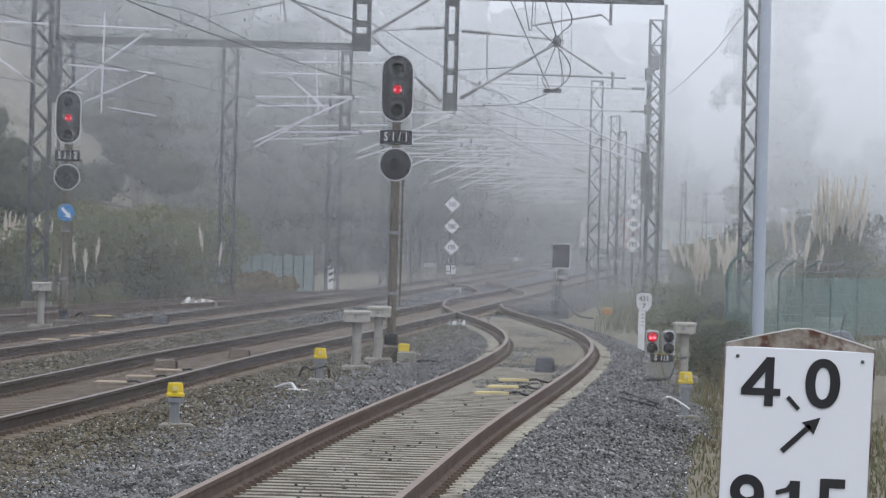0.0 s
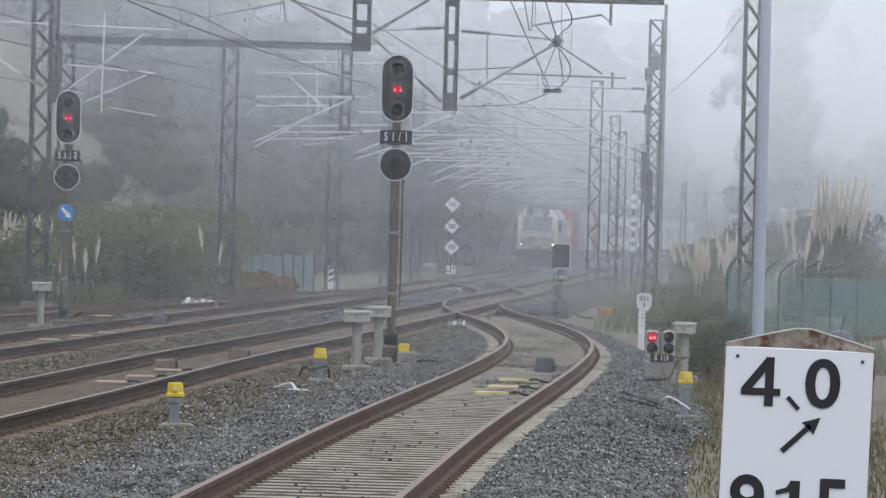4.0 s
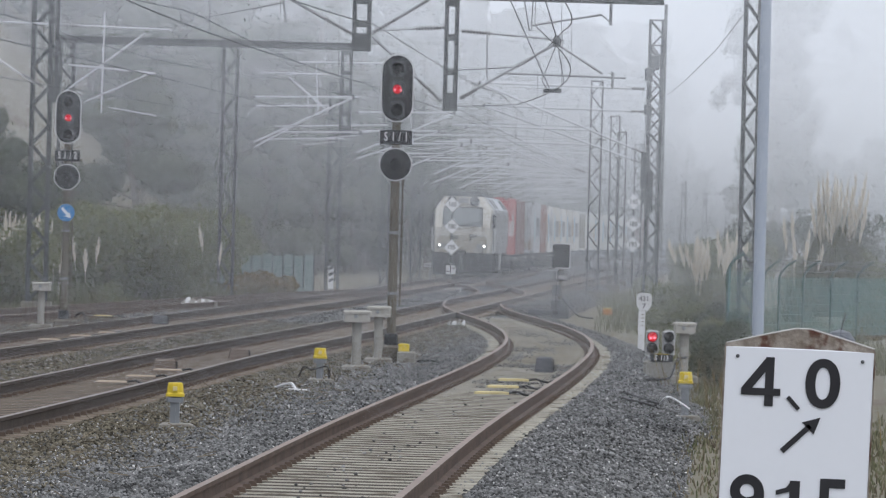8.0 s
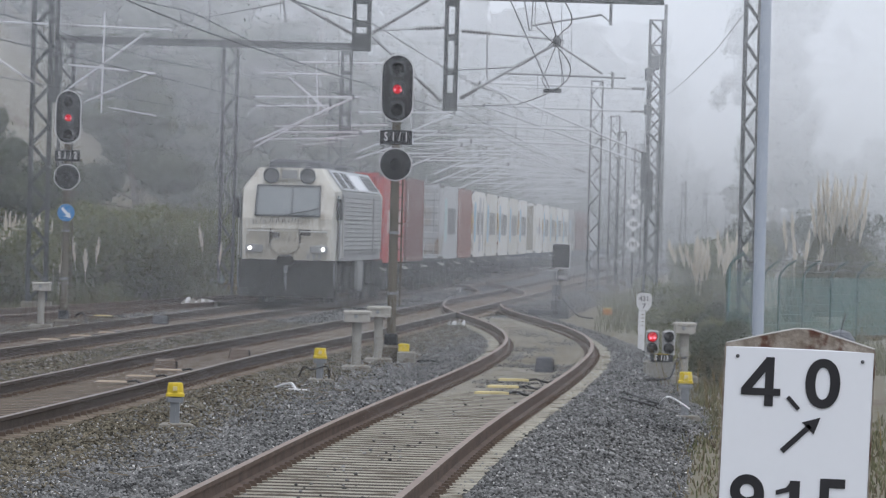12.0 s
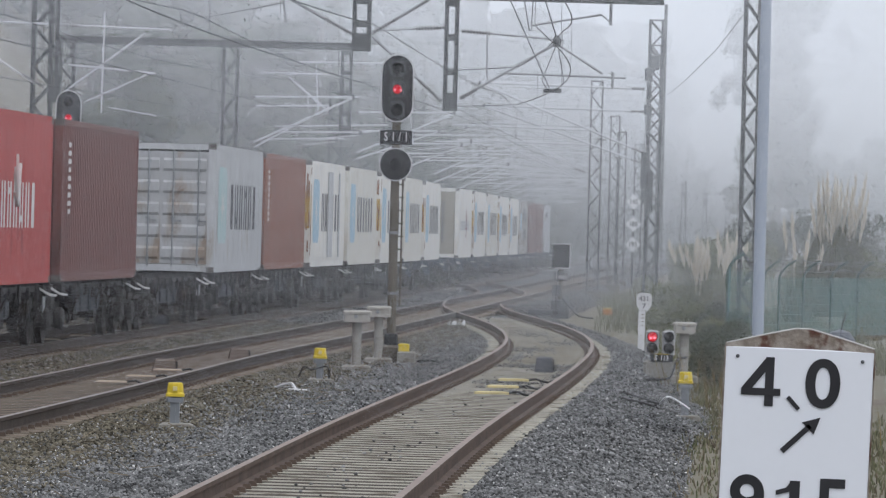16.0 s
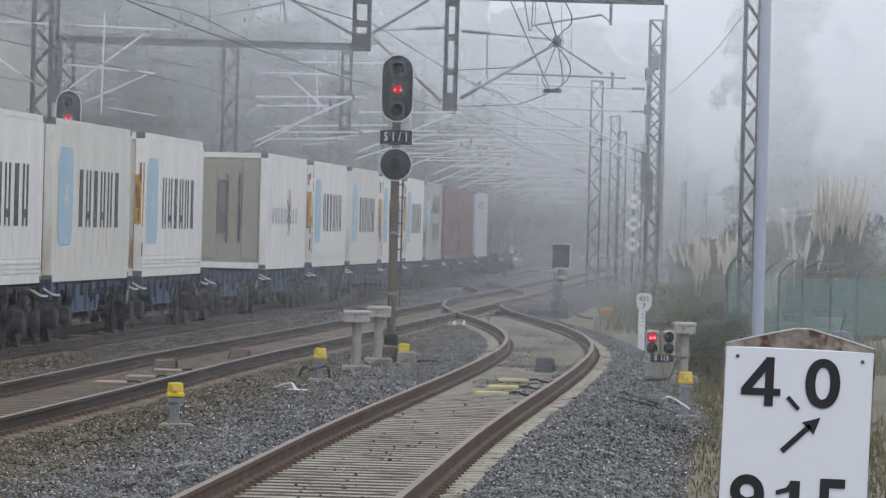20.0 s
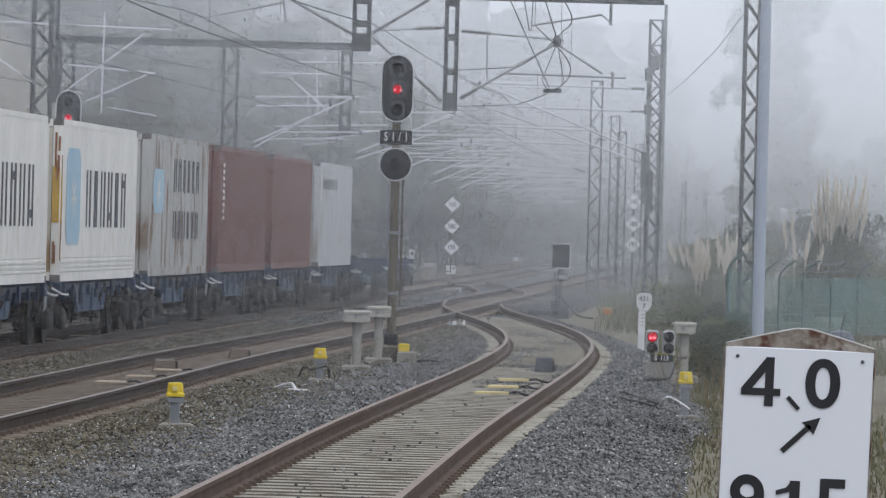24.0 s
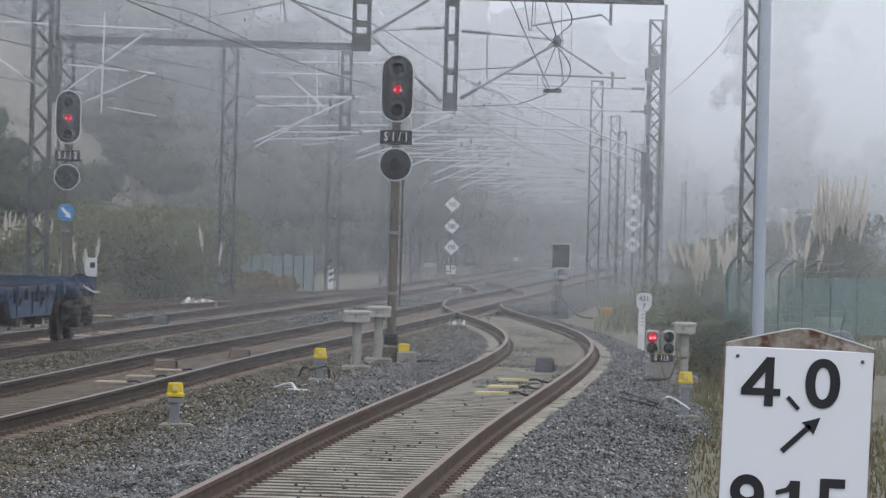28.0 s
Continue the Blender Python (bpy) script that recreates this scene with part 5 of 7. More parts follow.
def shunt_signal():
    g = thing("shunting_signal", "dark square shunting signal on a short post, plate 1A6", "railway signal", pose(3.68, 169.4, -0.45))
    part("base", Shape().cbox((0, 0, 0.30), (0.55, 0.5, 0.60), 0.05), DARKBOX, g)
    part("post", Shape().tube((0, 0, 0.3), (0, 0, 1.65), 0.06, n=10), POLE, g)
    part("head", Shape().cbox((0, 0, 1.95), (0.53, 0.24, 0.72), 0.03), BLACK, g, "black square signal head")
    part("edge", Shape().box((0.275, -0.06, 1.95), (0.03, 0.10, 0.72)).box((0, -0.06, 2.325), (0.58, 0.10, 0.03)).box((0.05, -0.06, 1.575), (0.45, 0.10, 0.03)), RIM, g, "pale worn edge")
    for dx, dz in ((-0.13, 2.12), (0.13, 2.12), (-0.13, 1.80)):
        part("lens", Shape().lathe((dx, -0.12, dz), (0, -1, 0), [(0, 0.075), (0.02, 0.07), (0.021, 0.001)], 14), LENS_DARK, g)
    plate = part("number_plate", Shape().box((0.0, -0.10, 1.30), (0.42, 0.02, 0.26)), BLACK, g, "black plate reading 1A6")
    writing("plate_text", "1A6", 0.24, RIM, plate, pose(0, -0.113, 1.30), wide=0.95, bold=0.004)
    part("cable_box", Shape().cbox((-0.12, -0.02, 0.88), (0.26, 0.2, 0.36), 0.02), DARKBOX, g)


shunt_signal()


# ---- boards and posts ----
def kilometre_post():
    g = thing("kilometre_post", "white hexagonal kilometre post with black numbers 431 and 7", "kilometre post", pose(4.37, 117.6, -0.35))
    part("post", Shape().box((-0.04, 0.03, 0.45), (0.145, 0.05, 0.95)), RIM, g, "white flat post")
    hexa = [(-0.11, 1.31), (-0.165, 1.24), (-0.165, 1.05), (-0.09, 0.93), (0.09, 0.93), (0.165, 1.05), (0.165, 1.24), (0.11, 1.31)]
    b = part("board", Shape().stack([[(x, 0.03, z) for x, z in reversed(hexa)], [(x, 0.0, z) for x, z in reversed(hexa)]]), RIM, g, "white eight-sided board")
    writing("number", "431", 0.155, INK, b, pose(0, -0.004, 1.185), wide=0.98)
    writing("number", "7", 0.15, INK, b, pose(0, -0.004, 1.025), bold=0.003)
    for k in range(4):
        part("faded_mark", Shape().box((-0.02, 0.003, 0.85 - k * 0.08), (0.06 - 0.01 * k, 0.003, 0.03)), BOXGREY, g)


kilometre_post()


def speed_board(x, y, z, zs, post_label):
    g = thing("speed_board_post", post_label, "speed sign", pose(x, y, z), "speed sign posts")
    part("post", Shape().tube((0, 0.04, 0), (0, 0.04, zs[0] + 0.1), 0.05, n=8), MAST, g)
    for text, dz in zip(("165", "180", "195"), zs):
        r = 0.375
        b = part("board", Shape().stack([[(-r, 0, dz), (0, 0, dz - r), (r, 0, dz), (0, 0, dz + r)], [(-r, -0.02, dz), (0, -0.02, dz - r), (r, -0.02, dz), (0, -0.02, dz + r)]]), BOARD_WHITE, g, f"white diamond reading {text}")
        e = Shape()
        q = [(-r, dz), (0, dz - r), (r, dz), (0, dz + r)]
        for a, c in zip(q, q[1:] + q[:1]):
            e.bar((a[0] * 0.93, -0.024, dz + (a[1] - dz) * 0.93), (c[0] * 0.93, -0.024, dz + (c[1] - dz) * 0.93), 0.035, 0.01)
        part("border", e, INK, b)
        writing("number", text, 0.30, INK, b, pose(0, -0.024, dz), wide=0.86, bold=0.006)
    return g


sb = speed_board(0.38, 250, -0.3, (3.70, 2.69, 1.73), "post with three white diamond speed boards 165, 180, 195")
part("foot_board", Shape().box((0.0, -0.05, 0.70), (0.44, 0.02, 0.40)), RIM, sb, "small white board")
part("foot_mark", Shape().box((-0.02, -0.063, 0.70), (0.05, 0.006, 0.36)).box((-0.13, -0.063, 0.62), (0.10, 0.006, 0.06)).box((0.12, -0.063, 0.78), (0.10, 0.006, 0.06)), INK, sb)
speed_board(8.35, 240, -0.2, (3.88, 2.89, 2.0), "post with three white diamond speed boards 165, 180, 195 beside masts")


def marker_board(x, y, z, w, h, top, label, stripes, marks=0):
    g = thing("marker_board", label, "track sign", pose(x, y, z), "small track boards")
    part("post", Shape().box((0, 0.03, top / 2), (0.07, 0.05, top)), GALV, g)
    b = part("board", Shape().box((0, 0, top - h / 2), (w, 0.02, h)), RIM, g, "white board")
    for k in range(stripes):
        part("stripe", Shape().bar((-w * 0.42, -0.013, top - h * (0.15 + 0.8 * k / max(stripes, 1))), (w * 0.42, -0.013, top - h * (0.02 + 0.8 * k / max(stripes, 1))), 0.01, 0.09), INK, b)
    for k in range(marks):
        part("mark", Shape().box((w * (-0.33 + 0.66 * k / (marks - 1)), -0.014, top - h / 2), (w * 0.11, 0.006, h * 0.6)), INK, b)
    return g


marker_board(-4.16, 203.5, -0.3, 0.20, 0.85, 1.06, "narrow white marker board with black chevrons beside a mast", 3)
marker_board(-0.60, 264, -0.3, 0.58, 0.18, 0.88, "low white board with dark marks beside the main track", 0, 4)
marker_board(5.68, 420, -0.5, 0.32, 0.30, 0.80, "small distant white board beside the line", 0)


def gradient_sign():
    """Concrete post with a pointed head and a white panel, close by."""
    g = thing("gradient_post", "white gradient sign 4,0 915 on a rust-stained pointed post", "gradient sign", pose(1.146, 18.0, 0, 0, 1.3, 0))
    part("post", Shape().stack([[(x, y, z) for x, y in ((-0.235, 0.0), (0.235, 0.0), (0.235, 0.10), (-0.235, 0.10))] for z in (-0.5, 1.845)]), RUSTY_POST, g, "rust-stained concrete post")
    part("post_head", Shape().stack([[(-0.242, y, 1.838), (0.25, y, 1.838), (0.247, y, 1.848), (0.13, y, 1.880), (0.035, y, 1.904), (-0.015, y, 1.904), (-0.10, y, 1.884), (-0.240, y, 1.848)] for y in (0.105, -0.003)]), RUSTY_POST, g, "rusty pointed head with a pale rim")
    part("head_rim", Shape().chain([(-0.24, 0.0, 1.850), (-0.10, 0.0, 1.886), (-0.015, 0.0, 1.906), (0.035, 0.0, 1.906), (0.13, 0.0, 1.882), (0.247, 0.0, 1.850)], 0.0035, 6), STONE_PALE, g)
    p = part("panel", Shape().cbox((0, -0.012, 1.34), (0.497, 0.012, 1.0), 0.003), WHITE, g, "glossy white enamel panel")
    for x in (-0.205, 0.208):
        part("bolt", Shape().lathe((x, -0.018, 1.807), (0, -1, 0), [(0, 0.0065), (0.004, 0.006), (0.006, 0.001)], 10), DARKBOX, p)
    four = Shape()
    for q in (((0.013, -0.081), (0.042, -0.081), (0.042, 0.081), (0.013, 0.081)), ((-0.065, -0.046), (0.065, -0.046), (0.065, -0.022), (-0.065, -0.022)), ((-0.065, -0.024), (-0.030, -0.024), (0.016, 0.036), (0.016, 0.081))):
        lift = 0.0215 + 0.0008 * len(four.v) / 8
        four.stack([[(-0.124 + x, y, 1.727 + z) for x, z in q] for y in (-0.0185, -lift)])
    part("digit", four, INK, p)
    writing("digit", "0", 0.222, INK, p, pose(0.080, -0.020, 1.720), wide=1.08, bold=0.0045)
    part("comma", Shape().bar((-0.034, -0.020, 1.680), (0.004, -0.020, 1.640), 0.004, 0.014), INK, p)
    a = Shape().bar((-0.045, -0.020, 1.500), (0.045, -0.020, 1.588), 0.004, 0.018)
    a.stack([[(0.078, y, 1.617), (0.018, y, 1.598), (0.058, y, 1.560)] for y in (-0.018, -0.022)])
    part("slope_arrow", a, INK, p, "black rising arrow")
    one = Shape()
    for q in (((-0.017, -0.086), (0.017, -0.086), (0.017, 0.086), (-0.017, 0.086)), ((-0.062, 0.036), (-0.015, 0.050), (-0.010, 0.086), (-0.030, 0.062), (-0.062, 0.052))):
        one.stack([[(0.004 + x, y, 1.318 + z) for x, z in q] for y in (-0.0185, -0.0215 - 0.0008 * (len(q) > 4))])
    part("digit", one, INK, p)
    for ch, dx in (("9", -0.152), ("5", 0.128)):
        writing("digit", ch, 0.245, INK, p, pose(dx, -0.020, 1.318), wide=1.0, bold=0.0045)
    part("worn_edge", Shape().bar((-0.247, -0.012, 0.85), (-0.247, -0.012, 1.84), 0.006, 0.012).bar((0.247, -0.012, 0.85), (0.247, -0.012, 1.84), 0.006, 0.012), RUSTY_POST, p)
    return g


gradient_sign()


# ---- trackside boxes and marker posts ----
def junction_box(x, y, z, w=0.46, h=0.98):
    g = thing("junction_box", "beige-grey trackside junction box on a round column", "junction box", pose(x, y, z), "trackside boxes")
    part("foot", Shape().cbox((0, 0, 0.06), (0.50, 0.42, 0.12), 0.03), CONCRETE, g, "concrete foot")
    part("column", Shape().tube((0, 0, 0.06), (0, 0, h - 0.16), 0.080, n=14), CONCRETE, g, "brown-grey weathered column", True)
    part("box", Shape().cbox((0, 0, h - 0.09), (w * 0.92, 0.34, 0.15), 0.02), BOXGREY, g)
    part("lid", Shape().cbox((0, 0, h), (w, 0.38, 0.055), 0.02), BOXGREY, g, "pale overhanging lid")
    part("latch", Shape().lathe((-0.02, -0.17, h - 0.07), (0, -1, 0), [(0, 0.035), (0.02, 0.03), (0.021, 0.001)], 12), GALV, g)
    return g


junction_box(-1.42, 92.2, -0.24, 0.48, 1.02)
junction_box(-1.12, 98.0, -0.24, 0.45, 1.02)
junction_box(-8.92, 121.4, -0.24, 0.44, 1.03)
junction_box(4.25, 95.0, -0.34, 0.40, 1.02)


def marker_post(x, y, z, h=0.56):
    g = thing("yellow_marker_post", "grey metal post with a yellow plastic cap", "marker post", pose(x, y, z), "yellow capped posts")
    part("foot", Shape().cbox((0.02, -0.02, 0.045), (0.40, 0.24, 0.07), 0.02), CONCRETE, g, "small concrete foot")
    part("column", Shape().box((0, 0, (h - 0.2) / 2), (0.11, 0.09, h - 0.2)).box((0, -0.05, (h - 0.2) / 2), (0.02, 0.02, h - 0.2)), GALV, g, "galvanised channel post")
    part("collar", Shape().cbox((0, 0, h - 0.20), (0.20, 0.16, 0.07), 0.02), GALV, g)
    part("cap", Shape().cbox((0, 0, h - 0.14), (0.215, 0.17, 0.05), 0.02).stack([[(0.095 * math.cos(a) * q, 0.08 * math.sin(a) * q, zz) for a in (2 * math.pi * k / 10 for k in range(10))] for zz, q in ((h - 0.13, 1.05), (h - 0.02, 0.95), (h, 0.82))]), YELLOW, g, "yellow plastic cap")
    part("cap_mark", Shape().box((0, -0.095, h - 0.07), (0.05, 0.03, 0.05)), PALE_YELLOW, g)
    return g


marker_post(-3.12, 64.4, -0.24)
marker_post(-1.87, 84.9, -0.24)
marker_post(3.50, 77.5, -0.42, 0.70)


def duct_bar(x, y, z, l, turn):
    g = thing("yellow_cable_duct", "short faded yellow cable duct laid across the track", "cable duct", pose(x, y, z, 0, 0, turn), "yellow cable ducts")
    part("duct", Shape().cbox((0, 0, 0.03), (l, 0.10 if x > 0 else 0.08, 0.042 if x > 0 else 0.026), 0.01), PALE_YELLOW if x > 0 or y > 130 else TAN, g)
    part("cable", Shape().chain([(l / 2, 0.0, 0.03), (l / 2 + 0.12, 0.05, 0.05), (l / 2 + 0.2, -0.06, 0.02), (l / 2 + 0.32, -0.1, 0.0)], 0.018), RUBBER, g)
    return g


for x, y, l, t in ((0.76, 79.0, 0.50, 0), (0.96, 82.3, 0.48, 0), (1.17, 86.2, 0.48, 0), (-4.80, 79.7, 0.46, 0), (-4.55, 83.0, 0.45, 0), (-4.34, 86.9, 0.46, 0), (-7.67, 106.8, 0.44, 0), (-7.36, 111.2, 0.44, 0), (-7.06, 115.0, 0.36, 0)):
    duct_bar(x, y, -0.165, l, t)
duct_bar(-8.24, 132.7, -0.12, 0.46, 0)
solid("steel_tie_bar", Shape().cbox((0, 0, 0.02), (0.66, 0.09, 0.04), 0.01), RAIL_RUST, "rusty steel bar lying beside the main track", "steel bar", pose(-6.72, 100.0, -0.19))


def track_box(x, y, z, w, h, turn, label):
    g = thing("track_equipment_box", label, "equipment box", pose(x, y, z, 0, 0, turn), "equipment boxes in the tracks")
    part("housing", Shape().stack([[(-w * 0.56, -0.18, 0), (w / 2, -0.18, 0), (w / 2, 0.18, 0), (-w * 0.56, 0.18, 0)], [(-w * 0.44, -0.16, h), (w * 0.46, -0.16, h), (w * 0.46, 0.16, h), (-w * 0.44, 0.16, h)], [(-w * 0.40, -0.12, h + 0.025), (w * 0.42, -0.12, h + 0.025), (w * 0.42, 0.12, h + 0.025), (-w * 0.40, 0.12, h + 0.025)]]), BROWN_BOX if "brown" in label else DARKBOX, g)
    part("side_plate", Shape().box((w / 2 + 0.012, 0, h * 0.55), (0.02, 0.3, h * 0.8)), BLACK, g)
    return g


track_box(1.79, 93.6, -0.19, 0.30, 0.24, 0, "small grey equipment box between the siding rails")
track_box(-4.43, 87.6, -0.20, 0.36, 0.19, 6, "brown-grey equipment box between the rails")
track_box(-3.59, 97.2, -0.20, 0.34, 0.18, 6, "brown-grey equipment box between the rails")
track_box(-6.62, 128.4, -0.20, 0.34, 0.20, 8, "dark equipment box between the main rails")
track_box(3.05, 165.0, -0.28, 0.9, 0.14, -30, "low dark point machine cover beside the turnout")
track_box(2.45, 172.0, -0.28, 0.8, 0.14, -30, "low dark point machine cover beside the turnout")

for x, y, z, w in ((4.98, 163.5, -0.20, 0.28),):
    g = thing("orange_cable_marker", "small orange-yellow cable marker box in the weeds", "cable marker", pose(x, y, z), "orange markers")
    part("box", Shape().cbox((0, 0, 0.09), (w, 0.16, 0.18), 0.02), ORANGE, g)
    part("lid", Shape().cbox((0, 0, 0.19), (w * 1.08, 0.18, 0.03), 0.01), PALE_YELLOW, g)


def cable_run(pts, label, r=0.02, material=None):
    ys = []
    for i in range(len(pts) - 1):
        for k in range(6):
            u = k / 6
            p0, p1, p2, p3 = pts[max(i - 1, 0)], pts[i], pts[i + 1], pts[min(i + 2, len(pts) - 1)]
            ys.append(tuple(0.5 * (2 * b + (c - a) * u + (2 * a - 5 * b + 4 * c - d) * u * u + (3 * b - a - 3 * c + d) * u ** 3) for a, b, c, d in zip(p0, p1, p2, p3)))
    ys.append(pts[-1])
    solid("loose_cable", Shape().chain(ys, r), material or RUBBER, label, "cable", group="loose cables", smooth=True)


cable_run([(4.28, 94.8, 0.1), (4.1, 94.4, 0.05), (3.95, 93.5, -0.22), (3.6, 92.6, -0.24), (3.2, 92.0, -0.22), (2.6, 93.2, -0.2)], "black cable looping from the junction box over the ballast", 0.022)
cable_run([(2.55, 82.5, -0.19), (2.8, 81.5, -0.17), (3.0, 79.8, -0.19), (3.15, 78.0, -0.2)], "black cable lying on the ballast", 0.02)
cable_run([(2.35, 80.2, -0.19), (2.7, 78.6, -0.17), (3.05, 76.8, -0.2)], "black cable lying on the ballast", 0.02)
cable_run([(3.1, 76.6, -0.16), (3.18, 76.4, -0.06), (3.3, 76.6, -0.08), (3.5, 76.0, -0.2)], "white cable end sticking out of the ballast", 0.012, RIM)
cable_run([(-4.1, 66.0, -0.19), (-3.7, 65.5, -0.17), (-3.3, 63.5, -0.2)], "black cable lying on the ballast", 0.02)
cable_run([(-2.45, 80.8, -0.2), (-2.2, 80.5, -0.12), (-2.1, 80.2, -0.2), (-1.95, 79.9, -0.2), (-2.2, 79.6, -0.18)], "white cable coil lying on the ballast", 0.02, RIM)
cable_run([(-2.2, 84.9, -0.15), (-2.12, 84.8, 0.02), (-1.98, 84.8, -0.02), (-1.75, 84.8, 0.03), (-1.72, 84.9, -0.2)], "black cable hanging round the marker post", 0.012)
cable_run([(3.75, 169.2, 0.2), (4.0, 168.6, -0.1), (4.2, 166, -0.3), (4.5, 162, -0.3)], "black cable beside the shunting signal", 0.03)
cable_run([(-8.4, 125.0, 0.0), (-8.2, 124.6, 0.1), (-8.0, 124.2, -0.2), (-7.6, 123.6, -0.22)], "black cable from the signal foot", 0.025)
cable_run([(-0.4, 97.2, -0.15), (-0.1, 96.8, -0.12), (0.1, 96.0, -0.2), (0.1, 94.5, -0.2)], "black cable beside the signal base", 0.02)

for cx, cy, n, sx, lab in ((-6.95, 155.7, 9, 0.42, "low heap of pale stones beside the main track"), (0.40, 213.0, 5, 0.30, "short row of white painted stones by the crossover"), (0.36, 135.0, 4, 0.18, "row of white painted stones by the turnout")):
    g = thing("white_stones", lab, "stones", pose(cx, cy, -0.17), "white stones")
    rng = random.Random(n + int(cy))
    for k in range(n):
        w, h = rng.uniform(0.04, 0.07) * (2.3 if n == 9 else 1), rng.uniform(0.10, 0.18) * (1.6 if n == 9 else 1)
        ox = (k / (n - 1) - 0.5) * 2 * sx
        part("stone", Shape().stack([[(ox + w * math.cos(a) * q + lean, rng.uniform(-0.01, 0.01) + w * math.sin(a) * q, zz) for a in (2 * math.pi * j / 7 for j in range(7))] for zz, q, lean in ((-0.03, 1, 0), (h * 0.6, 0.9, 0.02), (h, 0.4, 0.04))]), RIM if cy > 200 or k % 2 else CONCRETE, g)


# ---- masts, portals and overhead line ----
def lattice(parent, h, w, d, z0=0.0, panels=None, leg=0.09, w_top=None, names="leg", m=None):
    """A braced mast: legs and lacing bars as parts."""
    m = m or MAST
    w_top = w_top or w
    at = lambda u, sx, sy: (sx * (w + (w_top - w) * u) / 2, sy * d / 2, z0 + u * h)
    for sx in (-1, 1):
        for sy in (-1, 1):
            part(names, Shape().bar(at(0, sx, sy), at(1, sx, sy), leg), m, parent)
    n = panels or max(4, int(h / (w * 1.15)))
    for sy in (-1, 1):
        for k in range(n):
            a, b = (1, -1) if k % 2 else (-1, 1)
            part("lacing_bar", Shape().bar(at(k / n, a, sy), at((k + 1) / n, b, sy), 0.02, leg * 0.72), m, parent)
    for sx in (-1, 1):
        for k in range(n):
            a, b = (1, -1) if k % 2 else (-1, 1)
            part("lacing_bar", Shape().bar(at(k / n, sx, a), at((k + 1) / n, sx, b), 0.02, leg * 0.72), m, parent)
    s = Shape()
    for u in (0.0, 1.0):
        s.box((0, 0, z0 + u * h), ((w, w_top)[int(u)] + leg, d + leg, 0.05))
    part("end_plates", s, m, parent)


def insulator(parent, p, q, n=9, r=0.062):
    p, q = Vector(p), Vector(q)
    d = q - p
    prof = [(0, 0.025)]
    for k in range(n):
        a = d.length * (k + 0.15) / n
        prof += [(a, 0.028), (a + 0.012, r), (a + 0.03, r * 0.9), (a + 0.04, 0.028)]
    prof.append((d.length, 0.025))
    part("insulator", Shape().lathe(p, d, prof, 10), INSUL, parent, "ribbed insulator")


def cantilever(mast, x0, d, reach, zt, zb, drop=0.9, r=0.035, off=0.0, far=False):
    """Swinging bracket: top tube, raking tube and registration tube, out to d * reach."""
    c = new("cantilever")
    c.parent = mast
    c.matrix_basis = pose(x0 + d * 0.2, off, 0)
    X = lambda u: d * u
    top, tip = (0, 0, zt), (X(reach), 0, zt + 0.08)
    part("top_tube", Shape().tube((X(0.45), 0, zt), tip, r, n=8), TUBE, c, "bright steel tube", True)
    part("raking_tube", Shape().tube((X(0.42), 0, zb + (zt - zb) * 0.42 / reach), (X(reach * 0.93), 0, zt + 0.05), r, n=8), TUBE, c, "bright steel tube", True)
    part("registration_tube", Shape().tube((X(reach * 0.30), 0, zb + (zt - zb) * 0.32), (X(reach * 1.08), 0, zb + (zt - zb) * 0.36), r * 0.8, n=8), TUBE, c, "bright steel tube", True)
    part("steady_arm", Shape().tube((X(reach * 1.0), 0, zb + (zt - zb) * 0.30), (X(reach * 0.62), 0, zb + (zt - zb) * 0.20), r * 0.55, n=6), TUBE, c)
    part("dropper_tube", Shape().tube((X(reach * 0.55), 0, zt + 0.03), (X(reach * 0.58), 0, zb + (zt - zb) * 0.35), r * 0.5, n=6), TUBE, c)
    if far:
        return c
    insulator(c, (0, 0, zt), (X(0.48), 0, zt))
    insulator(c, (0, 0, zb), (X(0.44), 0, zb + (zt - zb) * 0.44 / reach))
    part("clamp", Shape().lathe((X(reach * 0.93), 0, zt + 0.0), (0, 0, 1), [(0, 0.06), (0.14, 0.06)], 8).box((X(reach), 0, zb + (zt - zb) * 0.33), (0.09, 0.09, 0.16)), MAST, c)
    return c


def catenary_mast(x, y, h, w, d, z0, arms, label="grey lattice steel overhead line mast", w_top=None, panels=None, leg=0.09):
    g = thing("catenary_mast", label, "overhead line mast", pose(x, y, z0), "overhead line masts")
    part("foundation", Shape().cbox((0, 0, -0.06), (w + 0.35, d + 0.3, 0.34), 0.03), GRIMY_CONCRETE, g)
    lattice(g, h, w, d, 0.1, panels, leg, w_top=w_top)
    for arm in arms:
        cantilever(g, *arm)
    return g


# beside the second track
M1 = catenary_mast(7.86, 206, 10.5, 0.48, 0.40, -0.25, [(-0.2, -1, 6.7, 8.0, 5.6, 0.9, 0.045), (-0.2, -1, 6.5, 7.15, 5.2, 0.9, 0.045, 0.35)], "tall grey lattice mast with two bracket arms and a tension weight", panels=20)
part("tension_weight", Shape().tube((-0.12, -0.3, 3.4), (-0.12, -0.3, 4.9), 0.11, n=12), MAST, M1, "dark stack of tension weights")
part("pulley", Shape().lathe((-0.30, -0.3, 8.0), (1, 0, 0), [(0, 0.42), (0.06, 0.44), (0.12, 0.42), (0.12, 0.08), (0, 0.08)], 20), MAST, M1)
part("pipe", Shape().tube((0.36, -0.24, 3.2), (0.36, -0.24, 11.2), 0.035), GALV, M1)
part("switch_box", Shape().cbox((-0.05, -0.28, 9.0), (0.36, 0.2, 0.55), 0.02), MAST, M1)
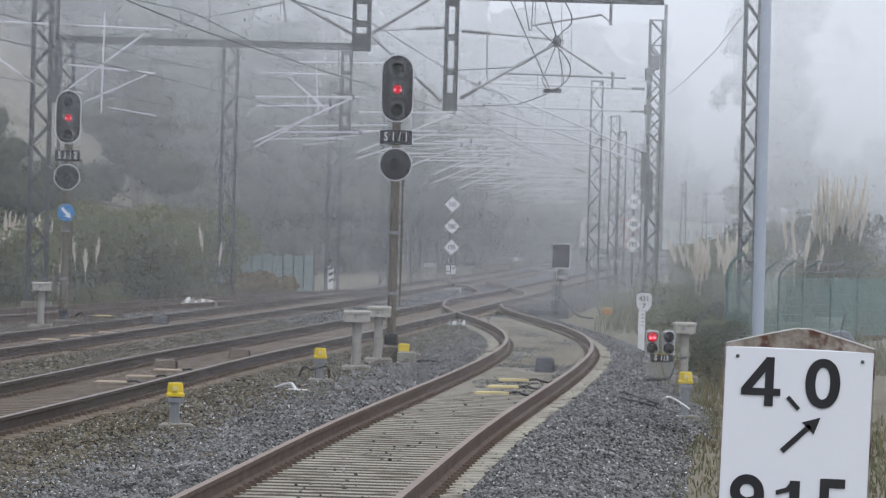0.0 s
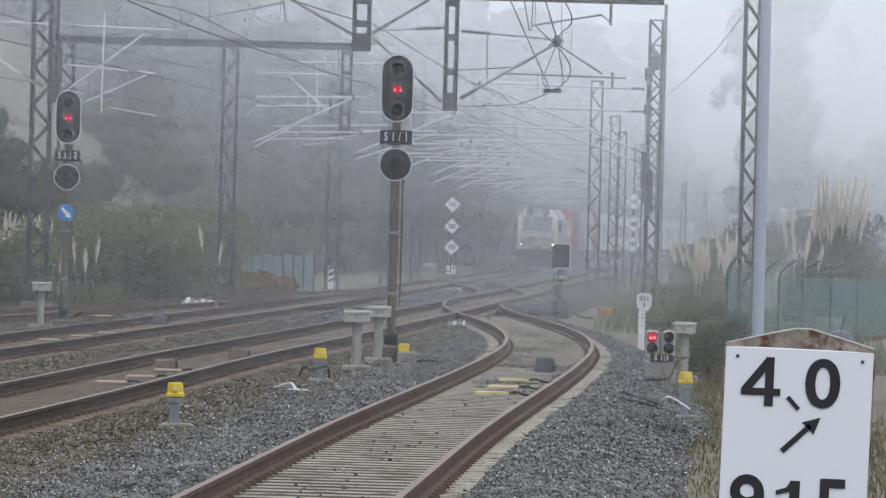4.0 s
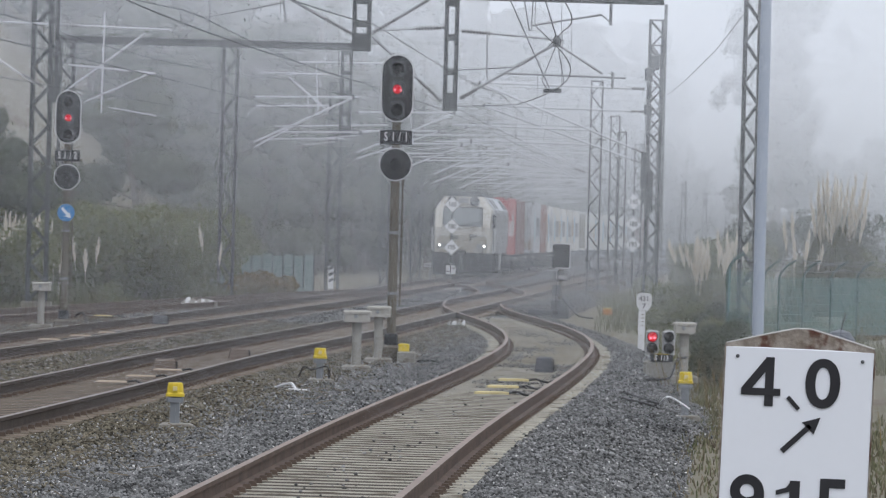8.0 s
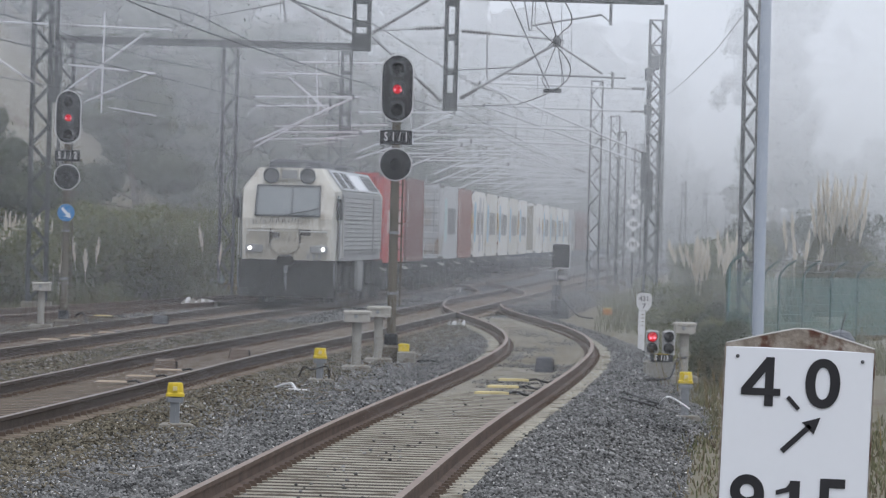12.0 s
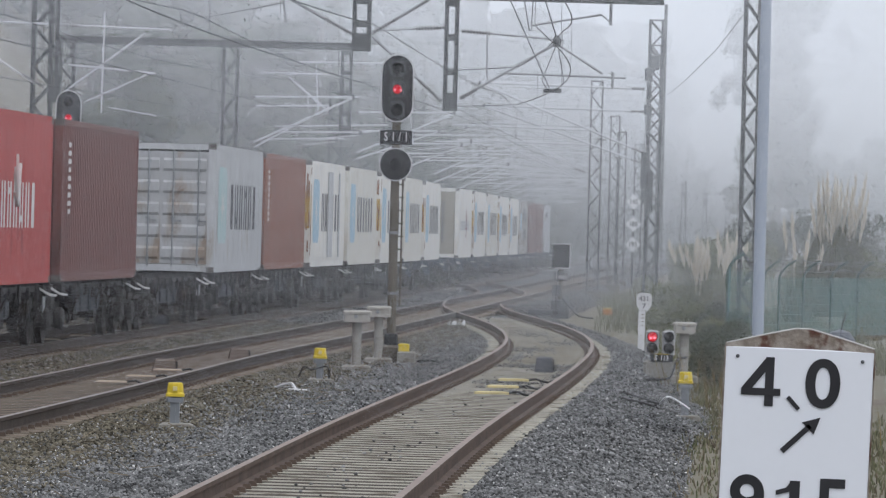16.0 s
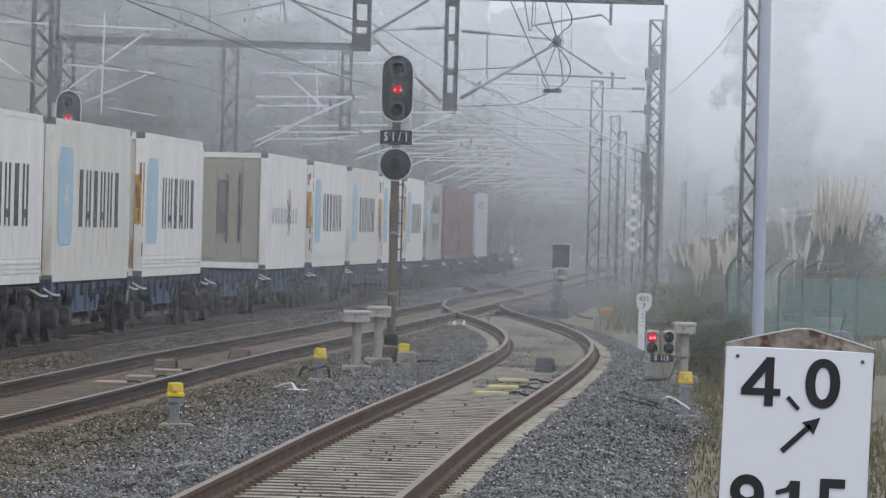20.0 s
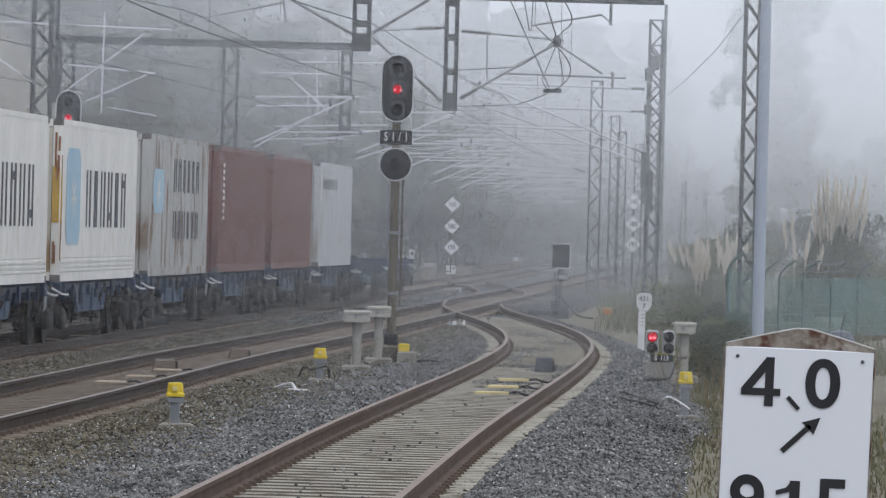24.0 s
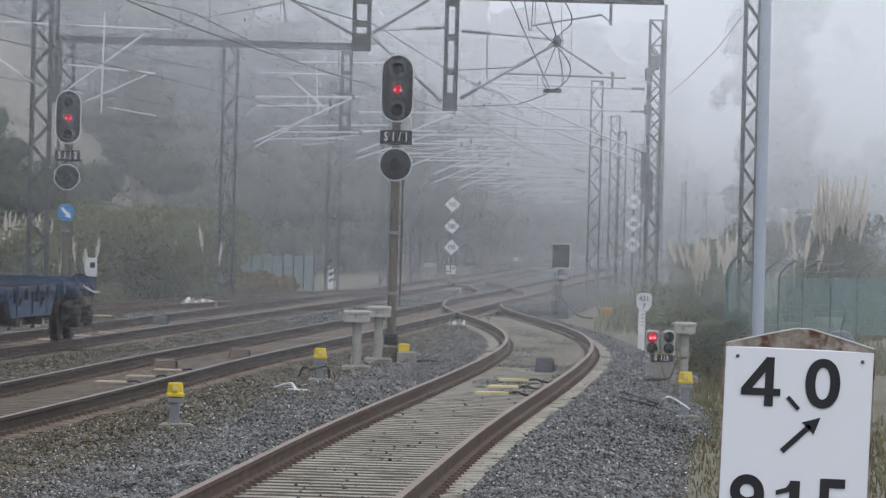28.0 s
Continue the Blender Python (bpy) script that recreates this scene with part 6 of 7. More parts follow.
for k, (x, y, h, w) in enumerate(((6.22, 226, 8.7, 0.46), (7.95, 256, 7.9, 0.42), (9.0, 278, 7.6, 0.42), (10.75, 303, 7.4, 0.42), (13.6, 345, 8.2, 0.42))):
    catenary_mast(x, y, h, w, 0.36, -0.25, [(-0.2, -1, 4.6 if k else 4.4, 6.9, 5.0, 0.9, 0.032, 0.0, k > 1), (-0.2, -1, 4.2, 6.2, 4.6, 0.9, 0.028, 0.3, True)], panels=15, leg=0.065)
# beside the main track and the loop
catenary_mast(-11.42, 153.4, 9.4, 0.50, 0.42, -0.2, [], "grey lattice mast beside the loop track", panels=17, leg=0.10)
catenary_mast(-7.25, 182, 8.6, 0.46, 0.40, -0.3, [(0.2, 1, 4.0, 6.8, 5.1), (0.2, 1, 3.2, 6.5, 4.9, 0.9, 0.03, 0.3)], panels=14)
catenary_mast(-4.20, 206.8, 7.9, 0.46, 0.40, -0.3, [(0.2, 1, 4.4, 6.9, 5.2), (0.2, 1, 3.8, 6.2, 5.0, 0.9, 0.03, 0.35)], panels=14)
for k, (x, y, h) in enumerate(((-1.36, 270, 8.6), (0.0, 300, 8.0), (2.3, 340, 8.0), (4.4, 392, 8.4), (7.0, 450, 8.6))):
    catenary_mast(x, y, h, 0.46, 0.36, -0.3, [(0.2, 1, 4.2, 6.9, 5.1, 0.9, 0.036, 0.0, True), (0.2, 1, 3.6, 6.1, 4.7, 0.9, 0.03, 0.3, True)], panels=12)
catenary_mast(-2.55, 236, 7.4, 0.30, 0.30, -0.3, [(0.15, 1, 4.4, 6.6, 5.0, 0.9, 0.03, 0.0, True)], "slim lattice mast beside the main track", panels=14)
# plain distribution poles far along the line
for x, y, h in ((16.7, 380, 6.6), (20.6, 430, 6.4), (23.4, 450, 6.2)):
    g = thing("distribution_pole", "thin distant lattice pole with a short cross arm", "utility pole", pose(x, y, float(ground_z(x, y)) - 0.05), "distant poles")
    lattice(g, h, 0.42, 0.34, 0.0, 12, 0.06, 0.26)
    part("cross_arm", Shape().bar((-0.5, 0, h - 0.2), (0.5, 0, h - 0.2), 0.1), MAST, g)
    part("transformer_box", Shape().cbox((0, -0.3, h - 0.9), (0.45, 0.4, 0.5), 0.05), MAST, g)


def battened(parent, x, y, z0, z1, w, name="hanger"):
    """Two flat uprights tied by plates."""
    b = new(name)
    b.parent = parent
    b.matrix_basis = pose(x, y, 0)
    for sx in (-1, 1):
        part("upright", Shape().box((sx * (w / 2 - 0.05), 0, (z0 + z1) / 2), (0.10, 0.16, z1 - z0)), MAST, b)
    n = max(2, int((z1 - z0) / 0.68))
    for k in range(n + 1):
        zz = z0 + 0.10 + k * (z1 - z0 - 0.2) / n
        hh = 0.42 if k == 0 else 0.16
        part("batten", Shape().box((0, -0.085, zz + (0.1 if k == 0 else 0)), (w, 0.012, hh)), MAST, b)
    return b


def portal(y, x0, x1, zb, depth, label, legs):
    g = thing("overhead_portal", label, "overhead line portal", pose(0, y, 0), "overhead line portals")
    part("beam", Shape().box(((x0 + x1) / 2, 0, zb + depth / 2), (x1 - x0, 0.30, depth)), MAST, g, "grey steel cross beam")
    part("beam_flange", Shape().box(((x0 + x1) / 2, 0, zb - 0.006), (x1 - x0, 0.40, 0.012)), MAST, g)
    for x, w, zl in legs:
        e = new("portal_leg")
        e.parent = g
        e.matrix_basis = pose(x, 0, zl)
        lattice(e, zb + depth - zl, w, 0.36, 0.0, None)
    return g


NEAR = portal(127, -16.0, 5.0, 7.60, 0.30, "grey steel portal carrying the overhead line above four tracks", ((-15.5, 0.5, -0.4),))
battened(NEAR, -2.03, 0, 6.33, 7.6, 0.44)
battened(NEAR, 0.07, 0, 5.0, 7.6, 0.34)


def strut(parent, p, q, r=0.04, ins=0.0, y=0.0):
    """A tube in the portal's plane, with an insulator over the last stretch."""
    p, q = Vector((p[0], y, p[1])), Vector((q[0], y, q[1]))
    if ins:
        k = q + (p - q).normalized() * ins
        insulator(parent, q, k, 10, 0.055)
        q = k
    part("strut", Shape().tube(p, q, r * 0.8, n=8), STRUT, parent, smooth=True)


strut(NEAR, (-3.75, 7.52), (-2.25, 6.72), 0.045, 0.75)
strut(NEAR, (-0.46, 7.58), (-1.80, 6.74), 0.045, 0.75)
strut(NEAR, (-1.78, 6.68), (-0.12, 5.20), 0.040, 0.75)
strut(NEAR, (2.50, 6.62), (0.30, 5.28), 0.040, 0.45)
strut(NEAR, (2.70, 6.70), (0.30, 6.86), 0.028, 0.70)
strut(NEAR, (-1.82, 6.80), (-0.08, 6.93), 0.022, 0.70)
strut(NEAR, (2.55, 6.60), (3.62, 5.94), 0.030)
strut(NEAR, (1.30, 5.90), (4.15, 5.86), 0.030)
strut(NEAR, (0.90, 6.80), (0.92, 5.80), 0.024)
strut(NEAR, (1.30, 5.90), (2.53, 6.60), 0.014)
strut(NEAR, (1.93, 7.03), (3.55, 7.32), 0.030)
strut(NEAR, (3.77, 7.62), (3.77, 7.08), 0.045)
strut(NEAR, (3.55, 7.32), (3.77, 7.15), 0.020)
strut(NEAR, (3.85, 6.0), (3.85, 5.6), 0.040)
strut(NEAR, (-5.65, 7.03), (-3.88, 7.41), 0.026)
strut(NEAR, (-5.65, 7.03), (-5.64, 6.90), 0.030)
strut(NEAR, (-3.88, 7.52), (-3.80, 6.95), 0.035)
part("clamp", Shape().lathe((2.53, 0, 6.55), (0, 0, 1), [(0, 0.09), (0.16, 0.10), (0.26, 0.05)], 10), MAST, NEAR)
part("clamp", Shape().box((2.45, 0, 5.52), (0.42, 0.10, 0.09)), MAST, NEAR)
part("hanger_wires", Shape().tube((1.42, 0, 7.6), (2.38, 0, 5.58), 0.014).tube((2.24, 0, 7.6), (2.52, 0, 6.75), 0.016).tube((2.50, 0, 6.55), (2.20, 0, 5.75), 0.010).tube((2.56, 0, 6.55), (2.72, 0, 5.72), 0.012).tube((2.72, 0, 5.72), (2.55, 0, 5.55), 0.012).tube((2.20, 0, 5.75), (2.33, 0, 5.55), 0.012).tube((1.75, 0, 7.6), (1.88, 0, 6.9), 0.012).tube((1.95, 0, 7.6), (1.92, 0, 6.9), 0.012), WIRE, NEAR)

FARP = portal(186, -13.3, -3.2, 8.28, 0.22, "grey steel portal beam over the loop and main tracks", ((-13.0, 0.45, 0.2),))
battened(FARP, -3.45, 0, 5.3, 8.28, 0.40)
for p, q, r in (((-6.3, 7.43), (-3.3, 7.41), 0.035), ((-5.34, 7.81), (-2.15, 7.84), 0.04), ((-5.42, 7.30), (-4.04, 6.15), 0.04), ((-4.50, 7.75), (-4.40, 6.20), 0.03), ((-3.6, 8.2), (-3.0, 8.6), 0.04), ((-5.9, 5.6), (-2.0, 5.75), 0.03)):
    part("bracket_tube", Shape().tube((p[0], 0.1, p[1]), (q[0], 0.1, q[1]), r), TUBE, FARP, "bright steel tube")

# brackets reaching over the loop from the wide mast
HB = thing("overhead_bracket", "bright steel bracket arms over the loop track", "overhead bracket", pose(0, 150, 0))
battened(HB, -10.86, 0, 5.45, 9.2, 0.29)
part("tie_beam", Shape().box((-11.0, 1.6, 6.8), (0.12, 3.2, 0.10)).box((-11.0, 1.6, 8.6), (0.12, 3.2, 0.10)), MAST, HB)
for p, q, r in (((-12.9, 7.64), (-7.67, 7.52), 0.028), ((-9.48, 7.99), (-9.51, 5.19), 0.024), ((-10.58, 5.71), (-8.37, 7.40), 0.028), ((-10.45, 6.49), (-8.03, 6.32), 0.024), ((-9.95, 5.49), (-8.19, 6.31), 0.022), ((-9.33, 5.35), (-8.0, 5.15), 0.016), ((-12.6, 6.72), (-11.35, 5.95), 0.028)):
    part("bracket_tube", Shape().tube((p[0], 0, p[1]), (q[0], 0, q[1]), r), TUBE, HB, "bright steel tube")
insulator(HB, (-10.9, 0, 7.58), (-10.2, 0, 7.57))
insulator(HB, (-11.1, 0, 5.85), (-11.7, 0, 6.2))


def overhead(track, y0, y1, zc, zm, label, spans, droop=0.3):
    """Contact and carrier wires of one track with droppers."""
    g = thing("overhead_line", label, "overhead wires", group="overhead lines")
    ys = np.arange(y0, y1, 4.0)
    zig = 0.25 * np.sin(ys / spans * math.pi)
    ph = ((ys - 127) % spans) / spans
    sag = 4 * ph * (1 - ph)
    xs = track(ys) + zig
    part("contact_wire", Shape().chain([(float(x), float(y), zc) for x, y in zip(xs, ys)], 0.011, 4), WIRE, g)
    part("carrier_wire", Shape().chain([(float(x), float(y), zm - droop * float(s)) for x, y, s in zip(xs, ys, sag)], 0.013, 4), WIRE, g)
    for x, y, s in list(zip(xs, ys, sag))[::3]:
        if y < 330:
            part("dropper", Shape().tube((float(x), float(y), zc), (float(x), float(y), zm - droop * float(s)), 0.006, n=4), WIRE, g)


overhead(MAIN, 85, 420, 5.45, 7.15, "contact and carrier wires above the main track", 58)
overhead(SECOND, 70, 420, 5.50, 6.95, "contact and carrier wires above the second track", 62)
overhead(LOOP, 110, 205, 5.50, 7.0, "contact and carrier wires above the loop track", 50)
overhead(lambda y: np.where(np.asarray(y) < 150, SIDING(np.minimum(y, 150)), SECOND(y)) + 0.3, 90, 205, 5.62, 6.9, "contact and carrier wires above the siding", 56)
solid("stay_wire", Shape().chain([(8.35, 206, 7.55), (8.12, 185, 7.55), (7.86, 160, 7.7), (7.6, 138, 8.05)], 0.010, 5), WIRE, "thin feeder wire sagging from mast to mast", "wire", group="feeder wires")

# a second mast close behind the first, and the gear hung on the pair
catenary_mast(9.02, 236, 10.6, 0.44, 0.40, -0.25, [], "grey lattice mast close behind another mast", panels=20, leg=0.08)
for dz, hh in ((8.55, 0.5), (7.2, 0.4), (3.9, 0.5)):
    part("equipment_box", Shape().cbox((-0.26, -0.34, dz), (0.30, 0.22, hh), 0.04), MAST, M1)
part("balance_weights", Shape().tube((-0.34, -0.3, 4.2), (-0.34, -0.3, 5.6), 0.14, n=12), MAST, M1, "dark stack of tension weights")
part("pipe", Shape().tube((0.30, -0.2, 2.0), (0.30, -0.2, 11.2), 0.03).tube((-0.36, -0.3, 5.6), (-0.32, -0.3, 8.0), 0.015), GALV, M1)

NM = catenary_mast(7.70, 138, 11.5, 0.36, 0.34, -0.25, [], "tall dark lattice mast behind the green fence", panels=22)
lp = thing("steel_pole", "tall round galvanised steel pole inside the green fence", "pole", pose(7.21, 124.0, -0.45))
part("pole", Shape().tube((0, 0, 0), (0, 0, 11.5), 0.135, 0.12, 18), PALE_STEEL, lp, smooth=True)
part("base_plate", Shape().cbox((0, 0, 0.03), (0.5, 0.5, 0.06), 0.02), GALV, lp)


# ---- fences ----
def mesh_panel(parent, p, q, h, z):
    """A wire mesh panel of fine bars."""
    s = Shape()
    p, q = Vector((p[0], p[1], z)), Vector((q[0], q[1], z))
    n = max(4, int((q - p).length / 0.045))
    up = Vector((0, 0, h))
    for k in range(n + 1):
        a = p.lerp(q, k / n)
        s.bar(a, a + up, 0.0095)
    for k in range(int(h / 0.2) + 1):
        o = Vector((0, 0, k * 0.2))
        s.bar(p + o, q + o, 0.010)
    tagged(part("mesh_panel", s, FENCE_MESH, parent, "green wire mesh"), kind="stuff")


def green_fence():
    g = thing("wire_fence", "green wire mesh fence with bent post tops and barbed wire", "fence")
    line = [(7.45, 141.0), (6.98, 133.0), (6.62, 126.5), (7.50, 127.0), (7.88, 127.4), (8.50, 128.2), (9.22, 129.2), (9.95, 130.6), (12.0, 134.0)]
    h = 1.80
    tips = []
    for k, (x, y) in enumerate(line):
        z = -0.32 + 0.04 * k * (k > 2)
        hh = h - (0.12 + 0.04 * k) * (k > 2)
        d = (0.32, -0.1) if k > 1 else (0.28, 0.1)
        part("post", Shape().chain([(x, y, z - 0.2), (x, y, z + hh - 0.05), (x + d[0] * 0.15, y, z + hh + 0.07), (x + d[0] * 0.55, y + d[1] * 0.5, z + hh + 0.22), (x + d[0] * 1.2, y + d[1], z + hh + 0.36)], 0.024, 8), FENCE_GREEN, g, smooth=True)
        tips.append([(x + d[0] * u, y + d[1] * u, z + hh + v) for u, v in ((0.3, 0.12), (0.7, 0.25), (1.15, 0.34))])
    for (a, b), k in zip(zip(line, line[1:]), range(9)):
        z = -0.32 + 0.04 * k * (k > 2)
        mesh_panel(g, a, b, h - (0.12 + 0.04 * k) * (k > 2) - 0.05, z)
    rng = random.Random(8)
    for j in range(3):
        pts = []
        for a, b in zip(tips, tips[1:]):
            for u in (0, 0.33, 0.66):
                pts.append(tuple(p + (q - p) * u + (rng.uniform(-0.05, 0.04) if i == 2 else 0) for i, (p, q) in enumerate(zip(a[j], b[j]))))
        pts.append(tips[-1][j])
        part("barbed_wire", Shape().chain(pts, 0.011, 4), GALV, g, "loose barbed wire")


green_fence()


def pale_fence():
    g = thing("panel_fence", "pale green upright panel fence behind the loop track", "fence")
    for k in range(10):
        x, y = (-7.15 + k * 0.37, 198.5 + k * 0.4) if k < 7 else (-8.75 + (k - 7) * 0.37, 193.5 + k * 0.2)
        z = float(ground_z(x, y)) - 0.1
        h = 1.02 - z - 0.06 * (k % 2)
        part("panel", Shape().box((x, y, z + 0.15 + h / 2), (0.33, 0.03, h)).box((x - 0.1, y - 0.02, z + 0.15 + h / 2), (0.05, 0.03, h)).box((x + 0.1, y - 0.02, z + 0.15 + h / 2), (0.05, 0.03, h)), FENCE_PALE, g)
        part("post", Shape().box((x + 0.185, y, z + h / 2), (0.05, 0.06, h + 0.2)), MAST, g)


pale_fence()


def covered_heap():
    """A dark sheeted lump with a thin rod, inside the fence."""
    g = thing("tarpaulin_bundle", "dark blue-black sheeted bundle with a thin rod", "bundle", pose(8.25, 112.5, -0.35))
    part("bundle", Shape().lathe((0, 0, 0.0), (0, 0, 1), [(0, 0.26), (0.30, 0.32), (0.52, 0.30), (0.66, 0.20), (0.72, 0.02)], 14), mat("dark_tarpaulin", (0.05, 0.06, 0.08), (0.08, 0.095, 0.12), 3.0, rough=0.4, bump=0.6, bump_scale=6), g, smooth=True)
    part("rod", Shape().bar((0.0, 0, 0.65), (0.10, 0, 1.05), 0.025), BLACK, g)


covered_heap()


# ---- plants ----
def leaf_cloud(n, blobs, size, seed, droop=0.0, loose=False):
    """Many small leaf quads scattered through a few lobes, thinner inside."""
    rng = np.random.default_rng(seed)
    b = np.array(blobs, float)
    w = b[:, 3] ** 2
    pick = rng.choice(len(b), n, p=w / w.sum())
    d = rng.normal(size=(n, 3))
    d /= np.linalg.norm(d, axis=1, keepdims=True)
    rad = b[pick, 3] * rng.uniform(0.62, 1.12, n)
    flat = b[pick, 4]
    c = b[pick, :3] + d * rad[:, None] * np.stack([np.ones(n), np.ones(n), flat], -1)
    u = rng.normal(size=(n, 3))
    u[:, 2] -= droop
    u -= d * ((0.15 if loose else 0.8) * np.sum(u * d, 1, keepdims=True))
    u /= np.linalg.norm(u, axis=1, keepdims=True)
    v = np.cross(d + rng.normal(size=(n, 3)) * (1.2 if loose else 0.35), u)
    v /= np.linalg.norm(v, axis=1, keepdims=True)
    s = size * rng.uniform(0.5, 1.4, n)[:, None]
    out = d * 0.8 + rng.normal(size=(n, 3)) * 0.16 + np.array([0, 0, 0.22])
    out /= np.linalg.norm(out, axis=1, keepdims=True)
    v *= np.where(np.sum(np.cross(u, v) * out, 1) < 0, -1.0, 1.0)[:, None]
    if loose:
        out = out * 0.35 + np.cross(u, v)
        out /= np.linalg.norm(out, axis=1, keepdims=True)
    quad = np.stack([c - u * s, c - v * s * 0.5, c + u * s, c + v * s * 0.5], 1)
    return quad.reshape(-1, 3), np.repeat(out, 4, 0)


def leaf_mesh(name, cloud, material, lumps=(), fill=0.86, seed=1):
    """Leaf quads whose shading follows the rounded mass of their clump, round ragged twig masses."""
    verts, normals = cloud
    me = bpy.data.meshes.new(name)
    n = len(verts) // 4
    vs, ns, fs = [verts], [normals], np.arange(n * 4).reshape(n, 4).tolist()
    rows, cols, o = 9, 14, n * 4
    th, ph = np.meshgrid(np.linspace(0.04, math.pi - 0.04, rows), np.arange(cols) * 2 * math.pi / cols, indexing="ij")
    d = np.stack([np.sin(th) * np.cos(ph), np.sin(th) * np.sin(ph), np.cos(th)], -1).reshape(-1, 3)
    rng = np.random.default_rng(seed)
    for x, y, z, r, flat in lumps:
        wave = rng.normal(size=(5, 3)) * np.array([2.2, 3.0, 4.0, 5.5, 7.0])[:, None]
        bump = sum(np.sin(d @ w + rng.uniform(0, 6.28)) * a for w, a in zip(wave, (0.16, 0.13, 0.10, 0.08, 0.07)))
        q = d * (r * fill * (0.92 + bump + rng.uniform(-0.07, 0.07, len(d))))[:, None] * np.array([1, 1, flat]) + np.array([x, y, z])
        m = d * 0.75 + rng.normal(size=d.shape) * 0.22 + np.array([0, 0, 0.2])
        vs.append(q)
        ns.append(m / np.linalg.norm(m, axis=1, keepdims=True))
        i = np.arange(rows * cols).reshape(rows, cols)
        j = np.roll(i, -1, 1)
        fs += (np.stack([i[:-1], i[1:], j[1:], j[:-1]], -1).reshape(-1, 4) + o).tolist()
        o += rows * cols
    normals = np.concatenate(ns)
    me.from_pydata(np.concatenate(vs).tolist(), [], fs)
    me.materials.append(material)
    me.polygons.foreach_set("use_smooth", [True] * len(fs))
    me.normals_split_custom_set_from_vertices(normals.tolist())
    return me


def tree_kind(seed, h, spread, material, label, leaves=2600, size=0.22, slim=False):
    rng = random.Random(seed)
    g = thing("tree", label, "tree", group="trees on the bank")
    part("trunk", Shape().chain([(0, 0, -0.5), (rng.uniform(-0.2, 0.2), 0, h * 0.3), (rng.uniform(-0.4, 0.4), 0.1, h * 0.62), (rng.uniform(-0.5, 0.5), 0, h * 0.9)], 0.17, 7), BARK, g)
    blobs, limbs = [], Shape()
    n = 11 if not slim else 13
    for k in range(n):
        u = 0.30 + 0.68 * k / (n - 1)
        a = rng.uniform(0, 6.28)
        r = spread * (1.15 - 0.75 * u) * rng.uniform(0.5, 1.0)
        c = (r * math.cos(a), r * math.sin(a), h * u + rng.uniform(-0.3, 0.3))
        blobs.append((*c, spread * (0.62 - 0.30 * u) * rng.uniform(0.8, 1.25) * (0.75 if slim else 1), rng.uniform(0.6, 0.95)))
        limbs.tube((0, 0, h * u * 0.82), c, 0.07, 0.025, 5)
    tagged(part("branchwork", limbs, BARK, g), kind="stuff")
    cr = new("crown", leaf_mesh("crown", leaf_cloud(leaves, blobs, size, seed, 0.4 if slim else 0.0), material, blobs, seed=seed))
    cr.parent = g
    return g


def tall_gum(seed):
    """A high eucalyptus: a bare leaning stem and hanging clumps at the ends of its limbs."""
    rng = random.Random(seed)
    g = thing("tree", "very tall eucalyptus with hanging clumps, faint in fog", "tree", group="tall trees in fog")
    h = 29.0
    stem = lambda u: Vector((0.9 * math.sin(u * 2.6), 0.3 * math.sin(u * 4.0), h * u))
    part("trunk", Shape().chain([stem(k / 8) for k in range(9)], 0.24, 7), BARK, g, "pale bare trunk")
    blobs, limbs = [], Shape()
    for k in range(38):
        u = 0.22 + 0.80 * k / 37
        a = rng.uniform(0, 6.28)
        r = (3.9 - 2.2 * abs(u - 0.55)) * rng.uniform(0.35, 1.0)
        c = stem(u) + Vector((r * math.cos(a), r * math.sin(a), rng.uniform(-0.6, 0.6)))
        limbs.tube(stem(u - 0.10), c, 0.09, 0.03, 5)
        blobs.append((*c, rng.uniform(0.7, 1.5), rng.uniform(0.6, 1.4)))
        blobs.append((c[0] + rng.uniform(-0.8, 0.8), c[1] + rng.uniform(-0.8, 0.8), c[2] - rng.uniform(0.8, 1.7), rng.uniform(0.6, 1.1), 1.2))
    tagged(part("branchwork", limbs, BARK, g), kind="stuff")
    cr = new("crown", leaf_mesh("crown", leaf_cloud(9000, blobs, 0.20, seed, 0.9), LEAF_DARK, blobs, 0.62, seed))
    cr.parent = g
    return g


def bush_kind(seed, h, spread, material, label, leaves=1500, size=0.10, group="bushes"):
    rng = random.Random(seed)
    g = thing("bush", label, "bush", group=group)
    blobs, stems = [], Shape()
    for k in range(8):
        a = rng.uniform(0, 6.28)
        r = spread * rng.uniform(0.1, 0.75)
        c = (r * math.cos(a), r * math.sin(a), h * rng.uniform(0.30, 0.80))
        blobs.append((*c, min(h, spread) * rng.uniform(0.26, 0.46), rng.uniform(0.7, 1.1)))
        stems.tube((r * 0.2 * math.cos(a), r * 0.2 * math.sin(a), -0.2), c, 0.025, 0.01, 5)
    tagged(part("stemwork", stems, BARK, g), kind="stuff")
    cr = new("foliage", leaf_mesh("foliage", leaf_cloud(leaves, blobs, size, seed, loose=True), material))
    cr.parent = g
    return g


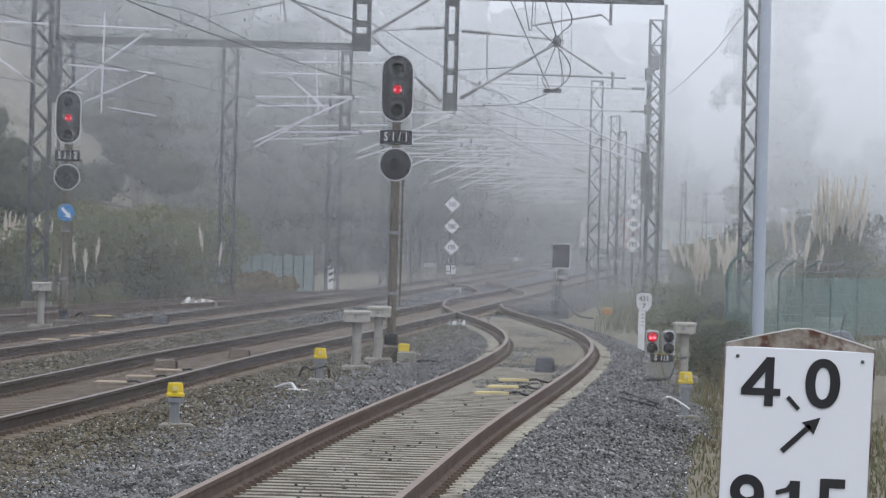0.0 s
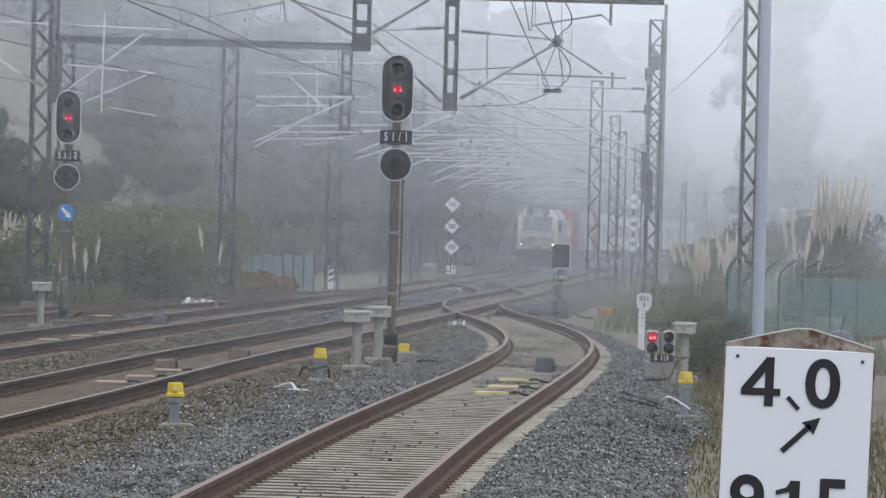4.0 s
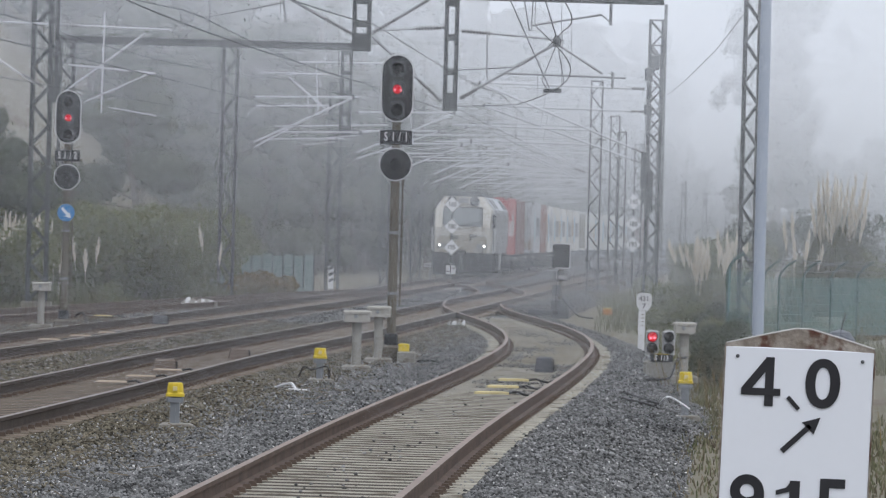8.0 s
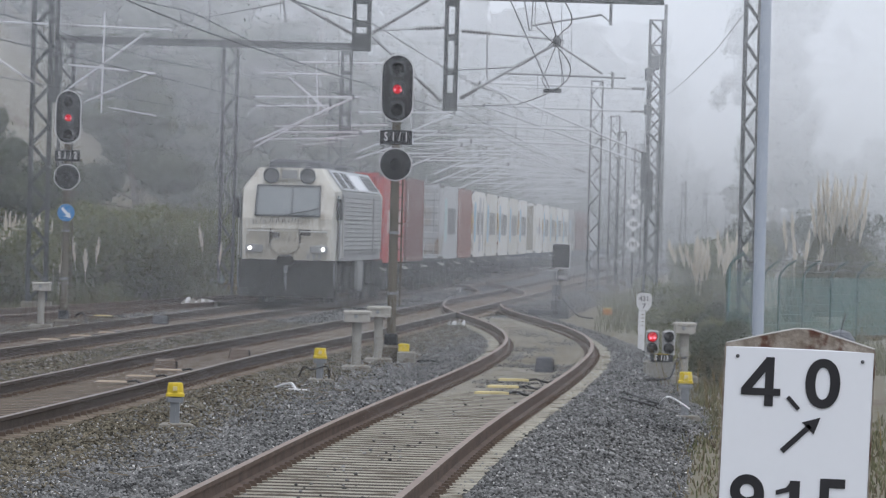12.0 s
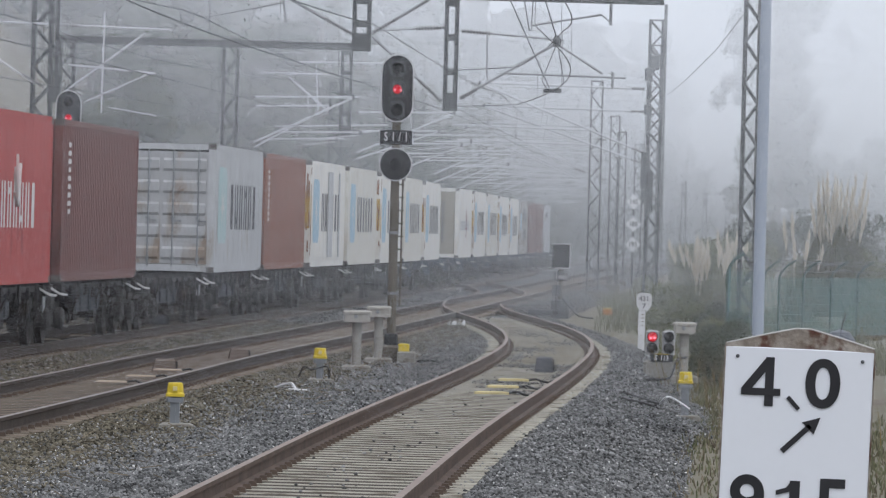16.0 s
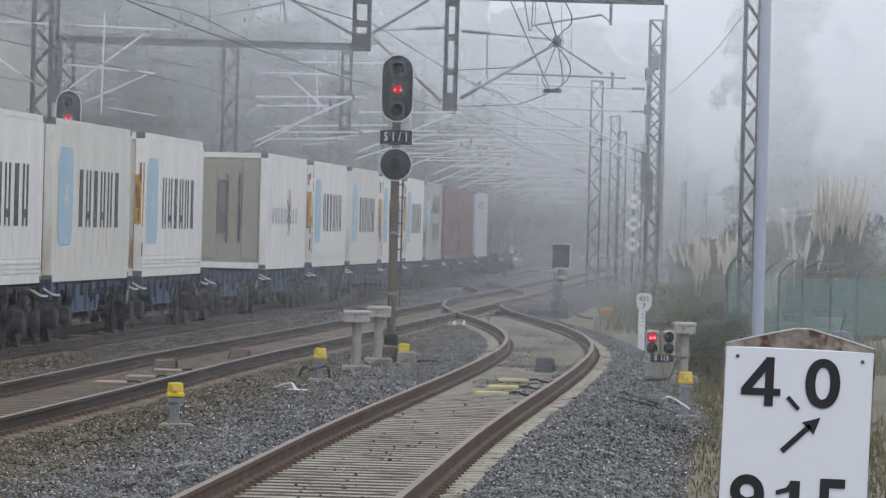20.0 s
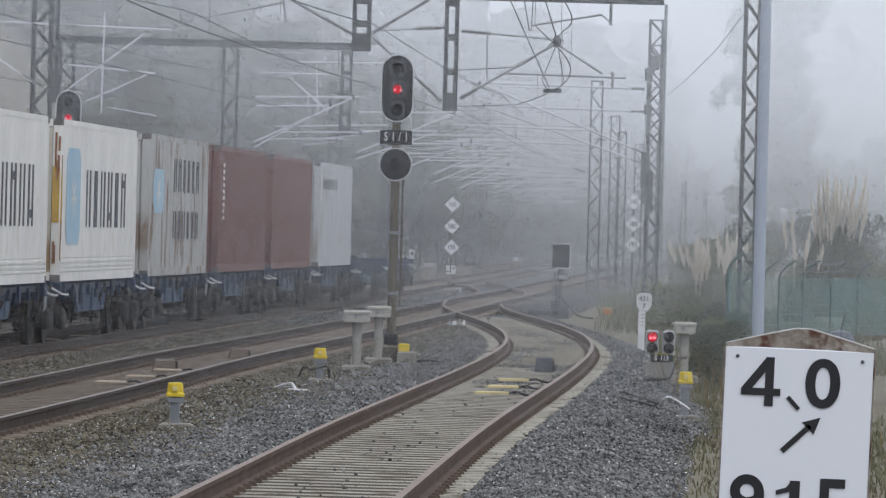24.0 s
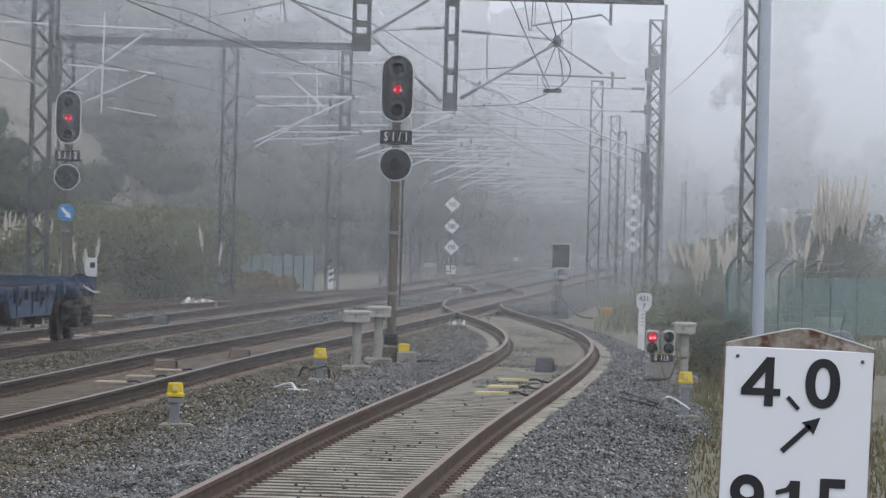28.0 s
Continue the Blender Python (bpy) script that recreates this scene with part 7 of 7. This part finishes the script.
def pampas(x, y, z, n, h, seed, blades=500, spread=0.8, leaf=1.0):
    rng = random.Random(seed)
    g = thing("pampas_grass", "clump of pampas grass with tall pale feathery plumes", "pampas grass", pose(x, y, z), "pampas grass clumps")
    s = Shape()
    for k in range(blades):
        a = rng.uniform(0, 6.28)
        out = rng.uniform(0.1, 1.0) ** 0.7 * spread * rng.uniform(0.8, 1.25)
        r = out * 0.5
        l = rng.uniform(0.45, 1.05) * leaf * (1.0 - 0.45 * (out / spread / 1.2) ** 2)
        b = Vector((r * math.cos(a), r * math.sin(a), 0))
        m = b + Vector((out * 0.35 * math.cos(a), out * 0.35 * math.sin(a), l))
        e = b + Vector((out * 0.85 * math.cos(a), out * 0.85 * math.sin(a), l * rng.uniform(0.55, 1.15)))
        t = Vector((-math.sin(a), math.cos(a), 0)) * rng.uniform(0.008, 0.018)
        s.quad(b - t, b + t, m + t, m - t)
        s.quad(m - t, m + t, e + t * 0.2, e - t * 0.2)
    tagged(part("blades", s, GRASS, g, "arching grey-green blades"), kind="stuff")
    for k in range(n):
        a, r = rng.uniform(0, 6.28), rng.uniform(0.05, 0.9) * spread
        hh = h * rng.uniform(0.62, 1.0)
        top = Vector((r * math.cos(a) * 1.1, r * math.sin(a) * 1.1, hh))
        low = Vector((r * 0.3 * math.cos(a), r * 0.3 * math.sin(a), 0))
        q = low.lerp(top, 0.73)
        p = Shape()
        p.tube(low, q, 0.007, 0.005, 4)
        lean = (top - q)
        for j in range(64):
            u = j / 63
            c = q + lean * u
            w = 0.15 * math.sin(math.pi * min(1, 0.12 + u * 0.88)) * rng.uniform(0.6, 1.2)
            b = rng.uniform(0, 6.28)
            o = Vector((math.cos(b) * w * 0.75, math.sin(b) * w * 0.75, rng.uniform(0.14, 0.30)))
            side = Vector((-math.sin(b), math.cos(b), 0)) * 0.016
            p.quad(c - side, c + side, c + o + side * 0.3, c + o - side * 0.3)
        part("plume", p, PLUME, g, "pale feathery plume")
    return g


def tuft_field(name, label, n, area, h, seed, material, wide=0.010):
    """Grass and weed blades over a stretch of ground."""
    rng = np.random.default_rng(seed)
    xy = area(rng, n)
    z = ground_z(xy[:, 0], xy[:, 1])
    l = h * rng.uniform(0.35, 1.2, n)
    a = rng.uniform(0, 6.28, n)
    lean = rng.uniform(0.05, 0.6, n) * l
    base = np.column_stack([xy, z - 0.02])
    tip = base + np.column_stack([np.cos(a) * lean, np.sin(a) * lean, l])
    mid = base * 0.45 + tip * 0.55 + np.column_stack([-np.cos(a) * lean * 0.15, -np.sin(a) * lean * 0.15, l * 0.08])
    side = np.column_stack([np.ones(n), np.zeros(n), np.zeros(n)]) * wide
    v = np.stack([base - side, base + side, mid + side * 0.8, mid - side * 0.8, tip], 1).reshape(-1, 3)
    i = np.arange(n) * 5
    f = np.column_stack([i, i + 1, i + 2, i + 3]).tolist() + np.column_stack([i + 3, i + 2, i + 4]).tolist()
    me = bpy.data.meshes.new(name)
    me.from_pydata(v.tolist(), [], f)
    me.materials.append(material)
    return tagged(new(name, me), label, "grass", kind="stuff")


def between(x0, x1, y0, y1, slope=0.0):
    def area(rng, n):
        y = rng.uniform(y0, y1, n)
        return np.column_stack([x0 - 0.4 + (x1 - x0 + 0.8) * rng.beta(1.7, 1.7, n) + (y - y0) * slope, y])
    return area


def ground_at(x, y, dz=0.0):
    return pose(x, y, float(ground_z(x, y)) + dz)


# right-hand verge
tuft_field("verge_grass", "short dull green weeds along the foot of the ballast", 2000, between(2.3, 4.6, 44, 84, 0.032), 0.09, 7, GRASS)
tuft_field("verge_scrub", "dry brown scrub along the foot of the ballast", 2600, between(2.4, 4.6, 44, 92, 0.032), 0.13, 8, TWIG, 0.007)
tuft_field("verge_grass", "tangle of green and dry grass beside the ballast", 5500, between(3.3, 5.8, 58, 112, 0.018), 0.15, 1, GRASS)
tuft_field("verge_grass", "tall rough grass below the fence", 9000, between(4.8, 9.5, 108, 168, 0.02), 0.42, 2, GRASS)
tuft_field("verge_grass", "long yellow-green grass close to the sign", 2600, between(1.50, 2.3, 19, 30, 0.085), 0.75, 3, GRASS, 0.005)
tuft_field("verge_grass", "weedy grass strip beyond the loop track", 9000, between(-17, -11.8, 118, 190, 0.105), 0.38, 4, GRASS)
tuft_field("verge_grass", "low weeds by the turnout", 4000, between(4.6, 8.0, 150, 240, 0.03), 0.4, 5, GRASS)
tuft_field("dry_stems", "thin dry brown stems on the verge", 130, between(3.7, 5.4, 66, 100, 0.02), 1.0, 6, LEAF_RUST, 0.006)

B = [bush_kind(11, 1.5, 0.9, LEAF_DARK, "dark green leafy bush beside the fence", 3400, 0.05),
     bush_kind(12, 1.2, 1.0, LEAF, "grey-green rounded shrub on the verge", 4200, 0.055),
     bush_kind(13, 2.2, 1.6, LEAF, "large sage-green shrub on the bank", 6000, 0.07),
     bush_kind(14, 0.9, 0.9, LEAF_RUST, "low ochre-brown bush with dry leaves", 2400, 0.06),
     bush_kind(15, 3.4, 2.4, LEAF_DARK, "tall dark green shrub on the bank", 5000, 0.09)]
B[0].matrix_basis = ground_at(6.45, 127.5, -0.1) @ Matrix.Scale(0.75, 4)
B[1].matrix_basis = ground_at(6.25, 131, -0.1)
B[2].matrix_basis = ground_at(-12.8, 176)
B[3].matrix_basis = ground_at(-6.6, 194.5, 0.1)
B[4].matrix_basis = ground_at(-19, 196)
rng = random.Random(21)
for x, y, k in ((6.75, 136, 0), (6.3, 147, 1), (7.3, 158, 1), (5.75, 113, 0), (5.35, 104, 0), (5.0, 97.5, 0), (6.1, 119, 0), (5.75, 108.5, 3), (6.35, 124, 1), (7.0, 170, 1), (8.6, 176, 1), (8.2, 190, 1), (9.6, 215, 0), (8.8, 232, 1), (10.6, 200, 2), (11.6, 240, 2), (11.0, 139, 1), (13.2, 160, 2), (10.6, 133.5, 3), (12.5, 185, 2), (14.5, 260, 4), (16.5, 230, 4), (17.5, 300, 4), (13.8, 300, 2), (11.9, 270, 1), (6.6, 152, 3)):
    copy_thing(B[k], ground_at(x, y, -0.12) @ pose(0, 0, 0, 0, 0, rng.uniform(0, 360)) @ Matrix.Scale(rng.uniform(0.8, 1.15), 4))
for k in range(58):
    y = rng.uniform(160, 235)
    edge = min(float(LOOP(min(y, 190))) - 3.6, float(MAIN(y)) - 5.2)
    x = edge - rng.uniform(0.2, 15) ** 1.0
    copy_thing(B[rng.choice((1, 2, 2, 4)) if edge - x > 3 else rng.choice((1, 1, 2))], ground_at(x, y, -0.1) @ pose(0, 0, 0, 0, 0, rng.uniform(0, 360)) @ Matrix.Scale(rng.uniform(0.75, 1.3), 4))
for x, y, sc in ((-5.9, 195.2, 0.95), (-7.2, 194, 0.95), (-6.9, 196, 1.1)):
    copy_thing(B[3], ground_at(x, y, 0.05) @ Matrix.Scale(sc, 4))

pampas(7.6, 156, 0.0, 20, 2.15, 31, 600, 1.3)
pampas(8.7, 166, 0.0, 14, 2.4, 32, 500, 1.2)
pampas(6.9, 148, -0.1, 8, 2.2, 33, 200, 0.7)
pampas(10.80, 150, 0.1, 46, 3.85, 34, 6500, 0.95, 2.5)
pampas(9.55, 146, 0.0, 6, 2.9, 35, 300, 0.7, 1.2)
for k, (x, y, n, h) in enumerate(((-13.0, 162, 20, 2.9), (-12.2, 161, 20, 2.8), (-11.6, 163, 9, 2.5), (-10.7, 164, 4, 2.5), (-8.9, 175, 3, 3.1), (-7.45, 178, 2, 2.6))):
    pampas(x, y, float(ground_z(x, y)) - 0.1, n, h, 40 + k, 260, 0.9)

# woods
T = [tree_kind(51, 13, 4.2, LEAF_DARK, "tall dark tree standing in fog", 2600, 0.17),
     tree_kind(52, 10, 3.6, LEAF_MID, "broad green tree standing in fog", 2600, 0.16),
     tree_kind(53, 16, 3.2, LEAF_DARK, "slender eucalyptus with drooping foliage in fog", 2600, 0.17, True),
     tree_kind(54, 8, 3.0, LEAF_MID, "small bushy tree on the bank", 2600, 0.13)]
T[0].matrix_basis = ground_at(-26, 350)
T[1].matrix_basis = ground_at(-18, 340)
T[2].matrix_basis = ground_at(-22, 395) @ Matrix.Scale(1.1, 4)
T[3].matrix_basis = ground_at(-15, 262)
for k in range(80):
    y = rng.uniform(335, 425)
    x = min(float(MAIN(y)) - 8, 2) - rng.uniform(0, 1) ** 1.2 * 40
    copy_thing(T[rng.choice((0, 0, 1, 1, 3, 2)) if x < -12 else rng.choice((3, 3, 1))], ground_at(x, y, -0.2) @ pose(0, 0, 0, 0, 0, rng.uniform(0, 360)) @ Matrix.Scale(rng.uniform(0.95, 1.35), 4))
for k in range(20):
    y = rng.uniform(300, 350)
    x = float(MAIN(y)) - rng.uniform(6, 22)
    copy_thing(T[rng.choice((1, 3, 0))], ground_at(x, y, -0.2) @ pose(0, 0, 0, 0, 0, rng.uniform(0, 360)) @ Matrix.Scale(rng.uniform(0.55, 0.85), 4))
# the woods go on along the curve
for k in range(90):
    y = 425 + 235 * (k + rng.uniform(0, 1)) / 90
    x = float(MAIN(y)) - 9.5 - rng.uniform(0, 1) ** 1.3 * 42
    copy_thing(T[rng.choice((0, 0, 1))], ground_at(x, y, -0.2) @ pose(0, 0, 0, 0, 0, rng.uniform(0, 360)) @ Matrix.Scale(rng.uniform(1.4, 1.95), 4))
for k in range(44):
    y = 400 + 310 * (k + rng.uniform(0, 1)) / 44
    copy_thing(T[rng.choice((3, 3, 1))], ground_at(float(MAIN(y)) - rng.uniform(6.2, 9.5), y, -0.6) @ pose(0, 0, 0, 0, 0, rng.uniform(0, 360)) @ Matrix.Scale(rng.uniform(0.6, 0.95), 4))
for k in range(48):
    y = 600 + 200 * (k + rng.uniform(0, 1)) / 48
    x = float(MAIN(y)) - 10 - rng.uniform(0, 1) * 50
    copy_thing(T[rng.choice((0, 0, 1))], ground_at(x, y, -0.2) @ pose(0, 0, 0, 0, 0, rng.uniform(0, 360)) @ Matrix.Scale(rng.uniform(1.7, 2.3), 4))
# tall eucalyptus wood on the far side
GUM = tall_gum(61)
GUM.matrix_basis = ground_at(24.4, 430, -0.3) @ Matrix.Scale(0.95, 4)
for x, y, sc, turn in ((27.0, 446, 1.02, 80), (32.3, 525, 1.25, 80), (37.7, 616, 1.5, 80), (40.8, 598, 1.35, 200), (44.2, 622, 1.45, 130), (48.0, 603, 1.28, 10), (51.5, 627, 1.42, 260), (42.7, 667, 1.5, 310), (48.6, 673, 1.45, 60), (54.6, 664, 1.45, 170), (58.6, 693, 1.45, 20), (53.3, 720, 1.55, 100), (62.0, 727, 1.5, 230), (47.5, 690, 1.55, 340), (56.5, 640, 1.4, 150)):
    copy_thing(GUM, ground_at(x, y, -0.3) @ pose(0, 0, 0, 0, 0, turn) @ Matrix.Scale(sc, 4))
for k in range(14):
    y = rng.uniform(560, 620)
    copy_thing(T[rng.choice((1, 0, 3))], ground_at(0.0640 * y + 0.028 * y * rng.uniform(0, 1), y, -0.2) @ pose(0, 0, 0, 0, 0, rng.uniform(0, 360)) @ Matrix.Scale(rng.uniform(0.7, 1.1), 4))
for k in range(18):
    y = rng.uniform(330, 400)
    x = -19.5 + 16.0 * (k + rng.uniform(0, 1)) / 18
    copy_thing(T[(0, 1, 0, 2)[k % 4]], ground_at(x, y, -0.2) @ pose(0, 0, 0, 0, 0, rng.uniform(0, 360)) @ Matrix.Scale(rng.uniform(1.0, 1.25) * (1.0 - 0.25 * (k > 12)), 4))
for k in range(22):
    y = rng.uniform(164, 206)
    x = min(float(LOOP(min(y, 190))) - 4.0, float(MAIN(y)) - 5.6) - rng.uniform(0.2, 7)
    copy_thing(B[2], ground_at(x, y, -0.15) @ pose(0, 0, 0, 0, 0, rng.uniform(0, 360)) @ Matrix.Scale(rng.uniform(0.9, 1.55), 4))
copy_thing(T[0], ground_at(-15.3, 176, -2.5) @ pose(0, 0, 0, 0, 0, 40) @ Matrix.Scale(0.62, 4))


# ---- loose ballast stones ----
def stones(n, label, y0, y1, seed, size, material, where=None):
    rng = np.random.default_rng(seed)
    y = y0 * (y1 / y0) ** rng.uniform(0, 1, n)
    l, r = bed_edges(y)
    half = 0.095 * y
    lo, hi = np.maximum(l, -half), np.minimum(r + 0.6, half)
    x = rng.uniform(lo, hi)
    keep = np.ones(n, bool)
    for track in (SIDING, SECOND, MAIN, LOOP):
        off = np.abs(x - track(y))
        inside = off < 1.24
        keep &= ~inside | (rng.uniform(0, 1, n) < (0.03 if track is SIDING else 0.012))
        keep &= np.abs(off - 0.868) > 0.11
    keep &= x > l + 0.2
    if where:
        keep &= where(x, y, rng.uniform(0, 1, n))
    x, y = x[keep], y[keep]
    n = len(x)
    edge = np.minimum(np.inf, bed_edges(y)[1] - x)
    z = BED + 0.0 - np.clip(0.7 - edge, 0, 1.2) * 0.3
    for track in (SIDING, SECOND, MAIN, LOOP):
        off = np.abs(x - track(y))
        z = z + 0.035 * smooth01((off - 1.0) / 0.5) * smooth01((2.3 - off) / 0.6)
    return stone_mesh(x, y, z, rng, size, material, label)


def stone_mesh(x, y, z, rng, size, material, label):
    """Angular six-pointed stones at the given places, joined into one mesh."""
    n = len(x)
    base = np.array([(1, 0, 0), (0, 1, 0), (-1, 0, 0), (0, -1, 0), (0.1, 0.1, 0.8), (0, 0, -0.7)], float)
    tri = np.array([(0, 1, 4), (1, 2, 4), (2, 3, 4), (3, 0, 4), (1, 0, 5), (2, 1, 5), (3, 2, 5), (0, 3, 5)])
    s = size * rng.uniform(0.5, 1.35, (n, 1, 1)) * rng.uniform(0.65, 1.2, (n, 6, 3))
    v = base[None] * s
    a, t = rng.uniform(0, 6.28, n), rng.uniform(-0.7, 0.7, n)
    ca, sa, ct, st = np.cos(a)[:, None], np.sin(a)[:, None], np.cos(t)[:, None], np.sin(t)[:, None]
    vx, vy, vz = v[..., 0], v[..., 1] * ct - v[..., 2] * st, v[..., 1] * st + v[..., 2] * ct
    v = np.stack([vx * ca - vy * sa + x[:, None], vx * sa + vy * ca + y[:, None], vz + z[:, None] + size * 0.25], -1).reshape(-1, 3)
    f = (tri[None] + (np.arange(n) * 6)[:, None, None]).reshape(-1, 3)
    me = bpy.data.meshes.new("ballast_stones")
    me.vertices.add(len(v))
    me.vertices.foreach_set("co", v.ravel())
    me.loops.add(f.size)
    me.loops.foreach_set("vertex_index", f.ravel().astype(np.int32))
    me.polygons.add(len(f))
    me.polygons.foreach_set("loop_start", np.arange(0, f.size, 3, dtype=np.int32))
    me.update(calc_edges=True)
    me.materials.append(material)
    return tagged(new("ballast_stones", me), label, "ballast stones", kind="stuff")


def dusty(x, y, u):
    """The strip beside the second track, strewn with brown dust, fading out unevenly."""
    d = x - SECOND(y)
    lean = smooth01((3.4 - d) / 1.6) * smooth01((d + 30) / 1) + 0.8 * (d < -1)
    return u < np.clip(lean, 0, 1) * 0.9


stones(190000, "grey crushed stones lying on the ballast bed", 40, 135, 5, 0.0265, STONE, lambda x, y, u: ~dusty(x, y, u))
stones(190000, "dusty brown crushed stones beside the running tracks", 40, 135, 5, 0.0265, STONE_BROWN, dusty)
stones(16000, "grey crushed stones further along the bed", 135, 230, 6, 0.05, STONE)
stones(9000, "scattered pale stones among the ballast", 40, 130, 9, 0.021, STONE_PALE)


def spilt_stones():
    """Ragged patches of ballast spilt between the rails of the siding, and stones strewn over the sleepers."""
    rng = np.random.default_rng(17)
    xs, ys = [], []
    for off, yc, rx, ry, n in ((0.0, 97.5, 0.55, 1.3, 260), (0.35, 94.5, 0.32, 0.9, 150), (-0.1, 86.2, 0.5, 0.9, 190), (0.15, 83.6, 0.42, 0.6, 120), (0.3, 81.0, 0.36, 0.6, 110), (-0.3, 111.0, 0.5, 2.4, 180), (0.4, 118.0, 0.4, 2.4, 130), (-0.55, 104.0, 0.22, 4.0, 140), (0.62, 92.0, 0.16, 6.0, 170), (0.0, 128.0, 0.6, 4.0, 200)):
        y = yc + rng.normal(size=n) * ry * 0.6
        xs.append(SIDING(y) + off + np.clip(rng.normal(size=n) * rx * 0.6, -0.74 - off, 0.74 - off))
        ys.append(y)
    y = 36 * (97 / 36) ** rng.uniform(0, 1, 130)
    xs.append(SIDING(y) + rng.uniform(-0.74, 0.74, 130))
    ys.append(y)
    x, y = np.concatenate(xs), np.concatenate(ys)
    stone_mesh(x, y, np.full(len(x), -0.186), rng, 0.024, STONE, "ballast stones spilt between the rails of the siding")


def dry_litter():
    """Short dry twigs and stalks lying on the ballast beside the running track."""
    rng = np.random.default_rng(23)
    n = 320
    y = 44 * (96 / 44) ** rng.uniform(0, 1, n)
    x = SECOND(y) + 1.3 + rng.uniform(0, 1, n) ** 1.6 * 2.6
    a, l = rng.uniform(0, 3.14, n), rng.uniform(0.03, 0.11, n)
    d = np.stack([np.cos(a) * l, np.sin(a) * l, rng.uniform(-0.02, 0.05, n)], 1)
    c = np.stack([x, y, np.full(n, BED + 0.065)], 1)
    up = np.array([0, 0, 0.010])
    v = np.stack([c - d, c + d, c + d + up, c - d + up], 1).reshape(-1, 3)
    me = bpy.data.meshes.new("dry_litter")
    me.from_pydata(v.tolist(), [], np.arange(n * 4).reshape(n, 4).tolist())
    me.materials.append(TWIG)
    tagged(new("dry_litter", me), "dry brown twigs and stalks strewn on the ballast", "litter", kind="stuff")


spilt_stones()
dry_litter()


# ---- tracks, laid last ----
lay_track("rusty siding rails on concrete sleepers curving to a turnout", SIDING, 14, 171, 30, 152, left=(14, 171), right=(14, 169), skip=lambda y: y > 96 and int(y / 0.6) % 2 == 0, old=False)
lay_track("dark running rails on concrete sleepers", SECOND, 40, 700, 52, 200, far=300)
lay_track("main line rails on concrete sleepers", MAIN, -260, 790, 84, 255, far=330)
lay_track("rusty loop rails joining the main line", LOOP, 60, 202, 112, 184, dz=-0.004)
lay_track("crossover rails between the running tracks", CROSS, 184, 252, 500, 501, dz=-0.004)

motions()
